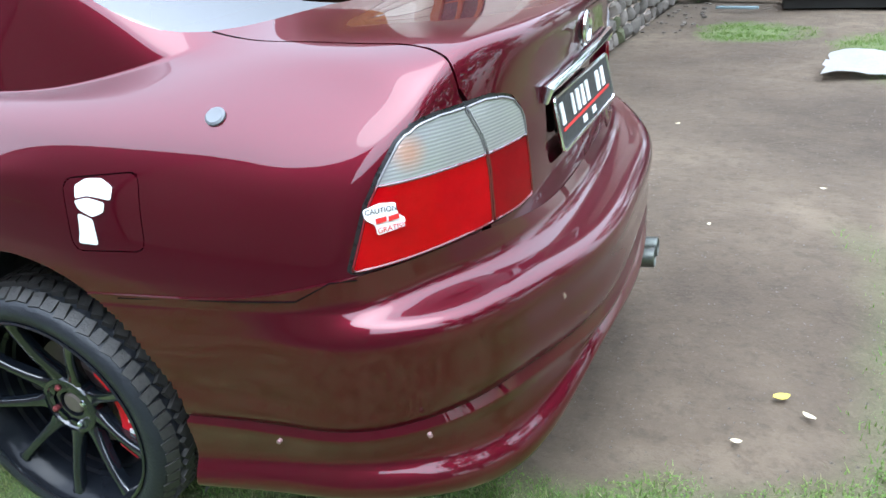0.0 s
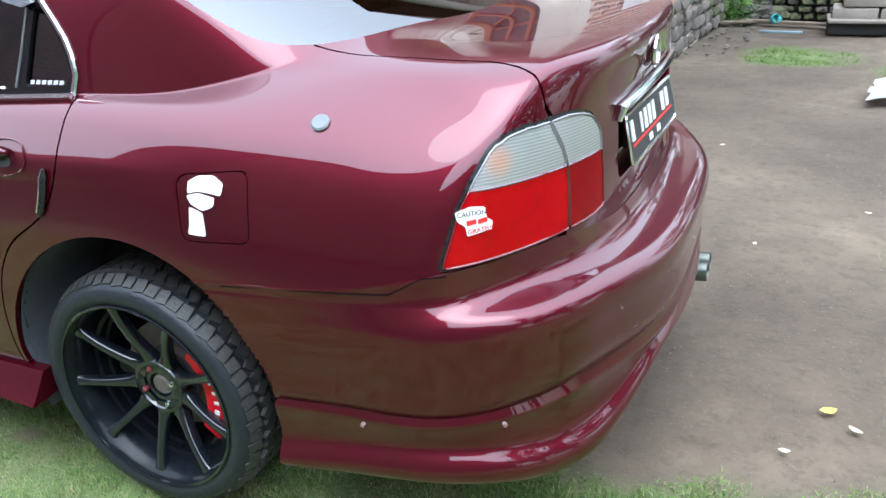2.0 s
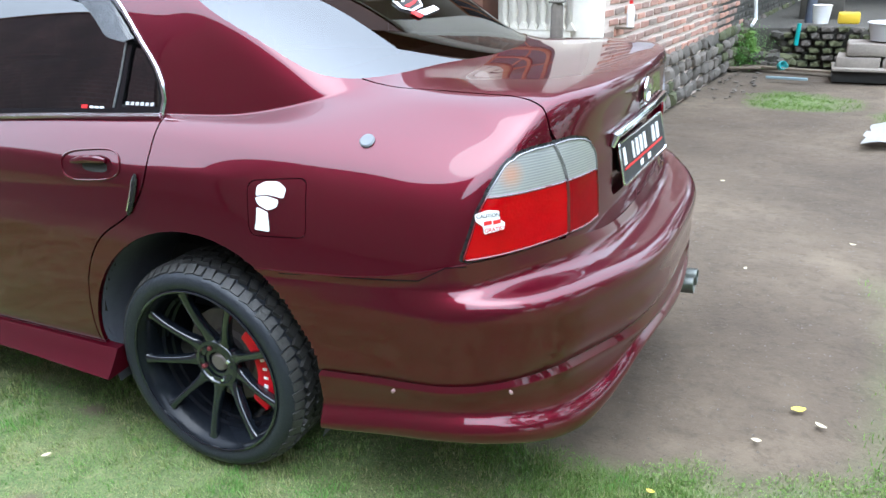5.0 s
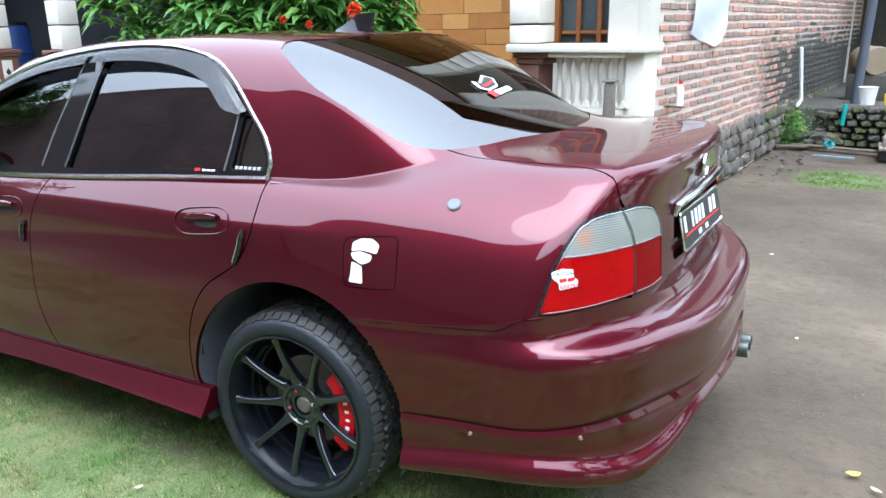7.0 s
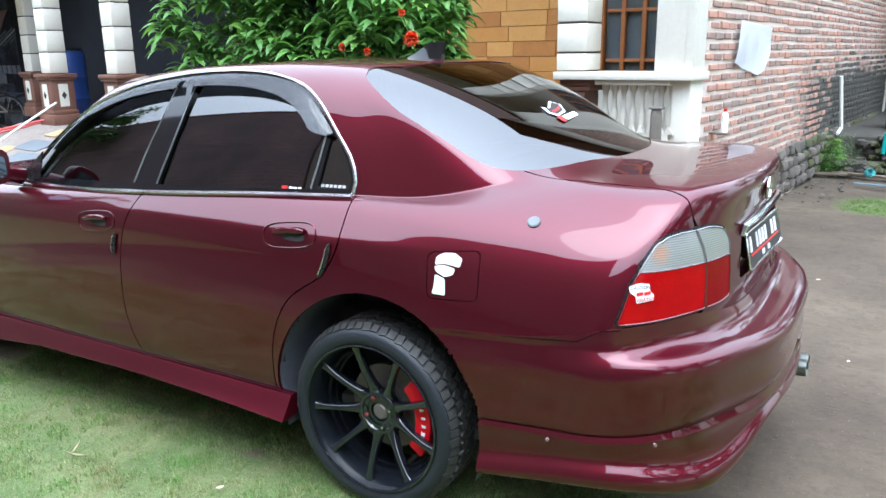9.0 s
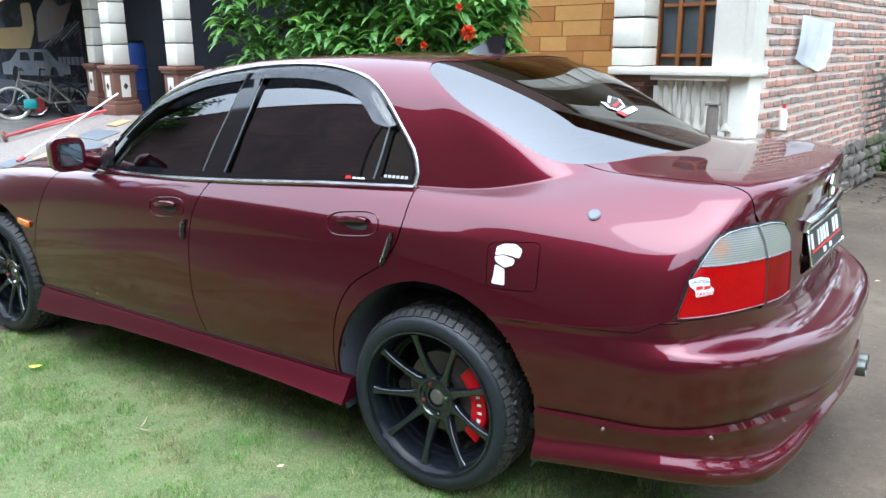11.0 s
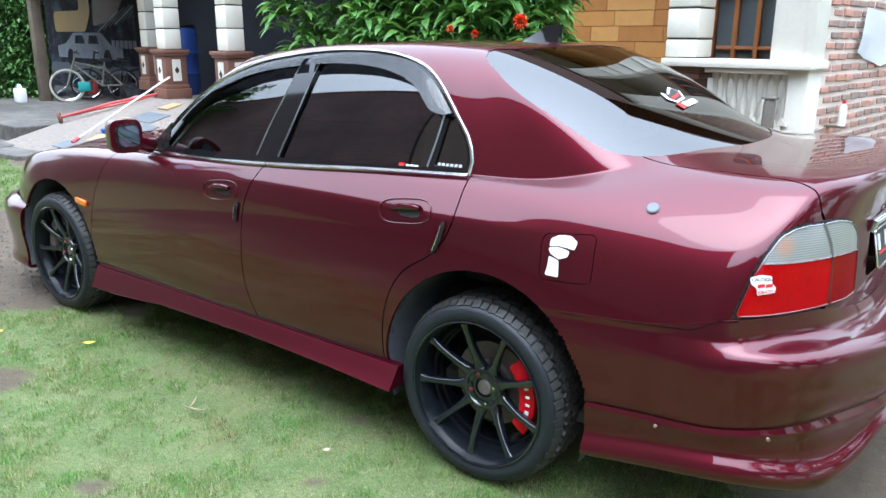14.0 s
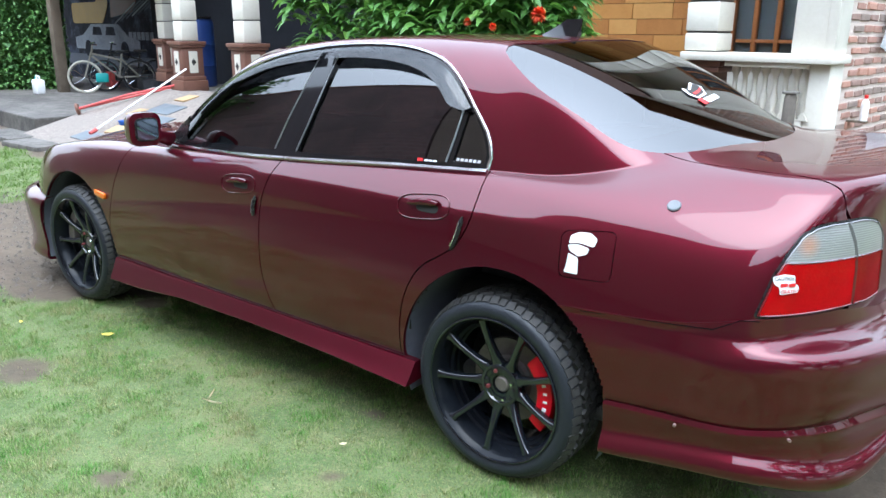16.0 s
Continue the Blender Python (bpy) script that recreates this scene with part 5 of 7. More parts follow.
# cabin
FABRIC = varied("dark_grey_seat_cloth", (0.02, 0.02, 0.022), (0.04, 0.04, 0.042), 8, 0.95, 0.2)
for y in (-0.38, 0.38):
    part("seat", box((0.5, 0.48, 0.2), pose(-1.15, y, 0.42), 0.05), FABRIC, car)
    part("seat_back", box((0.14, 0.46, 0.6), pose(-0.86, y, 0.78, 0, 14, 0), 0.05), FABRIC, car)
    part("headrest", box((0.09, 0.26, 0.15), pose(-0.74, y, 1.15, 0, 12, 0), 0.04), FABRIC, car)
part("rear_bench", box((0.5, 1.2, 0.2), pose(-0.25, 0, 0.46), 0.05), FABRIC, car)
part("rear_bench_back", box((0.14, 1.2, 0.55), pose(0.06, 0, 0.76, 0, 20, 0), 0.05), FABRIC, car)
part("parcel_shelf", box((0.46, 1.1, 0.03), pose(0.33, 0, 1.03), 0.01), FABRIC, car)
part("dashboard", box((0.4, 1.3, 0.22), pose(-1.85, 0, 0.82), 0.06), FABRIC, car)


# ---------------------------------------------------------------- ground
BRICKS = [varied(f"brick_{k}", a, b, 9, 0.9, 0.6, 60, dist=0.006) for k, (a, b) in enumerate((
    ((0.28, 0.135, 0.10), (0.42, 0.25, 0.195)), ((0.20, 0.12, 0.095), (0.33, 0.22, 0.18)), ((0.34, 0.15, 0.105), (0.46, 0.27, 0.20)), ((0.16, 0.115, 0.095), (0.30, 0.23, 0.19))))]
MORTAR = varied("pale_mortar", (0.527, 0.459, 0.4165), (0.663, 0.6035, 0.561), 4, 0.95, 0.8, 40, dist=0.01)
# Mortar turns near-black low down towards the far end.
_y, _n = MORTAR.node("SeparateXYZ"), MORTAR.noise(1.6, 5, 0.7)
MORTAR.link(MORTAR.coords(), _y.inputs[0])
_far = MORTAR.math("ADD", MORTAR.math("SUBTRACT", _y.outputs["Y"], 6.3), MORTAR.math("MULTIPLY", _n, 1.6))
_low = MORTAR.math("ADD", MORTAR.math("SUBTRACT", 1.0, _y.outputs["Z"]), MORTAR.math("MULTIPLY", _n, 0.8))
_dark_share = MORTAR.math("MULTIPLY", MORTAR.ramp(_far, ((0.45, (0, 0, 0)), (0.95, (1, 1, 1)))), MORTAR.ramp(_low, ((0.1, (0, 0, 0)), (0.35, (1, 1, 1)))))
MORTAR.colour(MORTAR.mix(_dark_share, MORTAR.mix(_n, (0.50, 0.41, 0.35), (0.66, 0.56, 0.49)), (0.055, 0.052, 0.044)))
NEARBLACK = varied("rough_near_black", (0.035, 0.033, 0.028), (0.095, 0.085, 0.07), 7, 0.9, 0.5, 50)
PLASTER = varied("cream_white_paint", (0.59, 0.55, 0.465), (0.70, 0.665, 0.585), 2.2, 0.7, 0.15, 40)
GROOVE = varied("dark_joint", (0.02, 0.018, 0.016), (0.05, 0.045, 0.04), 8, 0.9, 0.2)
BROWNM = varied("brown_painted_moulding", (0.125, 0.055, 0.038), (0.205, 0.098, 0.068), 5, 0.5, 0.15)
WOOD = varied("varnished_window_wood", (0.34, 0.12, 0.035), (0.48, 0.19, 0.065), 6, 0.45, 0.15)
SANDS = [varied(f"sandstone_{k}", a, b, 6, 0.75, 0.4, 55, dist=0.004) for k, (a, b) in enumerate((
    ((0.4606, 0.1935, 0.04176), (0.588, 0.2838, 0.0756)), ((0.3528, 0.129, 0.02736), (0.5096, 0.2236, 0.0576)), ((0.5292, 0.2494, 0.0612), (0.6468, 0.344, 0.108))))]
STONES = [varied(f"field_stone_{k}", a, b, 7, 0.92, 0.7, 40, dist=0.012) for k, (a, b) in enumerate((
    ((0.10, 0.085, 0.072), (0.18, 0.155, 0.13)), ((0.06, 0.053, 0.046), (0.125, 0.108, 0.09)), ((0.045, 0.055, 0.022), (0.11, 0.11, 0.058))))]
CONCRETE = varied("worn_concrete", (0.0858, 0.07644, 0.06708), (0.2028, 0.1872, 0.1638), 1.6, 0.9, 0.5, 35)
PEBBLE = Mat("washed_gravel_concrete", (0.2, 0.17, 0.15), 0.9)
_p = PEBBLE.noise(26, 3, 0.7)
PEBBLE.colour(PEBBLE.mix(PEBBLE.ramp(PEBBLE.noise(1.1, 5), ((0.35, (0.7, 0.7, 0.7)), (0.6, (0, 0, 0)))), PEBBLE.ramp(_p, ((0.30, (0.13, 0.105, 0.088)), (0.5, (0.21, 0.175, 0.15)), (0.70, (0.31, 0.265, 0.23)))), (0.20, 0.172, 0.15)))
PEBBLE.bump(_p, 0.35, 0.006)
TIMBER = varied("weathered_timber", (0.08, 0.06, 0.045), (0.18, 0.14, 0.10), 5, 0.9, 0.4)
ROOFTILE = varied("clay_roof", (0.14, 0.055, 0.035), (0.24, 0.11, 0.07), 3, 0.9, 0.4)
MOSS = varied("moss", (0.0455, 0.091, 0.0156), (0.13, 0.221, 0.039), 9, 0.95, 0.8, 60)
LEAF = Mat("leaf_green", (0.06, 0.14, 0.02), 0.42)
_i = LEAF.node("NewGeometry").outputs["Random Per Island"]
LEAF.colour(LEAF.mix(LEAF.noise(3), LEAF.ramp(_i, ((0.0, (0.05, 0.14, 0.035)), (0.55, (0.11, 0.26, 0.055)), (0.9, (0.21, 0.39, 0.08)), (1.0, (0.31, 0.48, 0.10)))), (0.10, 0.23, 0.05)))
_tr, _mx = LEAF.node("BsdfTranslucent"), LEAF.node("MixShader")
_tr.inputs[0].default_value, _mx.inputs[0].default_value = (0.16, 0.34, 0.05, 1), 0.3
LEAF.link(LEAF.b.outputs[0], _mx.inputs[1])
LEAF.link(_tr.outputs[0], _mx.inputs[2])
LEAF.link(_mx.outputs[0], LEAF.t.nodes["Material Output"].inputs["Surface"])
HEDGE = Mat("hedge_leaf", (0.04, 0.1, 0.02), 0.55)
_i = HEDGE.node("NewGeometry").outputs["Random Per Island"]
HEDGE.colour(HEDGE.ramp(_i, ((0.0, (0.045, 0.12, 0.03)), (0.6, (0.10, 0.23, 0.055)), (1.0, (0.17, 0.33, 0.085)))))
FLOWER = Mat("orange_red_petal", (0.75, 0.07, 0.015), 0.6)
_i = FLOWER.node("NewGeometry").outputs["Random Per Island"]
FLOWER.colour(FLOWER.ramp(_i, ((0.0, (0.55, 0.03, 0.01)), (1.0, (0.85, 0.14, 0.02)))))
BLADE = Mat("grass_blade", (0.1, 0.17, 0.04), 0.6, specular_ior_level=0.15)
_i = BLADE.node("NewGeometry").outputs["Random Per Island"]
BLADE.colour(BLADE.mix(BLADE.ramp(BLADE.noise(5.5, 6, 0.8), ((0.40, (0.0, 0.0, 0.0)), (0.62, (1, 1, 1)))),
                       BLADE.ramp(_i, ((0.0, (0.088, 0.213, 0.042)), (0.6, (0.135, 0.294, 0.064)), (0.9, (0.195, 0.338, 0.100)), (1.0, (0.335, 0.360, 0.170)))),
                       BLADE.ramp(_i, ((0.0, (0.165, 0.215, 0.070)), (0.5, (0.305, 0.300, 0.135)), (1.0, (0.450, 0.395, 0.235))))))


def soften(mat, share=0.3):
    """Thin leaves let some light through."""
    tr, mx = mat.node("BsdfTranslucent"), mat.node("MixShader")
    mat.link(mat.b.inputs["Base Color"].links[0].from_socket, tr.inputs[0])
    mx.inputs[0].default_value = share
    mat.link(mat.b.outputs[0], mx.inputs[1])
    mat.link(tr.outputs[0], mx.inputs[2])
    mat.link(mx.outputs[0], mat.t.nodes["Material Output"].inputs["Surface"])


soften(BLADE)


def hill(x, y, s, seed=0.0):
    return noise.noise(Vector((x / s + seed, y / s - seed, seed * 3.1)))


WORN = ((-2.04, -1.49, 0.13), (-2.40, -0.66, 0.10), (-0.95, -1.69, 0.07), (-0.40, -1.21, 0.05), (-0.57, -0.80, 0.06), (-1.35, -1.02, 0.035))


def lawn_share(x, y):
    """How grassy the yard is at a place: 0 bare earth, 1 turf."""
    w = 0.16 * hill(x, y, 0.7, 2) + 0.09 * hill(x, y, 0.22, 5)
    edge = -0.30 if x > -2.2 else -0.30 - 0.74 * min(1, (-2.2 - x) / 0.8)
    near = (edge + w - y) / 0.16
    if x > 1.25:
        near = min(near, (-0.24 - 0.06 * (x - 1.25) + w - y) / 0.2)
    right = min((x - 1.66 + 0.9 * w - 0.05 * y) / 0.22 - 0.3, (y + 0.7 + w) / 0.25, (1.3 + w - y) / 0.5, (2.6 + w - x) / 0.4)
    patch = (0.52 + w - math.hypot((x - 1.42) / 1.0, (y - 5.5) / 1.15)) / 0.28
    patch = max(patch, (0.75 + w - math.hypot((x - 2.65) / 0.95, (y - 4.6) / 1.5)) / 0.28)
    far = min((-5.55 + 1.5 * w - x) / 0.25, (1.3 + w - y - 0.10 * (x + 8)) / 0.15)
    broad = 0.9 * hill(x, y, 2.6, 3) + 3 * w
    beyond = min((x - 3.3 + broad) / 0.6, (6.0 + broad - y) / 0.6)
    bare = min(((math.hypot(x - a, (y - b) * 1.3) + 0.35 * w) / r - 0.8) * 2.2 for a, b, r in WORN)
    near = min(near, max(0.05, bare), max(0.0, (y + 2.75 + 2 * w) / 0.3))
    return max(0, min(1, max(near, 0.55 * min(1, right), patch, far, beyond)))


def yard_height(x, y):
    d = math.hypot(x + 0.5, y)
    return (0.012 * hill(x, y, 0.9, 1) + 0.006 * hill(x, y, 0.25, 7)) * (1 if d < 12 else max(0.0, 1 - (d - 12) / 10)) - 0.022


def steps(lo, hi, fine, out):
    a = list(np.arange(lo, hi + 1e-6, fine))
    d, left, right = fine, [], []
    x0, x1 = lo, hi
    while x1 < out:
        d *= 1.35
        x1 += d
        x0 -= d
        left.append(x0)
        right.append(x1)
    return left[::-1] + a + right


gx, gy = steps(-9, 4, 0.05, 400), steps(-3.4, 8, 0.05, 400)
gv = [(x, y, yard_height(x, y)) for y in gy for x in gx]
nx = len(gx)
ground_me = mesh_of("ground", gv, [(j * nx + i, j * nx + i + 1, (j + 1) * nx + i + 1, (j + 1) * nx + i) for j in range(len(gy) - 1) for i in range(nx - 1)], None, True)
attr = ground_me.attributes.new("turf", "FLOAT", "POINT")
attr.data.foreach_set("value", [lawn_share(x, y) for x, y, _ in gv])
# Darkens ground out of view so the doors reflect less of it.
unseen_dark = ground_me.attributes.new("unseen_dark", "FLOAT", "POINT")
unseen_dark.data.foreach_set("value", [max(0.0, min(1.0, (-2.75 - y + 0.5 * hill(x, y, 1.1, 8)) / 0.5)) for x, y, _ in gv])
EARTH = Mat("yard_earth_and_turf", (0.2, 0.15, 0.11), 0.95)
_t = EARTH.node("Attribute")
_t.attribute_name = "turf"
_s1, _s2, _s3 = EARTH.noise(0.55, 5), EARTH.noise(5, 6), EARTH.noise(70, 5, 0.7)
_earth = EARTH.mix(EARTH.ramp(_s1, ((0.38, (0, 0, 0)), (0.62, (1, 1, 1)))), (0.05278, 0.03734, 0.02443), (0.1409, 0.1064, 0.07233))
_earth = EARTH.mix(EARTH.ramp(_s2, ((0.42, (0, 0, 0)), (0.60, (0.6, 0.6, 0.6)))), _earth, (0.07495, 0.05485, 0.03666))
_earth = EARTH.mix(EARTH.ramp(_s3, ((0.52, (0, 0, 0)), (0.66, (0.22, 0.22, 0.22)))), _earth, (0.1592, 0.1274, 0.0933))
_turf = EARTH.mix(EARTH.ramp(_s2, ((0.3, (0, 0, 0)), (0.7, (1, 1, 1)))), (0.078, 0.125, 0.036), (0.148, 0.188, 0.068))
_turf = EARTH.mix(EARTH.ramp(EARTH.noise(2.6, 6, 0.75), ((0.5, (0, 0, 0)), (0.72, (0.6, 0.6, 0.6)))), _turf, (0.205, 0.165, 0.080))
_s4 = EARTH.noise(22, 5, 0.65)
_earth = EARTH.mix(EARTH.ramp(_s4, ((0.36, (0.38, 0.38, 0.38)), (0.50, (0, 0, 0)))), _earth, (0.03717, 0.02658, 0.0173))
_w = EARTH.node("Attribute")
_w.attribute_name = "unseen_dark"
_earth = EARTH.mix(_w.outputs["Fac"], _earth, EARTH.mix(_s2, (0.022, 0.016, 0.015), (0.050, 0.038, 0.034)))
_s5 = EARTH.noise(190, 3, 0.7)
_turf = EARTH.mix(EARTH.ramp(_s5, ((0.40, (0.75, 0.75, 0.75)), (0.52, (0, 0, 0)))), _turf, (0.030, 0.042, 0.014))
_turf = EARTH.mix(EARTH.ramp(_s3, ((0.52, (0, 0, 0)), (0.64, (0.5, 0.5, 0.5)))), _turf, (0.25, 0.22, 0.11))
EARTH.colour(EARTH.mix(_t.outputs["Fac"], _earth, _turf))
EARTH.bump(_s2, 0.7, 0.03).bump(_s4, 0.6, 0.015).bump(_s3, 0.4, 0.008)
ground_me.materials.append(EARTH.m)
tagged(link_mesh("ground", ground_me), "yard of trodden brown earth and patchy short turf", "ground", kind="structure")


LUSH = Mat("fresh_grass_blade", (0.1, 0.2, 0.04), 0.6, specular_ior_level=0.15)
_i = LUSH.node("NewGeometry").outputs["Random Per Island"]
LUSH.colour(LUSH.mix(LUSH.noise(3.0, 5), LUSH.ramp(_i, ((0.0, (0.075, 0.155, 0.030)), (0.7, (0.135, 0.225, 0.052)), (1.0, (0.23, 0.27, 0.09)))), (0.13, 0.205, 0.05)))
soften(LUSH)


def grass_field(name, label, count, box2, tall, seed, wide=0.0016, material=BLADE):
    rng = random.Random(seed)
    v, f = [], []
    while len(f) < count:
        x, y = rng.uniform(box2[0], box2[1]), rng.uniform(box2[2], box2[3])
        thick = 0.5 + 0.9 * hill(x, y, 0.33, 9) + 1.0 * hill(x, y, 0.07, 4)
        if rng.random() > lawn_share(x, y) ** 1.3 * min(1.0, max(0.38, thick + 0.3)):
            continue
        a, h, lean = rng.uniform(0, 6.283), tall * rng.uniform(0.5, 1.25) * min(1.25, max(0.6, thick + 0.3)), rng.uniform(0.1, 0.9)
        dx, dy, z, w = math.cos(a), math.sin(a), yard_height(x, y) - 0.003, wide * rng.uniform(0.8, 1.6)
        k = len(v)
        v += [(x - dy * w, y + dx * w, z), (x + dy * w, y - dx * w, z), (x + dx * h * lean, y + dy * h * lean, z + h * (1 - 0.4 * lean))]
        f.append((k, k + 1, k + 2))
    return tagged(link_mesh(name, mesh_of(name, v, f, material)), label, "grass", kind="stuff")


grass_field("grass", "short patchy green and straw lawn blades beside the car", 240000, (-4.2, 1.9, -2.6, -0.2), 0.024, 11, 0.0015)
grass_field("grass", "thin turf on bare earth behind the car", 26000, (0.9, 3.2, -0.8, 7.0), 0.026, 12, 0.002, LUSH)
grass_field("grass", "green turf ahead of the car", 34000, (-9.0, -4.5, -2.5, 2.6), 0.034, 13, 0.0035, LUSH)
grass_field("grass_tufts", "longer weeds along the turf edge", 6000, (0.7, 1.95, -0.62, -0.12), 0.019, 14, 0.0015, LUSH)

rng = random.Random(21)
v, f = [], []
for k in range(8000):
    x, y = rng.uniform(0.4, 2.8), rng.uniform(-0.5, 7)
    if rng.random() < 0.3:
        x, y = rng.uniform(-6, -3), rng.uniform(-1.2, 0.6)
    s = rng.choice((0.002, 0.002, 0.003, 0.003, 0.004, 0.006)) * (1 if y < 4 else 1.4) * (1 if x > -2.9 else 3.5)
    base, z = len(v), yard_height(x, y)
    for dx, dy, dz in ((1, 0, 0), (-.5, .8, 0), (-.5, -.8, 0), (0.1, 0, 0.9)):
        v.append((x + dx * s * rng.uniform(0.7, 1.3), y + dy * s * rng.uniform(0.7, 1.3), z + dz * s))
    f += [(base, base + 1, base + 3), (base + 1, base + 2, base + 3), (base + 2, base, base + 3)]
tagged(link_mesh("gravel", mesh_of("gravel", v, f, STONES[0])), "loose grit and small stones on the earth", "gravel", kind="stuff")

DRYLEAF = varied("yellow_fallen_leaf", (0.55, 0.42, 0.04), (0.72, 0.58, 0.10), 20, 0.7, 0.1)
STRAW = varied("dry_straw_leaf", (0.45, 0.38, 0.24), (0.6, 0.52, 0.36), 20, 0.8, 0.1)


def fallen_leaf(x, y, length, turn, material, label, wide=0.26):
    bm = bmesh.new()
    z = yard_height(x, y) + 0.016
    row = []
    for k in range(7):
        t = k / 6
        w = length * wide * math.sin(math.pi * min(1, t * 0.92 + 0.05)) ** 0.8
        p = [Vector((length * (t - 0.5), s * w, 0.25 * length * (t - 0.5) ** 2 + (0.06 * length if s else 0))) for s in (-1, 0, 1)]
        row.append([bm.verts.new(Matrix.Translation((x, y, z)) @ pose(0, 0, 0, 6, 4, turn) @ q) for q in p])
    for a, b in zip(row, row[1:]):
        for i in range(2):
            bm.faces.new((a[i], a[i + 1], b[i + 1], b[i]))
    tagged(part("fallen_leaf", bm, material), label, "leaf", "fallen leaves on the ground")


for x, y, ln, turn, mt in ((1.554, 0.069, 0.05, 30, DRYLEAF), (1.619, 0.0, 0.04, 140, STRAW), (1.445, -0.153, 0.03, 10, STRAW), (-2.11, -1.06, 0.055, 60, DRYLEAF), (-1.18, -1.13, 0.11, 130, STRAW), (-1.13, -1.16, 0.09, 20, STRAW),
                           (1.30, 1.2, 0.03, 80, STRAW), (1.75, 1.7, 0.03, 10, STRAW), (1.05, 2.6, 0.035, 45, STRAW), (-2.6, -1.25, 0.03, 0, DRYLEAF), (-0.5, -1.05, 0.03, 70, STRAW), (-3.9, -0.3, 0.05, 20, DRYLEAF), (1.2, -0.5, 0.025, 0, DRYLEAF)):
    fallen_leaf(x, y, ln, turn, mt, "yellow fallen leaf" + " lying on the ground" if mt is DRYLEAF else "pale dry leaf lying on the ground", 0.035 if ln > 0.06 else 0.26)

# ---------------------------------------------------------------- house
HC, HS = math.cos(radians(6.5)), math.sin(radians(6.5))


def hp(u, v, z=0.0):
    """House frame: u along the front, v into the house, from its brick corner."""
    return Vector((0.12 + u * HC + v * HS, 2.8 - u * HS + v * HC, z))


def hm(u, v, z=0.0, turn=0):
    return Matrix.Translation(hp(u, v, z)) @ pose(0, 0, 0, 0, 0, -6.5 + turn)


def hbox(u0, u1, v0, v1, z0, z1, bevel=0.0):
    return box((abs(u1 - u0), abs(v1 - v0), z1 - z0), hm((u0 + u1) / 2, (v0 + v1) / 2, (z0 + z1) / 2), bevel)


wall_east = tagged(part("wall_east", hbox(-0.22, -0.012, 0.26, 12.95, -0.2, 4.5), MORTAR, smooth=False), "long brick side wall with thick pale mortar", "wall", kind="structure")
tagged(part("wall_back", hbox(-9.6, -0.225, 1.2, 1.4, 0.3, 3.6), PLASTER, smooth=False), "cream plastered porch back wall", "wall", kind="structure")
tagged(part("floor_porch", hbox(-9.6, -0.225, -0.03, 1.195, 0.0, 0.55), CONCRETE, smooth=False), "raised concrete porch floor", "floor", kind="structure")
tagged(part("ceiling_porch", hbox(-9.6, -0.0, -0.02, 1.195, 3.55, 3.62), PLASTER, smooth=False), "white porch ceiling", "ceiling", kind="structure")
roof = tagged(part("roof", prism([(-0.12, 4.53), (5.0, 6.7), (10.2, 4.53)], 10.2, hm(0.5, 0, 0) @ Matrix(((0, 0, -1, 0), (1, 0, 0, 0), (0, 1, 0, 0), (0, 0, 0, 1)))), ROOFTILE, smooth=False), "brown clay roof with wide eaves", "roof", kind="structure")
tagged(part("wall_back", hbox(-9.6, -0.0, 9.2, 9.4, -0.2, 3.3), PLASTER, smooth=False), "plain rear wall", "wall", kind="structure")
tagged(part("wall_west", hbox(-9.8, -9.6, 1.2, 9.4, -0.2, 3.3), PLASTER, smooth=False), "plain side wall", "wall", kind="structure")

# Band above the view, added to keep sky out of boot and window reflections.
tagged(part("fascia", hbox(-9.6, 0.02, -0.12, -0.02, 3.63, 4.52), BROWNM, smooth=False), "deep brown band over the porch, added out of view to darken the boot's reflections", "fascia", kind="structure")

# balustrade bay at the corner
pier = tagged(part("corner_pier", hbox(-0.27, 0.0, 0.0, 0.26, 1.29, 3.56, 0.008), PLASTER), "cream painted corner pier above the balustrade", "pier", kind="structure")
part("fillet", hbox(-0.05, 0.012, -0.014, 0.03, 1.29, 3.55, 0.004), PLASTER, pier)
tagged(part("corner_pier", hbox(-0.13, 0.0, 0.0, 0.26, 0.0, 1.235, 0.008), PLASTER), "cream painted pier under the balustrade rail", "pier", kind="structure")
bal = thing("balustrade", "cream painted balustrade with turned balusters on a porch", "balustrade", hp(-0.5, 0, 0.55))
part("top_rail", hbox(-1.03, 0.035, -0.085, 0.27, 1.235, 1.292, 0.008), PLASTER, bal)
part("rail_moulding", hbox(-0.70, -0.132, -0.05, 0.2, 1.20, 1.233, 0.006), PLASTER, bal)
part("bottom_rail", hbox(-0.70, -0.132, -0.02, 0.2, 0.78, 0.86, 0.008), PLASTER, bal)
part("plinth", hbox(-0.79, -0.132, 0.0, 0.22, 0.0, 0.778, 0.006), PLASTER, bal)
for k in range(8):
    u = -0.665 + 0.072 * k
    part("baluster", lathe([(0.030, 0.86), (0.030, 0.88), (0.020, 0.89), (0.017, 0.91), (0.026, 0.955), (0.029, 0.985), (0.025, 1.01), (0.017, 1.04), (0.016, 1.12), (0.021, 1.15), (0.030, 1.165), (0.030, 1.20)], hm(u, 0.08), 12), PLASTER, bal, angle=50)
for k in range(9):
    u = -0.69 + 0.07 * k
    part("pointed_trim", prism([(-0.034, 0.0), (0.034, 0.0), (0, 0.05)], 0.02, hm(u, -0.004, 0.86) @ Matrix(((1, 0, 0, 0), (0, 0, -1, 0), (0, 1, 0, 0), (0, 0, 0, 1)))), PLASTER, bal, smooth=False)


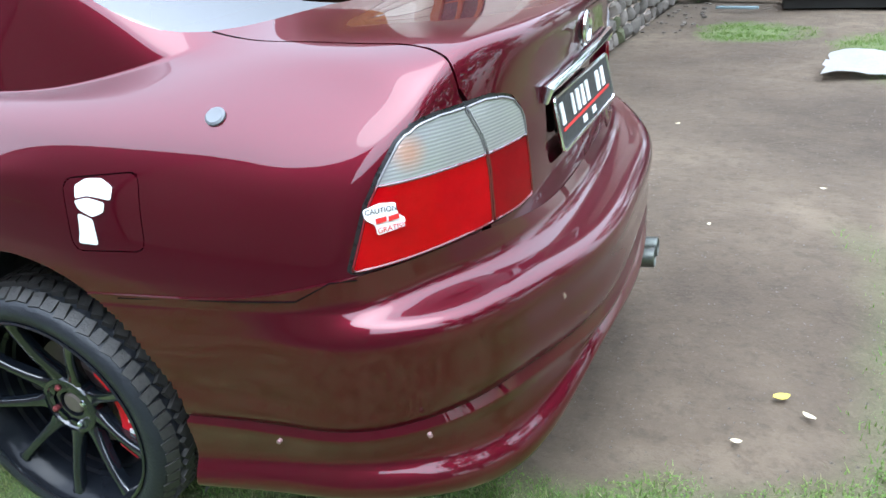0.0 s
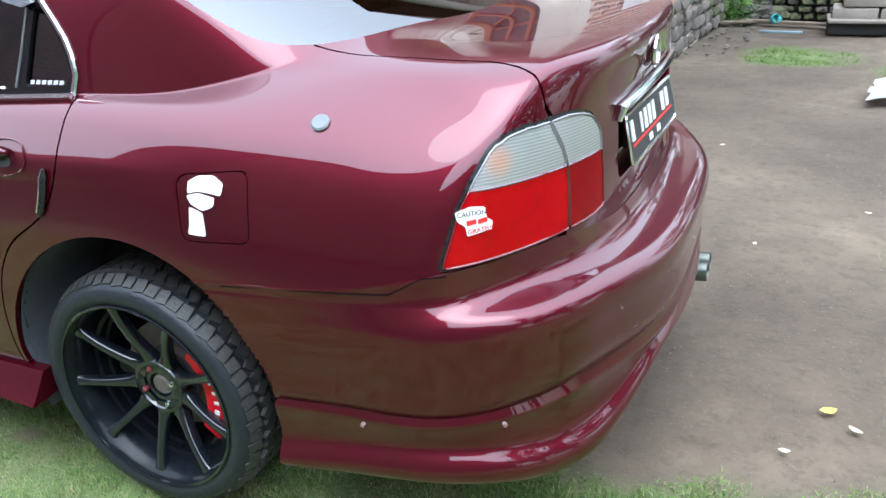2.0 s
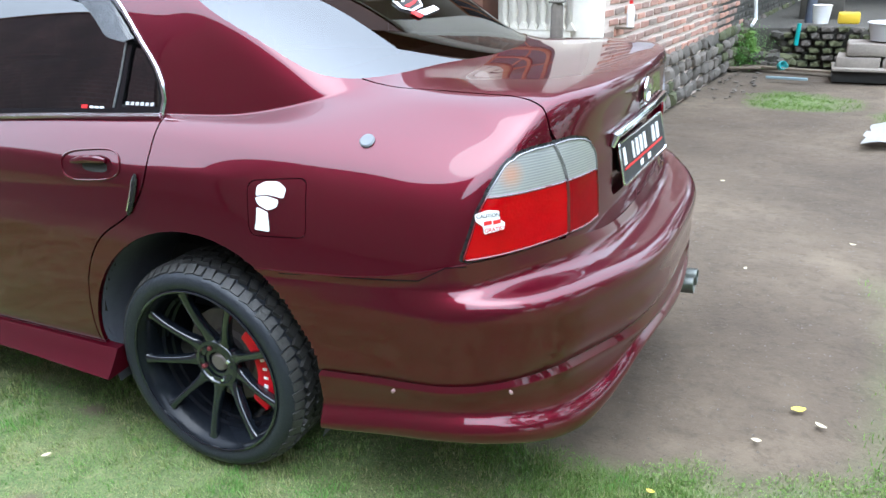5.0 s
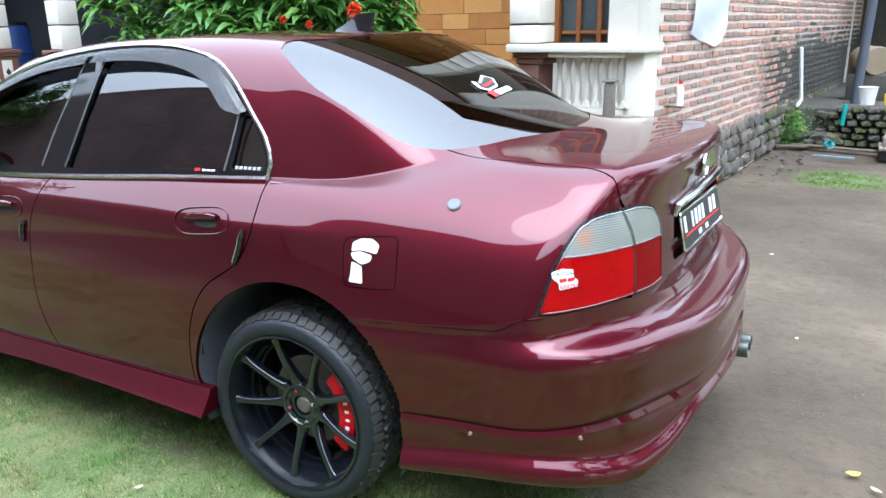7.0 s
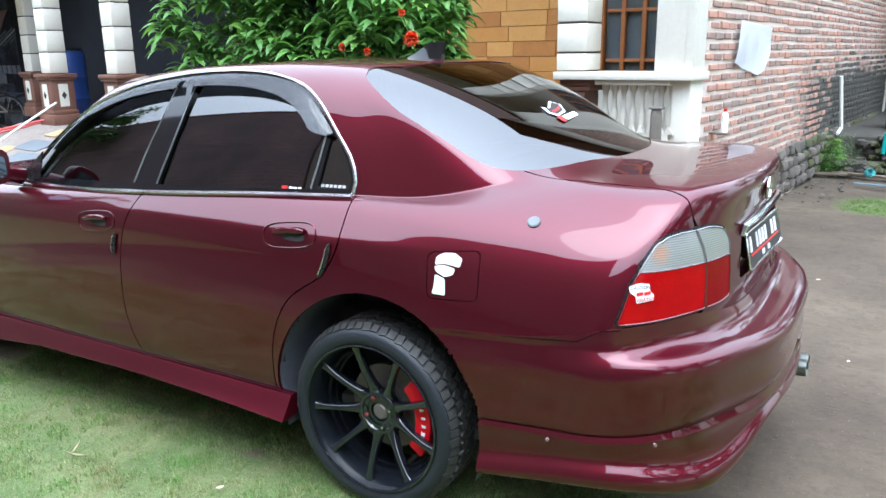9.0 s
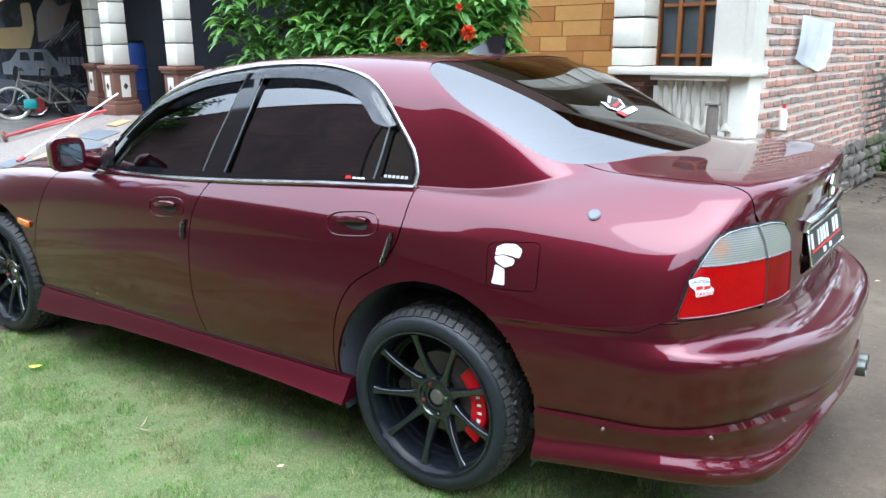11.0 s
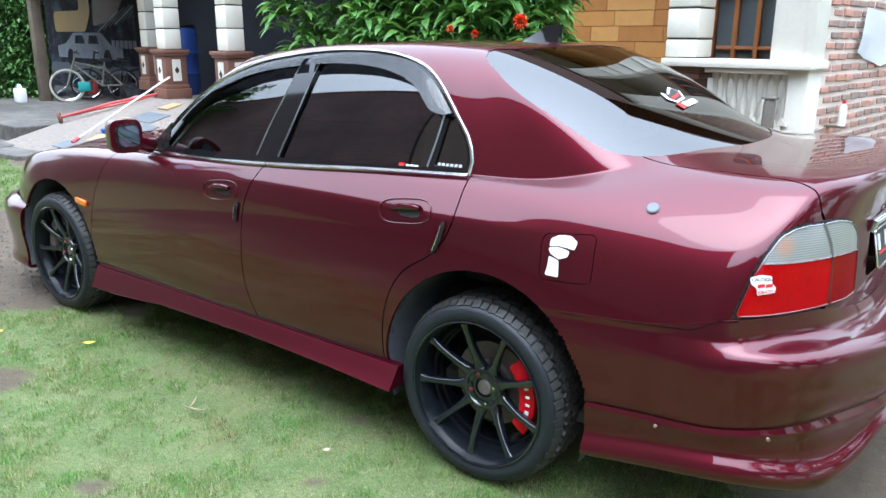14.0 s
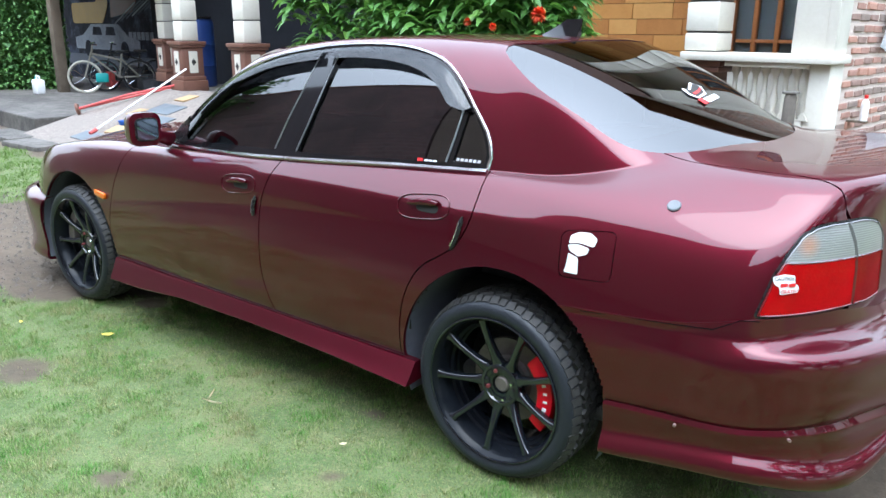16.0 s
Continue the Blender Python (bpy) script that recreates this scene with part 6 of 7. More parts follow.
def grooved_column(u, v, z0, half, name, label, zs):
    c = thing(name, label, "column", hp(u, v, z0))
    zz = [z0] + [z for z in zs if z > z0 + 0.05] + [3.55]
    part("core", hbox(u - half + 0.012, u + half - 0.012, v - half + 0.012, v + half - 0.012, z0, 3.55), GROOVE, c, "dark joints", smooth=False)
    for a, b in zip(zz, zz[1:]):
        part("block", hbox(u - half, u + half, v - half, v + half, a + 0.007, b - 0.007, 0.012), PLASTER, c)
    return c


grooved_column(-0.91, 0.1, 1.293, 0.125, "column", "cream column of blocks with dark horizontal joints", [1.43 + 0.215 * k for k in range(7)])
ped = thing("pedestal", "brown moulded stone base under the porch rail", "pedestal", hp(-0.88, 0.1, 0.55))
for u0, u1, d, z0, z1 in ((-1.0, -0.74, 0.03, 1.19, 1.232), (-0.985, -0.755, 0.015, 1.15, 1.188), (-0.97, -0.80, 0.0, 0.75, 1.148), (-0.99, -0.80, 0.02, 0.55, 0.748)):
    part("moulding", hbox(u0, u1, -d, 0.24, z0, z1, 0.008), BROWNM, ped)

# window in the porch back wall
win = tagged(thing("window_1", "wooden window with dark panes in the porch wall", "window", hp(-0.75, 1.15, 0.95)), kind="structure")
U0, U1, Z0, Z1 = -1.35, -0.42, 1.19, 2.42
for u0, u1, z0, z1 in ((U0, U0 + 0.15, Z0, Z1), (U1 - 0.05, U1, Z0, Z1), (U0 + 0.15, U1 - 0.05, Z0, Z0 + 0.07), (U0 + 0.15, U1 - 0.05, Z1 - 0.07, Z1)):
    part("window_frame", hbox(u0, u1, 1.12, 1.197, z0, z1, 0.006), WOOD, win)
cols = [U0 + 0.15, U0 + 0.323, U0 + 0.513, U0 + 0.703, U1 - 0.05]
rows_ = [Z0 + 0.07, 1.36, 1.78, Z1 - 0.07]
for u in cols[1:-1]:
    part("mullion", hbox(u - 0.018, u + 0.018, 1.135, 1.185, rows_[0], rows_[-1], 0.004), WOOD, win)
for z in rows_[1:-1]:
    for a, b in zip(cols, cols[1:]):
        part("glazing_bar", hbox(a + 0.018, b - 0.018, 1.14, 1.18, z - 0.014, z + 0.014, 0.003), WOOD, win)
DIM = varied("dim_room_grey", (0.22, 0.235, 0.255), (0.34, 0.355, 0.375), 2, 0.9, 0.1)
for a, b in zip(cols, cols[1:]):
    for c, d in zip(rows_, rows_[1:]):
        part("pane", hbox(a, b, 1.158, 1.163, c, d), PANE, win, "dark glass pane", smooth=False)
# Sheet close behind the glass; the room's dimness is put into its colour.
part("room_behind", hbox(U0, U1, 1.186, 1.194, Z0, Z1), DIM, win, "grey sheet coloured like the dim room behind the panes", smooth=False)

# amber stone cladding on the porch wall
clad = tagged(part("wall_cladding", hbox(-4.2, -1.36, 1.17, 1.197, 0.55, 3.55), GROOVE, smooth=False), "porch wall faced with amber sandstone blocks", "wall", kind="structure")
rng = random.Random(5)
for r in range(21):
    z, u = 0.56 + 0.14 * r, -4.2 + rng.uniform(0, 0.2)
    while u < -1.38:
        w = rng.uniform(0.26, 0.52)
        e = min(u + w, -1.365)
        if e - u > 0.05:
            part("stone_block", hbox(u + 0.002, e - 0.002, 1.152 - rng.uniform(0, 0.008), 1.172, z + 0.002, z + 0.138, 0.004), rng.choice(SANDS), clad, smooth=False)
        u = e + 0.0005

# brick side wall: courses above a rubble footing
rng = random.Random(9)
brick_meshes = []
for k in range(10):
    bm = box((0.012 + 0.016, 0.176 + rng.uniform(-0.012, 0.010), 0.046 + rng.uniform(-0.006, 0.006)), None, 0.006, 1)
    for w in bm.verts:
        w.co += Vector((rng.uniform(-1, 1), rng.uniform(-1, 1), rng.uniform(-1, 1))) * 0.0028
    me = bpy.data.meshes.new("brick")
    bm.to_mesh(me)
    bm.free()
    me.materials.append(BRICKS[(0, 0, 1, 2, 3, 1, 0, 2, 1, 3)[k]].m)
    brick_meshes.append(me)
dark_brick_meshes = [m.copy() for m in brick_meshes[:3]]
for m in dark_brick_meshes:
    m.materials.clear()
    m.materials.append(NEARBLACK.m)
BRICKS.append(NEARBLACK)
bv, bf, bmat = [], [], []
near_bricks = 0
for r in range(38):
    z = 0.50 + 0.074 * r
    for k in range(62):
        v = 0.36 + 0.203 * k + (0.10 if r % 2 else 0) + rng.uniform(-0.006, 0.006)
        if v > 12.9:
            continue
        me = rng.choice(brick_meshes)
        # Darker bricks are picked more often low down and further along.
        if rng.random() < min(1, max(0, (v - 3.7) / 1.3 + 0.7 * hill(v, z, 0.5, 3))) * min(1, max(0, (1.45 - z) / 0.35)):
            me = rng.choice(dark_brick_meshes)
        m = hm(-0.0155 + rng.uniform(-0.003, 0.003), v, z + rng.uniform(-0.004, 0.004)) @ pose(0, 0, 0, rng.uniform(-1, 1), 0, rng.uniform(-0.8, 0.8))
        if v < 4.1 and 0.80 < z < 2.05 and near_bricks < 300:
            ob = link_mesh("brick", me, wall_east)
            ob.matrix_world = m
            near_bricks += 1
        else:
            base = len(bv)
            bv += [m @ w.co for w in me.vertices]
            bf += [[i + base for i in p.vertices] for p in me.polygons]
            bmat += [BRICKS.index(next(b for b in BRICKS if b.m is me.materials[0]))] * len(me.polygons)
rest = mesh_of("bricks", bv, bf)
for b in BRICKS:
    rest.materials.append(b.m)
rest.polygons.foreach_set("material_index", bmat)
ob = tagged(link_mesh("bricks", rest, wall_east), kind="stuff")


def rubble(name, m, size, material, parent=None, seed=0, sub=2):
    """One rough stone of the given size."""
    bm = bmesh.new()
    bmesh.ops.create_icosphere(bm, subdivisions=sub, radius=0.5)
    for w in bm.verts:
        c = w.co.copy()
        w.co = Vector([math.copysign(abs(t) ** 0.62 * 0.66, t) for t in c])
        w.co *= 1 + 0.22 * noise.noise(c * 3.0 + Vector((seed * 7.3, seed, 0))) + 0.1 * noise.noise(c * 7 + Vector((seed, 0, 3)))
    bmesh.ops.transform(bm, matrix=m @ Matrix.Diagonal((*size, 1)), verts=bm.verts)
    return part(name, bm, material, parent, angle=30)


footing = thing("wall_footing", "rough field stone footing under the brick wall", "wall", hp(0, 3, 0), kind="structure")
for r in range(4):
    v = 0.3 + 0.1 * (r % 2)
    while v < 8.6:
        w = rng.uniform(0.16, 0.32)
        rubble("stone", hm(-0.04 + rng.uniform(-0.015, 0.015), v + w / 2, 0.06 + 0.125 * r) @ pose(0, 0, 0, rng.uniform(-9, 9), rng.uniform(-9, 9), 0), (0.18, w * 1.02, 0.145), STONES[2] if rng.random() < (0.6 if v > 3.5 else 0.05) else rng.choice(STONES[:2]), footing, r * 50 + v, 2 if v < 5 else 1)
        v += w
# sheet of white plastic sacking nailed to the bricks
bm = bmesh.new()
rows = []
for j in range(9):
    t = j / 8
    row = []
    for i in range(11):
        s = i / 10
        v0, v1 = 0.98 - 0.11 * t, 1.91 - 0.08 * t
        low = 1.34 - 0.16 * s if s < 0.75 else 1.22 + 0.72 * (s - 0.75)
        z = (1.66 - 0.04 * s) * (1 - t) + low * t
        row.append(bm.verts.new(hp(0.022 + 0.018 * math.sin(5 * s + 3 * t) * t + 0.006 * math.sin(17 * s), v0 + (v1 - v0) * s, z)))
    rows.append(row)
for a, b in zip(rows, rows[1:]):
    for i in range(10):
        bm.faces.new((a[i], a[i + 1], b[i + 1], b[i]))
bmesh.ops.solidify(bm, geom=bm.faces[:], thickness=0.003)
SACK = varied("white_woven_sacking", (0.80, 0.82, 0.85), (0.90, 0.91, 0.93), 5, 0.6, 0.3, 200)
tagged(part("plastic_sheet", bm, SACK, angle=60), "crumpled white plastic sheet fixed to the brick wall", "sheet")
# white strip leaning at the far end of the wall
lw = thing("metal_strip", "white L-shaped strip leaning on the mossy wall", "strip", hp(0.1, 5.1, 0.4))
part("upright", tube([hp(0.06, 5.0, 1.12), hp(0.10, 5.12, 0.5)], 0.022, 6), WHITE, lw)
part("foot", tube([hp(0.10, 5.12, 0.5), hp(0.14, 4.7, 0.47)], 0.02, 6), WHITE, lw)
# grey standpipe and bottle beside the balustrade
post = thing("standpipe", "grey cement-wrapped standpipe beside the balustrade", "pipe", hp(-0.21, -0.2, 0))
part("shaft", lathe([(0.05, 0.0), (0.05, 0.7), (0.042, 0.86), (0.04, 1.02), (0.03, 1.05), (0, 1.05)], hm(-0.17, -0.16), 10), STONES[0], post, angle=20)
part("cap", hbox(-0.215, -0.125, -0.20, -0.12, 1.045, 1.06, 0.005), CONCRETE, post)
bot = thing("bottle", "white plastic bottle with a red cap on the ledge", "bottle", hp(0.09, 0.52, 0.86))
part("body", lathe([(0, 0.84), (0.026, 0.84), (0.027, 0.95), (0.022, 0.975), (0.011, 0.99), (0.011, 1.0), (0, 1.0)], hm(0.09, 0.52), 16), WHITE, bot)
part("cap", lathe([(0, 0.995), (0.0135, 0.995), (0.0135, 1.016), (0, 1.02)], hm(0.09, 0.52), 12), REDV, bot)
part("bracket", hbox(-0.02, 0.12, 0.49, 0.55, 0.825, 0.838, 0.003), TIMBER, bot)

# ---------------------------------------------------------------- porch entrance, ramp and things on it
for u, v, zz in ((-8.72, 0.0, 1.24), (-7.08, 0.0, 1.24), (-10.8, 0.75, 1.24)):
    grooved_column(u, v, zz, 0.124, "column", "cream entrance column of blocks with dark joints", [1.24 + 0.28 * k for k in range(1, 8)])
    p = thing("pedestal", "brown pedestal with cream diamond tiles under a column", "pedestal", hp(u, v, 0.55), "brown column pedestals")
    for h, z0, z1 in ((0.202, 1.19, 1.238), (0.186, 1.155, 1.188), (0.160, 0.76, 1.153), (0.176, 0.70, 0.758), (0.194, 0.55, 0.698)):
        part("moulding", hbox(u - h, u + h, v - h, v + h, z0, z1, 0.008), BROWNM, p)
    for du, dv, tw in ((0, -0.163, 0), (0.163, 0, 90)):
        m = hm(u + du, v + dv, 0.955, tw) @ Matrix(((1, 0, 0, 0), (0, 0, -1, 0), (0, 1, 0, 0), (0, 0, 0, 1)))
        t = part("tile", prism(rounded([(-0.064, -0.15), (0.064, -0.15), (0.064, 0.15), (-0.064, 0.15)], 0.01), 0.008, m), PLASTER, p, "cream tile with a dark diamond")
        part("diamond", prism([(-0.035, 0), (0, -0.05), (0.035, 0), (0, 0.05)], 0.006, m @ pose(0, 0, 0.008)), GROOVE, t, smooth=False)


APRON = Mat("stained_concrete_apron", (0.08, 0.07, 0.06), 0.9)
_a1, _a2, _a3 = APRON.noise(0.8, 6, 0.7), APRON.noise(5, 6, 0.7), APRON.noise(45, 4, 0.7)
_ac = APRON.mix(APRON.ramp(_a1, ((0.38, (0, 0, 0)), (0.62, (1, 1, 1)))), (0.062, 0.055, 0.050), (0.165, 0.15, 0.135))
_ac = APRON.mix(APRON.ramp(_a2, ((0.45, (0, 0, 0)), (0.62, (0.7, 0.7, 0.7)))), _ac, (0.045, 0.042, 0.036))
APRON.colour(APRON.mix(APRON.ramp(_a3, ((0.5, (0, 0, 0)), (0.7, (0.5, 0.5, 0.5)))), _ac, (0.20, 0.185, 0.165)))
APRON.bump(_a3, 0.5, 0.006)
ramp = tagged(part("ramp", prism([(0, -0.05), (0, 0.0), (2.0, 0.56), (2.25, 0.56), (2.25, -0.05)], 2.6, hm(-9.5, -2.2, 0) @ Matrix(((0, 0, 1, 0), (1, 0, 0, 0), (0, 1, 0, 0), (0, 0, 0, 1)))), PEBBLE, smooth=False), "washed gravel concrete ramp up to the porch", "ramp", kind="structure")
tagged(part("pavement", hbox(-18.5, -9.52, -1.9, 4.5, -0.05, 0.22, 0.02), APRON, smooth=False), "worn concrete apron beside the ramp", "pavement", kind="structure")
for u, v, w, d, t in ((-8.5, -2.25, 0.9, 0.4, 8), (-7.4, -2.3, 0.5, 0.35, -14), (-9.6, -2.2, 1.1, 0.45, 3)):
    tagged(part("stone_slab", box((w, d, 0.10), hm(u, v, -0.012, t), 0.02), APRON), "broken concrete slab lying at the foot of the ramp", "slab", "broken slabs by the ramp")
AMBERTILE = varied("ochre_tile", (0.34, 0.22, 0.10), (0.44, 0.30, 0.16), 6, 0.7, 0.2)
SLATE = varied("blue_grey_tile", (0.085, 0.10, 0.115), (0.15, 0.165, 0.18), 5, 0.6, 0.2)
for u, v, w, d in ((-7.86, -0.80, 0.62, 0.30), (-7.50, -1.14, 0.60, 0.30), (-7.95, -1.78, 0.66, 0.24), (-7.2, -1.5, 0.5, 0.3)):
    z = (v + 2.2) / 2.0 * 0.56
    tagged(part("floor_tile", box((w, d, 0.012), hm(u, v, z + 0.006) @ pose(0, 0, 0, 15.6, 0, 0), 0.003), SLATE), "flat blue-grey tile laid on the gravel ramp", "tile", "loose tiles on the ramp")
for k, (u, v, s) in enumerate(((-8.02, -0.42, 0.26), (-8.22, -1.0, 0.26), (-7.72, -1.5, 0.26))):
    z = (v + 2.2) / 2.0 * 0.56
    tagged(part("floor_tile", box((s, s * 0.9, 0.02), hm(u, v, z + 0.008, 12 * k) @ pose(0, 0, 0, 13.2, 0, 0), 0.003), AMBERTILE), "loose ochre tile lying on the ramp", "tile", "loose tiles on the ramp")


def ramp_z(v):
    return min(1, max(0, (v + 2.2) / 2.0)) * 0.56


red = thing("metal_pole", "red painted pole with a round end lying on the ramp", "pole", hp(-9.5, -0.8, 0.3))
RED_PAINT = varied("faded_red_paint", (0.42, 0.04, 0.04), (0.55, 0.10, 0.09), 8, 0.6, 0.1)
a, b = hp(-9.42, -1.35, ramp_z(-1.35) + 0.08), hp(-8.78, -0.1, 0.64)
part("shaft", tube([a, (a + b) / 2 + Vector((0, 0, 0.03)), b], 0.018, 8), RED_PAINT, red)
part("shaft", tube([a, b + Vector((-0.1, 0.25, 0))], 0.016, 8), RED_PAINT, red)
part("end_disc", lathe([(0, -0.02), (0.075, -0.02), (0.085, 0), (0.075, 0.02), (0, 0.02)], Matrix.Translation(a) @ (b - a).to_track_quat("Z", "Y").to_matrix().to_4x4(), 16), BROWNM, red, "brown round end")
wp = thing("metal_pole", "white pole with a red foot leaning on a pedestal", "pole", hp(-9.2, -1.2, 0.1))
a, b = hp(-8.0, -1.72, ramp_z(-1.72) + 0.03), hp(-8.40, -0.20, 0.87)
part("shaft", tube([a, b], 0.014, 8), WHITE, wp)
part("foot", tube([a - (b - a) * 0.02, a + (b - a) * 0.04], 0.026, 8), RED_PAINT, wp, "red foot")
tub = thing("basin", "small blue plastic scoop on the ramp", "basin", hp(-7.9, -1.35, ramp_z(-1.35)))
BLUE = Mat("blue_plastic", (0.02, 0.12, 0.5), 0.4)
part("bowl", lathe([(0, 0.01), (0.05, 0.01), (0.07, 0.05), (0.075, 0.05), (0.055, 0.0), (0, 0.0)], hm(-7.9, -1.35, ramp_z(-1.35)), 16), BLUE, tub)

drum = thing("barrel", "tall blue plastic drum standing on the porch", "barrel", hp(-9.4, 0.5, 0.55))
DRUMM = varied("blue_drum_plastic", (0.012, 0.035, 0.16), (0.03, 0.07, 0.25), 4, 0.45, 0.1)
part("body", lathe([(0, 0.55), (0.26, 0.55), (0.28, 0.58), (0.28, 0.85), (0.29, 0.87), (0.28, 0.89), (0.28, 1.15), (0.29, 1.17), (0.28, 1.19), (0.28, 1.5), (0.25, 1.55), (0, 1.56)], hm(-9.4, 0.5), 28), DRUMM, drum)
part("lid", lathe([(0, 1.55), (0.262, 1.55), (0.262, 1.585), (0, 1.59)], hm(-9.4, 0.5), 28), TRIM, drum, "black lid")
# Near-black sheet put in for the shade inside porch and doorway.
SHADE = varied("near_black_shade_sheet", (0.012, 0.013, 0.017), (0.026, 0.027, 0.033), 1.5, 0.85, 0.1)
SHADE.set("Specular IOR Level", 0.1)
tagged(part("wall_inner", hbox(-12.2, -4.25, 1.15, 1.196, 0.2, 3.5), SHADE, smooth=False), "near-black sheet standing for the shade inside the porch and doorway", "wall", kind="structure")

# printed banner, tarpaulin and post at the open shed
BANNER = Mat("printed_banner", (0.1, 0.1, 0.12), 0.85, specular_ior_level=0.15)
BANNER.colour(BANNER.ramp(BANNER.noise(1.9, 8, 0.72), ((0.36, (0.005, 0.006, 0.012)), (0.5, (0.020, 0.020, 0.032)), (0.60, (0.055, 0.065, 0.10)), (0.72, (0.14, 0.15, 0.19)))))
ban = thing("banner", "dark printed banner with yellow and grey shapes hung in the shed", "banner", hp(-13.8, 1.7, 0.3))
part("sheet", hbox(-19.5, -11.8, 1.90, 1.92, 0.22, 3.0), BANNER, ban, smooth=False)
YEL = varied("yellow_print", (0.30, 0.16, 0.012), (0.44, 0.24, 0.02), 3, 0.6, 0)
PALE = varied("pale_grey_print", (0.09, 0.10, 0.14), (0.36, 0.38, 0.44), 2.5, 0.8, 0)
MAROON = varied("dull_red_print", (0.06, 0.012, 0.012), (0.13, 0.03, 0.03), 3, 0.6, 0)
HM_F = Matrix(((1, 0, 0, 0), (0, 0, -1, 0), (0, 1, 0, 0), (0, 0, 0, 1)))
part("print_shape", prism(rounded([(-1.0, 0), (0.75, 0), (1.1, 0.4), (1.05, 0.95), (0.5, 0.95), (0.52, 0.46), (-1.0, 0.46)], 0.12), 0.01, hm(-17.0, 1.895, 1.50) @ HM_F), YEL, ban, "large yellow printed shape", smooth=False)
# a pale printed vehicle shape with dark windows and wheels, streaks and lettering bars
DIMBLUE = varied("dim_blue_print", (0.015, 0.022, 0.045), (0.06, 0.075, 0.12), 2, 0.6, 0)
part("print_shape", prism(rounded([(-1.75, 0.0), (1.75, 0.0), (1.75, 0.22), (1.2, 0.30), (0.75, 0.56), (-0.75, 0.56), (-1.25, 0.32), (-1.75, 0.26)], 0.05), 0.008, hm(-16.2, 1.890, 0.92) @ HM_F), PALE, ban, "pale printed vehicle shape", smooth=False)
for u, w in ((-16.62, 0.55), (-15.88, 0.55)):
    part("print_shape", prism([(-w / 2, 0), (w / 2, 0), (w / 2 - 0.08, 0.18), (-w / 2 + 0.08, 0.18)], 0.006, hm(u, 1.881, 1.24) @ HM_F), BANNER, ban, "dark printed window shape", smooth=False)
for u in (-17.2, -15.2):
    part("print_shape", prism([(0.2 * math.cos(t), 0.2 * math.sin(t)) for t in (math.pi * k / 9 for k in range(18))], 0.006, hm(u, 1.881, 0.92) @ HM_F), BANNER, ban, "dark printed wheel shape", smooth=False)
for k in range(7):
    part("print_shape", hbox(-14.95 + 0.2 * k, -14.80 + 0.2 * k, 1.885, 1.895, 1.16, 1.32), PALE, ban, "grey lettering bar", smooth=False)
for k in range(9):
    u, z = -15.6 + 0.30 * k, 1.48 + 0.05 * k
    part("print_shape", prism([(0, 0), (1.1, 0.42), (1.1, 0.46), (0, 0.03)], 0.006, hm(u, 1.889, z) @ HM_F), DIMBLUE if k % 3 else PALE, ban, "thin diagonal printed streak", smooth=False)
part("print_shape", prism(rounded([(-0.9, 0.0), (0.2, 0.1), (0.9, 0.75), (0.3, 0.7), (-0.2, 0.95), (-0.8, 0.6)], 0.05), 0.006, hm(-14.9, 1.891, 1.62) @ HM_F), MAROON, ban, "dull red printed shape", smooth=False)
part("print_shape", hbox(-19.0, -13.0, 1.891, 1.899, 0.55, 0.80), DIMBLUE, ban, "dim blue printed band", smooth=False)
# clutter standing in the dark of the shed
CRATEM = varied("dusty_dark_crate", (0.018, 0.018, 0.022), (0.05, 0.05, 0.056), 5, 0.8, 0.2)
for u, v, w, d, h, mt, lb in ((-14.2, 1.55, 0.7, 0.4, 0.42, CRATEM, "dusty dark crate stored in the shed"), (-13.2, 1.5, 0.5, 0.4, 0.30, CRATEM, "dusty dark crate stored in the shed"), (-12.5, 1.3, 0.45, 0.4, 0.24, CRATEM, "low dusty crate beside the bicycles"), (-14.6, 1.35, 0.35, 0.3, 0.30, RED_PAINT, "dull red box stored in the shed")):
    tagged(part("crate", hbox(u - w / 2, u + w / 2, v - d / 2, v + d / 2, 0.22, 0.22 + h, 0.02), mt), lb, "crate", "crates in the shed")
tagged(part("timber_post", hbox(-13.85, -13.65, -0.09, 0.09, 0.22, 3.2, 0.015), TIMBER), "rough brown timber post of the shed", "post")
TARP = varied("orange_tan_tarpaulin", (0.42, 0.22, 0.09), (0.58, 0.36, 0.18), 2, 0.7, 0.3)
bm = bmesh.new()
rows = []
for j in range(7):
    rows.append([bm.verts.new(hp(-13.9 + 3.2 * i / 14, -0.2 + 1.6 * j / 6, 2.32 + 0.13 * j - 0.10 * math.sin(math.pi * i / 14) + 0.03 * math.sin(i * 2.1 + j))) for i in range(15)])
for p, q in zip(rows, rows[1:]):
    for i in range(14):
        bm.faces.new((p[i], p[i + 1], q[i + 1], q[i]))
bmesh.ops.solidify(bm, geom=bm.faces[:], thickness=0.006)
tagged(part("tarpaulin", bm, TARP, angle=60), "sagging orange tarpaulin slung over the shed", "tarpaulin")
tagged(part("roof_shed", hbox(-19.6, -9.85, -0.3, 2.2, 3.1, 3.16), ROOFTILE, smooth=False), "flat shed roof", "roof", kind="structure")


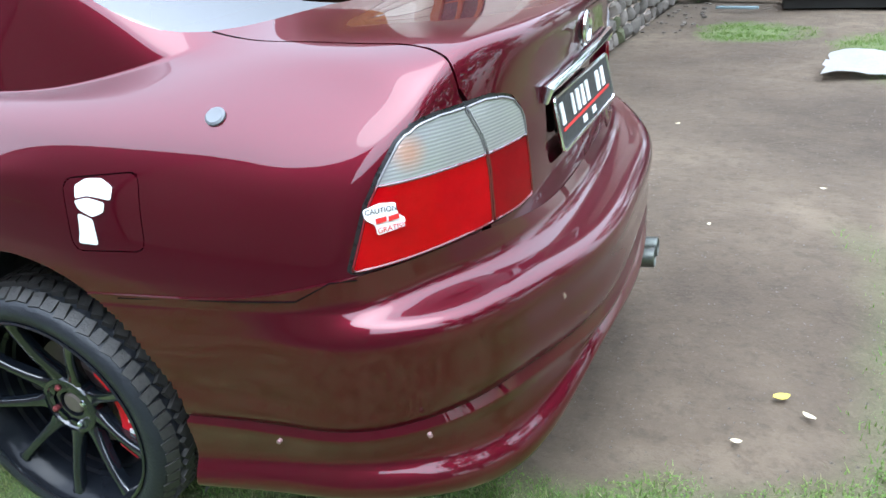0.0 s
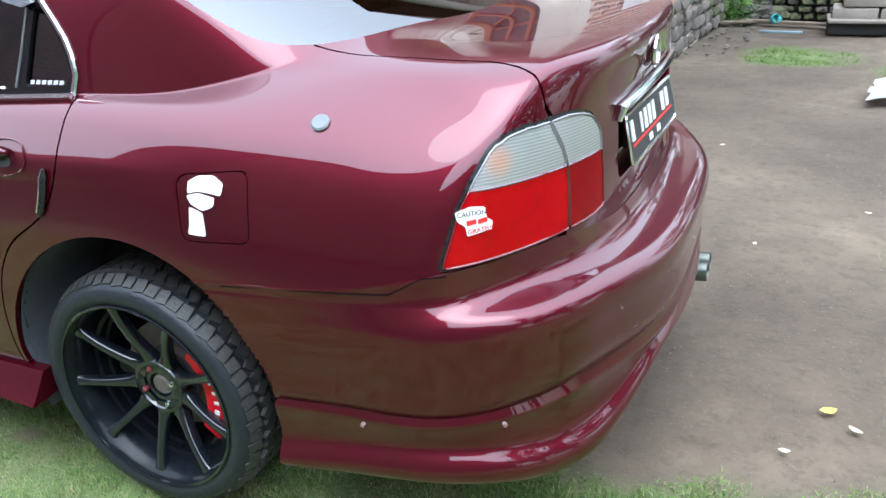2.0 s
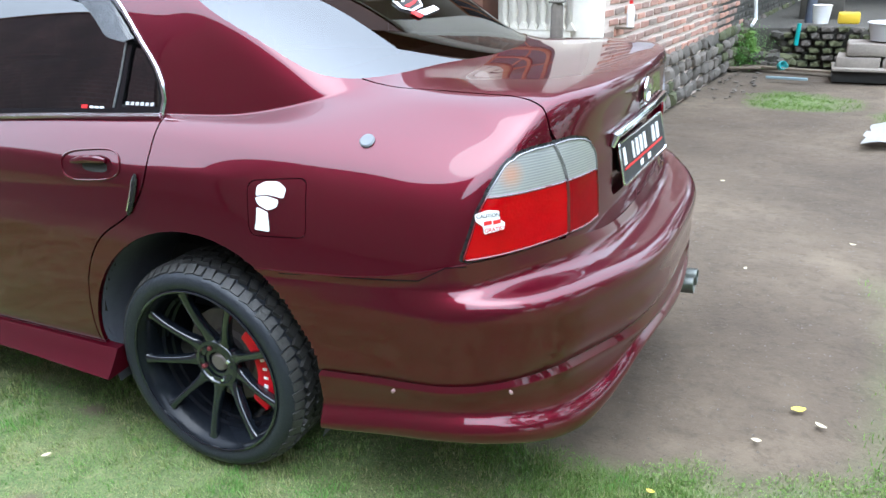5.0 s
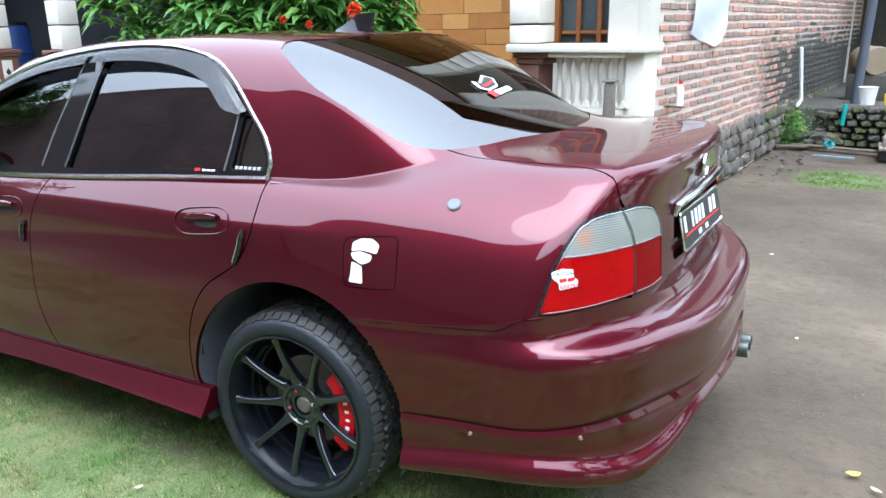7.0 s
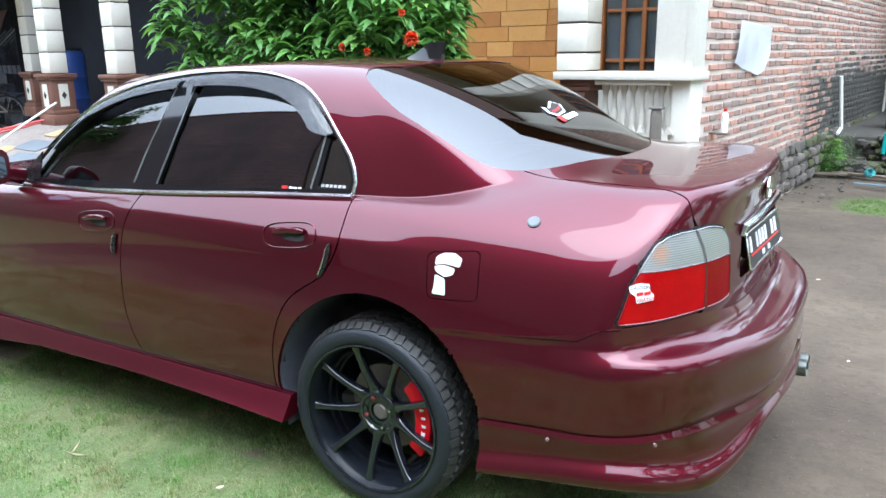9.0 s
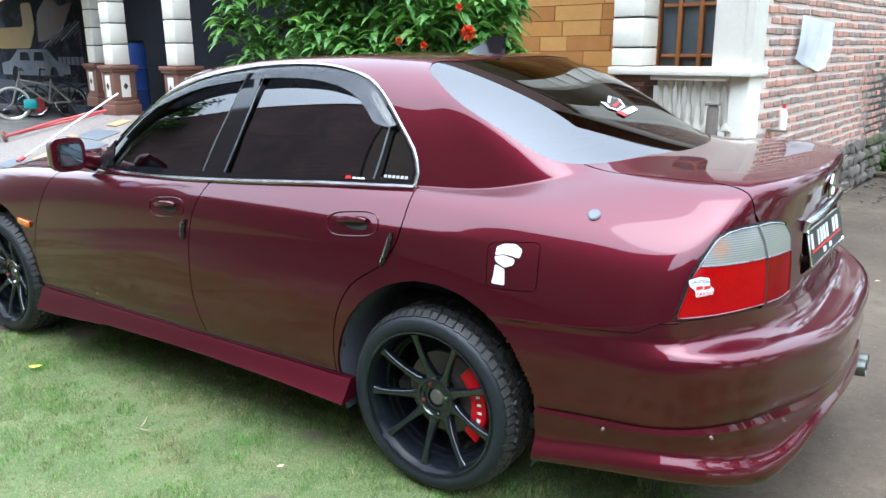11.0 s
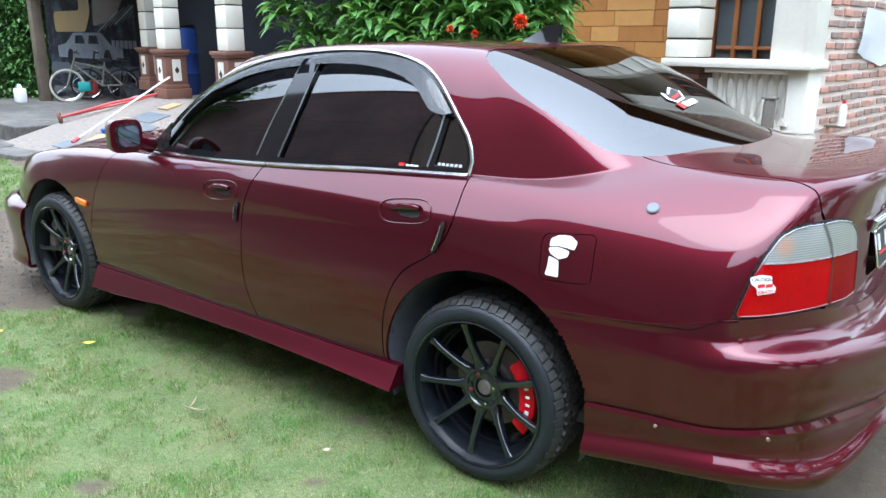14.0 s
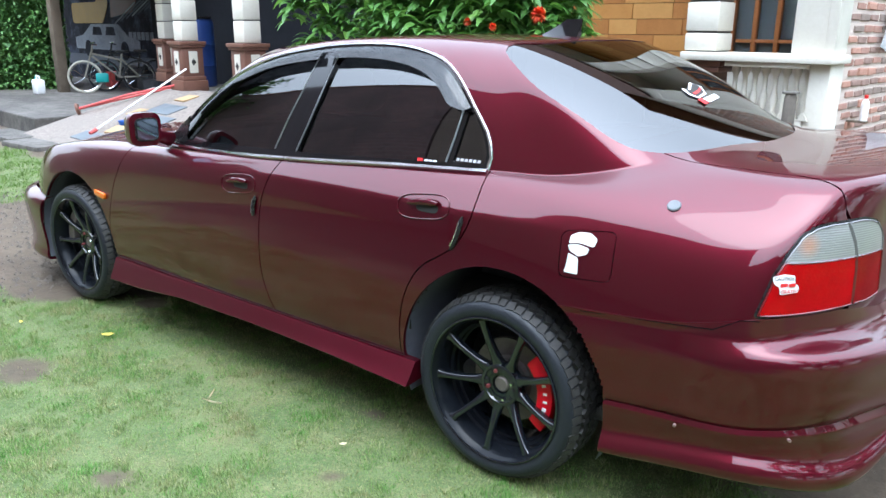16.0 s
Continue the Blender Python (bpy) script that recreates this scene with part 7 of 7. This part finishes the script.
def bicycle(u, v, z, turn, paint, label, r=0.29):
    b = thing("bicycle", label, "bicycle", hp(u, v, z))
    m = hm(u, v, z, turn) @ pose(0, 0, 0, 6, 0, 0)
    P = lambda x, h, y=0.0: m @ Vector((x, y, h))
    for wx in (-0.48, 0.48):
        w = part("wheel", tube([P(wx + r * math.cos(t), r + r * math.sin(t)) for t in (2 * math.pi * k / 28 for k in range(28))], 0.019, 6, True), (CREAM if paint is OLDCREAM and wx > 0 else RUBBER), b, "bicycle tyre")
        part("wheel_rim", tube([P(wx + (r - 0.03) * math.cos(t), r + (r - 0.03) * math.sin(t)) for t in (2 * math.pi * k / 28 for k in range(28))], 0.008, 5, True), CHROME, w)
        for k in range(10):
            t = math.pi * k / 5
            part("wheel_spoke", tube([P(wx, r), P(wx + (r - 0.03) * math.cos(t), r + (r - 0.03) * math.sin(t))], 0.0025, 4), CHROME, w)
    for p, q in (((-0.48, r), (-0.12, 0.28)), ((-0.12, 0.28), (-0.2, 0.72)), ((-0.12, 0.28), (0.33, 0.68)), ((-0.17, 0.6), (0.33, 0.72)), ((-0.48, r), (-0.18, 0.62)), ((0.33, 0.75), (0.48, r)), ((0.33, 0.72), (0.30, 0.88))):
        part("frame_tube", tube([P(*p), P(*q)], 0.017, 8), paint, b)
    part("handlebar", tube([P(0.24, 0.9, -0.24), P(0.31, 0.9, -0.1), P(0.31, 0.9, 0.1), P(0.24, 0.9, 0.24)], 0.013, 8), CHROME, b)
    part("saddle", box((0.24, 0.13, 0.05), m @ pose(-0.21, 0, 0.76), 0.02), TRIM, b)
    part("basket", box((0.22, 0.20, 0.17), m @ pose(0.18, 0.0, 0.27), 0.02), TEAL if paint is OLDCREAM else TRIM, b)


CREAM = Mat("cream_bicycle_paint", (0.46, 0.44, 0.37), 0.45)
TEAL = Mat("teal_plastic", (0.02, 0.32, 0.30), 0.4)
OLDCREAM = varied("grimy_cream_bicycle_paint", (0.10, 0.095, 0.08), (0.30, 0.28, 0.23), 9, 0.5, 0.1)
bicycle(-13.16, 0.71, 0.22, 245, OLDCREAM, "cream bicycle with a teal basket parked by the shed")
bicycle(-13.35, 1.15, 0.22, 243, TRIM, "black bicycle parked behind the cream one")
can = thing("jerrycan", "white plastic jerrycan standing on the concrete apron", "jerrycan", hp(-13.62, -0.48, 0.22))
part("body", hbox(-13.75, -13.49, -0.56, -0.40, 0.22, 0.48, 0.03), WHITE, can)
part("handle", tube([hp(-13.70, -0.48, 0.47), hp(-13.68, -0.48, 0.54), hp(-13.56, -0.48, 0.54), hp(-13.52, -0.48, 0.47)], 0.018, 8), WHITE, can)
part("cap", lathe([(0, 0.5), (0.03, 0.5), (0.03, 0.54), (0, 0.54)], hm(-13.72, -0.48, -0.02), 12), TEAL, can)


def leaf_cloud(name, parent, material, count, place, length, width, seed, curl=0.35):
    """Many single bent leaves: place(rng) gives a spot and the way it points."""
    r = random.Random(seed)
    v, f = [], []
    for _ in range(count):
        p, d = place(r)
        d = d.normalized()
        side = d.cross(Vector((r.uniform(-.4, .4), r.uniform(-.4, .4), 1))).normalized()
        up = side.cross(d)
        ln, wd = length * r.uniform(0.6, 1.25), width * r.uniform(0.7, 1.2)
        k = len(v)
        for t, w, c in ((0.0, 0.10, 0), (0.16, 0.55, 0.02), (0.38, 0.95, 0.03), (0.62, 0.85, 0.0), (0.84, 0.45, -0.12 * curl), (1.0, 0.03, -0.3 * curl)):
            q = p + d * ln * t + up * c * ln - Vector((0, 0, curl * ln * t * t))
            v += [q - side * wd * w + up * wd * w * 0.35, q, q + side * wd * w + up * wd * w * 0.35]
        for i in range(5):
            a = k + 3 * i
            f += [(a, a + 1, a + 4, a + 3), (a + 1, a + 2, a + 5, a + 4)]
    return link_mesh(name, mesh_of(name, v, f, material, True), parent)


# flowering shrub between the car and the porch
shrub = thing("shrub", "dense shrub with long glossy leaves and orange-red flowers", "shrub", (-2.9, 2.15, 0))
rng = random.Random(31)
tips = []
BARK = varied("shrub_bark", (0.07, 0.06, 0.04), (0.14, 0.11, 0.08), 12, 0.9, 0.4)
for k in range(330):
    cx = rng.uniform(-3.6, -1.5)
    top = 2.5 + 0.35 * hill(cx, 0, 0.6, 3) - 0.9 * max(0, (cx + 2.1)) ** 1.2
    tips.append(Vector((cx, 2.1 + rng.uniform(-0.62, 0.5), rng.uniform(1.15, max(1.6, top)))))
for k in range(55):
    tips.append(Vector((rng.uniform(-2.0, -1.35), 2.0 + rng.uniform(-0.35, 0.3), rng.uniform(1.35, 1.95))))
for k in range(9):
    x = -3.5 + 0.24 * k
    b = Vector((-2.9 + (x + 2.9) * 0.4, 2.15, 0))
    part("stem", tube([b, Vector((x, 2.15 + rng.uniform(-.2, .2), 0.8)), Vector((x + rng.uniform(-.2, .2), 2.1, 1.7))], [0.03, 0.02, 0.008], 7), BARK, shrub)


def whorl(r):
    t = r.choice(tips)
    a = r.uniform(0, 6.283)
    return t + Vector((0, 0, r.uniform(-0.22, 0.02))), Vector((math.cos(a), math.sin(a), r.uniform(-0.15, 0.75)))


leaf_cloud("crown", shrub, LEAF, 10500, whorl, 0.145, 0.029, 32, 0.4)
leaf_cloud("crown", shrub, HEDGE, 6000, lambda r: (Vector((r.uniform(-3.5, -1.6), 2.35 + r.uniform(-.25, .35), r.uniform(0.6, 2.3))), Vector((r.uniform(-1, 1), r.uniform(-1, 1), r.uniform(-.5, .6)))), 0.14, 0.024, 33)
for (x, y, z), s in (((-1.253, 1.40, 1.526), 0.060), ((-1.79, 1.40, 1.483), 0.032), ((-1.59, 1.40, 1.452), 0.032), ((-1.32, 1.4, 1.68), 0.03)):
    ball_at = lambda r: Vector((r.gauss(0, 1), r.gauss(0, 1), r.gauss(0, 1))).normalized()
    head = leaf_cloud("flower", shrub, FLOWER, 420, lambda r: (lambda d: (Vector((x, y, z)) + d * s * r.uniform(0.15, 0.5), d + Vector((0, 0, 0.15))))(ball_at(r)), s * 0.42, s * 0.13, 40, 0.15)
    head["label"] = "orange-red pompom flower"
    part("flower_stalk", tube([(x, y, z), (x + 0.03, y + 0.08, z - 0.2)], 0.005, 6), LEAF, shrub)

# small broad-leaved weeds along the edge of the turf
def weed_spot(r):
    while True:
        x, y = r.uniform(0.55, 1.95), r.uniform(-0.75, -0.1)
        if lawn_share(x, y) > 0.25 and hill(x, y, 0.12, 4) > -0.1:
            return Vector((x, y, yard_height(x, y) + r.uniform(0.0, 0.022))), Vector((r.uniform(-1, 1), r.uniform(-1, 1), r.uniform(-.1, .6)))


tagged(leaf_cloud("weeds", None, LUSH, 1800, weed_spot, 0.012, 0.0028, 81), "low broad-leaved weeds at the turf edge", "weeds", kind="stuff")

# hedge beyond the shed
hedge = thing("hedge", "clipped dark green hedge beyond the yard", "hedge", (-15.4, 1.2, 0.2))
part("core", box((7.1, 1.4, 2.5), pose(-16.75, 1.95, 1.35, 0, 0, 65.5), 0.2), MOSS, hedge, "dark brushwood inside the hedge")


def hedge_spot(r):
    m = pose(-16.6, 2.27, 0.1, 0, 0, 65.5)
    if r.random() < 0.35:
        p = Vector((r.uniform(-1.5, 3.3), r.uniform(-0.9, 0.9), 2.5 + r.uniform(-.1, .25)))
    else:
        p = Vector((r.uniform(-1.5, 3.3), -0.85 + r.uniform(-.2, .1), r.uniform(0.05, 2.6)))
        if r.random() < 0.3:
            p = Vector((3.15 + r.uniform(-.1, .2), r.uniform(-0.9, 0.9), p.z))
    return m @ p, Vector((r.uniform(-1, 1), r.uniform(-1, 0.4), r.uniform(-.6, .8)))


leaf_cloud("foliage", hedge, HEDGE, 42000, hedge_spot, 0.085, 0.030, 51, 0.3)

# ---------------------------------------------------------------- far end of the yard behind the car
rng = random.Random(61)
heap = thing("rubble_heap", "heap of dark mossy stones and rubble against the wall", "rubble", (0.7, 7.8, 0))
for k in range(46):
    x, y = rng.uniform(0.86, 1.25), rng.uniform(7.42, 7.75)
    s = rng.uniform(0.10, 0.2)
    z = rng.uniform(0.0, 0.32) * (1 if y > 7.6 else 0.3)
    rubble("stone", pose(x, y, z + 0.04, rng.uniform(-20, 20), rng.uniform(-20, 20), rng.uniform(0, 180)), (s * 1.3, s, s * 0.65), rng.choice((NEARBLACK, NEARBLACK, STONES[1], STONES[2])), heap, k, 1)
moss = thing("moss_clump", "bright green mossy weed clump growing on the stones", "weed", (0.45, 7.4, 0))
for k in range(22):
    q = rng.uniform(0.09, 0.16)
    rubble("stone", pose(rng.uniform(0.64, 0.90), rng.uniform(7.40, 7.56), rng.uniform(0.03, 0.40), rng.uniform(-20, 20), rng.uniform(-20, 20), rng.uniform(0, 180)), (q * 1.3, q, q * 0.8), MOSS if k % 4 else STONES[2], moss, k, 1)
leaf_cloud("leaves", moss, LEAF, 1600, lambda r: (Vector((0.76, 7.46, 0)) + Vector((r.gauss(0, .11), r.gauss(0, .10) - 0.10, abs(r.gauss(0.2, .13)))), Vector((r.uniform(-1, 1), r.uniform(-1, .4), r.uniform(-.3, .6)))), 0.020, 0.006, 62)
mw = thing("garden_wall", "low mossy stone block wall", "wall", (1.5, 7.6, 0), kind="structure")
tagged(part("terrace", box((3.6, 5.4, 0.46), pose(2.4, 10.35, 0.20), 0.03), NEARBLACK), "dark earth terrace behind the mossy wall", "terrace", kind="structure")
for r in range(6):
    x = 1.12 + 0.07 * (r % 2)
    while x < 2.9:
        w = rng.uniform(0.12, 0.18)
        rubble("stone", pose(x + w / 2, 7.62 - 0.12 * (x - 1.1) + rng.uniform(-0.015, 0.015), 0.045 + 0.077 * r, 0, 0, -7 + rng.uniform(-4, 4)), (w * 1.02, 0.22, 0.083), rng.choice((STONES[2], STONES[2], STONES[2], STONES[1])), mw, r * 31 + x, 1)
        x += w
PALEC = varied("pale_weathered_block", (0.17, 0.148, 0.126), (0.29, 0.255, 0.22), 3, 0.9, 0.5, 35)
led = thing("block_ledge", "ledge of pale concrete blocks on a dark plinth", "ledge", (2.2, 6.75, 0))
part("plinth", box((1.3, 0.5, 0.12), pose(2.32, 6.85, 0.06), 0.01), DARK, led)
for r, n in ((0, 3), (1, 3)):
    for k in range(n):
        part("block", box((0.40, 0.42, 0.125), pose(1.90 + 0.42 * k + 0.08 * r, 6.84, 0.185 + 0.135 * r, 0, 0, rng.uniform(-3, 3)), 0.018), PALEC, led)
part("slab", box((1.28, 0.5, 0.03), pose(2.30, 6.78, 0.132), 0.008), PALEC, led)
bas = thing("basin", "grey metal wash basin standing on the block ledge", "basin", (2.15, 6.85, 0.39))
part("bowl", lathe([(0.0, 0.40), (0.17, 0.40), (0.21, 0.56), (0.225, 0.57), (0.215, 0.58), (0.19, 0.56), (0.16, 0.42), (0, 0.42)], pose(2.15, 6.85, 0), 28), GREYV, bas)
bk = thing("bucket", "white plastic bucket on the mossy wall", "bucket", (1.52, 7.55, 0.6))
part("body", lathe([(0, 0.61), (0.08, 0.61), (0.10, 0.80), (0.105, 0.81), (0.095, 0.80), (0.076, 0.63), (0, 0.63)], pose(1.50, 7.62, -0.125), 20), WHITE, bk)
tagged(part("plastic_tub", box((0.22, 0.16, 0.12), pose(1.78, 7.6, 0.55), 0.02), Mat("yellow_plastic", (0.65, 0.45, 0.03), 0.5)), "yellow plastic tub on the mossy wall", "tub")
ball = thing("plastic_mug", "round turquoise plastic mug lying on the ground", "mug", (1.17, 7.2, 0.07))
AQUA = Mat("turquoise_plastic", (0.10, 0.50, 0.52), 0.35)
part("body", lathe([(0, -0.06), (0.05, -0.06), (0.072, -0.02), (0.075, 0.04), (0.068, 0.065), (0.06, 0.06), (0.05, -0.04), (0, -0.045)], pose(1.17, 7.2, 0.06, 70, 0, 30) @ Matrix.Scale(0.68, 4), 20), AQUA, ball)
part("handle", tube([(1.205, 7.17, 0.085), (1.24, 7.17, 0.07), (1.225, 7.18, 0.04)], 0.006, 6), AQUA, ball)
tagged(part("plastic_pipe", tube([(1.28, 7.44, 0.26), (1.29, 7.44, 0.50)], 0.025, 10), TEAL), "short teal pipe standing by the wall", "pipe")
FADED = varied("faded_blue_plastic", (0.13, 0.19, 0.21), (0.22, 0.29, 0.31), 9, 0.7, 0.1)
for x0, y0, x1, y1, mt, lb in ((0.75, 7.35, 1.75, 7.05, TIMBER, "weathered plank lying on the ground"), (1.05, 6.55, 1.45, 6.5, FADED, "thin faded blue strip lying on the earth"), (0.45, 7.1, 0.95, 7.22, TIMBER, "weathered plank lying on the ground")):
    a, b = Vector((x0, y0, 0.03)), Vector((x1, y1, 0.03))
    tagged(part("plank", box(((b - a).length, 0.09 if mt is TIMBER else 0.035, 0.025), Matrix.Translation((a + b) / 2) @ (b - a).to_track_quat("X", "Z").to_matrix().to_4x4(), 0.004), mt), lb, "plank", "litter by the wall")
for k in range(60):
    x, y = rng.uniform(0.25, 1.0), rng.uniform(5.3, 7.3)
    s = rng.uniform(0.015, 0.05)
    tagged(rubble("stone", pose(x, y, s * 0.2, 0, 0, rng.uniform(0, 180)), (s * 1.5, s, s * 0.7), rng.choice(STONES[:2]), None, k, 1), "small loose stone on the earth", "stone", "loose stones by the wall")
TANM = varied("dull_tan_metal", (0.16, 0.12, 0.075), (0.28, 0.21, 0.14), 3, 0.7, 0.2)
brl = thing("barrel", "dull tan barrel lying behind the wall", "barrel", (1.5, 8.6, 0.4))
part("body", lathe([(0, -0.35), (0.27, -0.35), (0.29, -0.32), (0.29, -0.1), (0.3, -0.08), (0.29, -0.06), (0.29, 0.32), (0.27, 0.35), (0, 0.35)], pose(1.48, 8.95, 0.92, 90, 0, 25) @ Matrix.Scale(0.62, 4), 26), TANM, brl)
part("cradle", box((0.5, 0.4, 0.34), pose(1.5, 8.95, 0.58), 0.02), NEARBLACK, brl, "dark stone support")
POSTM = varied("blue_grey_paint", (0.05, 0.06, 0.085), (0.09, 0.10, 0.13), 5, 0.6, 0.1)
tagged(part("iron_post", tube([(1.36, 8.3, 0.0), (1.48, 8.35, 3.0)], 0.055, 12), POSTM), "dark leaning iron post", "post")
tagged(part("lean_to_wall", box((5.5, 0.15, 3.2), pose(3.95, 13.2, 1.6)), NEARBLACK, smooth=False), "dark weathered board wall closing the yard", "wall", kind="structure")
tagged(part("lean_to_roof", box((5.5, 2.4, 0.08), pose(4.2, 11.6, 3.3, 8, 0, 0)), ROOFTILE, smooth=False), "low lean-to roof over the far corner", "roof", kind="structure")
SLAB = thing("cement_sack", "flattened white cement sack lying on the turf", "sack", (2.2, 4.15, 0.0))
bm = bmesh.new()
rows = []
for j in range(7):
    rows.append([bm.verts.new((1.84 + 0.12 * (j / 6) + 1.0 * i / 10 + 0.02 * math.sin(j * 2), 3.7 + 0.75 * j / 6 + 0.25 * i / 10, 0.035 + 0.02 * math.sin(i * 1.3 + j) + 0.015 * math.sin(2.7 * j))) for i in range(11)])
for p, q in zip(rows, rows[1:]):
    for i in range(10):
        bm.faces.new((p[i], p[i + 1], q[i + 1], q[i]))
bmesh.ops.solidify(bm, geom=bm.faces[:], thickness=0.02)
part("sheet", bm, varied("grubby_sacking", (0.42, 0.41, 0.39), (0.60, 0.59, 0.57), 4, 0.8, 0.3), SLAB, angle=60)

# ---------------------------------------------------------------- what closes the yard behind and beside the camera
nb = thing("neighbour_house", "two-storey house with dark eaves across the yard", "house", (0, -9, 0))
WARM = Mat("dark_brick_house_wall", (0.1, 0.06, 0.05), 0.9)
_x, _c = WARM.node("SeparateXYZ"), WARM.node("CombineXYZ")
WARM.link(WARM.coords(), _x.inputs[0])
WARM.link(_x.outputs["X"], _c.inputs["X"])
WARM.link(_x.outputs["Z"], _c.inputs["Y"])
_k = WARM.t.nodes.new("ShaderNodeTexBrick")
_k.inputs["Scale"].default_value = 2.2
_k.inputs["Color1"].default_value, _k.inputs["Color2"].default_value, _k.inputs["Mortar"].default_value = (0.20, 0.110, 0.112, 1), (0.138, 0.084, 0.085, 1), (0.21, 0.17, 0.165, 1)
WARM.link(_c.outputs[0], _k.inputs["Vector"])
WARM.colour(WARM.mix(WARM.ramp(WARM.noise(0.6, 5), ((0.4, (0, 0, 0)), (0.65, (0.8, 0.8, 0.8)))), _k.outputs["Color"], (0.10, 0.073, 0.076)))
part("wall", box((29.5, 0.3, 8.0), pose(-19.25, -7.2, 4.0)), WARM, nb, smooth=False)
part("roof", prism([(-7.0, 8.08), (-11.5, 9.3), (-17, 8.08), (-17, 7.93), (-7.0, 7.93)], 30.0, Matrix(((0, 0, 1, -34.5), (1, 0, 0, 0), (0, 1, 0, 0), (0, 0, 0, 1)))), ROOFTILE, nb, smooth=False)
TANWALL = varied("stained_tan_plaster", (0.12, 0.09, 0.075), (0.26, 0.20, 0.17), 0.8, 0.9, 0.2, 20)
# House front out of view, added to lighten what the rear wing reflects.
pale = thing("neighbour_house", "two-storey stained tan plastered house front added out of view for the car's reflections", "house", (-1.2, -9, 0))
part("wall", box((6.8, 0.3, 7.9), pose(-1.05, -7.25, 3.95)), TANWALL, pale, smooth=False)
part("roof", prism([(-7.0, 7.98), (-11.5, 9.2), (-17, 7.98), (-17, 7.9), (-7.0, 7.9)], 6.9, Matrix(((0, 0, 1, -4.47), (1, 0, 0, 0), (0, 1, 0, 0), (0, 0, 0, 1)))), ROOFTILE, pale, smooth=False)
low = thing("neighbour_house", "low single-storey house with a gable roof across the yard", "house", (5.5, -9, 0))
part("wall", box((9.0, 0.3, 4.2), pose(6.9, -7.6, 2.1)), CONCRETE, low, smooth=False)
part("roof", prism([(-4.7, 4.2), (0, 5.9), (4.7, 4.2)], 5.0, Matrix(((1, 0, 0, 6.9), (0, 0, -1, -7.5), (0, 1, 0, 0), (0, 0, 0, 1)))), ROOFTILE, low, smooth=False)
# Trees out of view, added for what the tail, lid and windows reflect.
unseen_tree_spots = ((13.0, -8.0, 6.5, 0.38), (9.6, -3.0, 7.6, 0.16), (10.2, 0.4, 8.2, 0.16), (10.4, 4.0, 7.8, 0.16), (4.6, 17.0, 9.5, 0.38), (8.6, 12.5, 8.0, 0.38), (-17.5, -5.0, 8.6, 0.62))
for k, (x, y, h, skirt) in enumerate(unseen_tree_spots):
    tr = thing("tree", "leafy broad-crowned tree added out of view for the car's reflections", "tree", (x, y, 0), "trees round the yard")
    part("trunk", tube([(x, y, -0.1), (x + 0.15, y, h * 0.3), (x - 0.1, y + 0.1, h * 0.62)], [0.22, 0.17, 0.08], 10), BARK, tr)
    for j in range(5):
        a = j * 1.3 + k
        part("limb", tube([(x + 0.1, y, h * (0.3 + 0.05 * j)), (x + math.cos(a) * 0.9, y + math.sin(a) * 0.9, h * (0.48 + 0.05 * j)), (x + math.cos(a) * 1.7, y + math.sin(a) * 1.7, h * (0.6 + 0.06 * j))], [0.09, 0.06, 0.02], 7), BARK, tr)
    clumps = [Vector((x + rng.gauss(0, 1.1), y + rng.gauss(0, 1.1), h * rng.uniform(skirt, 1.0))) for _ in range(34)]
    leaf_cloud("crown", tr, HEDGE, 2600, lambda r: (r.choice(clumps) + Vector((r.gauss(0, .38), r.gauss(0, .38), r.gauss(0, .3))), Vector((r.uniform(-1, 1), r.uniform(-1, 1), r.uniform(-.7, .6)))), 0.34, 0.12, 70 + k, 0.2)
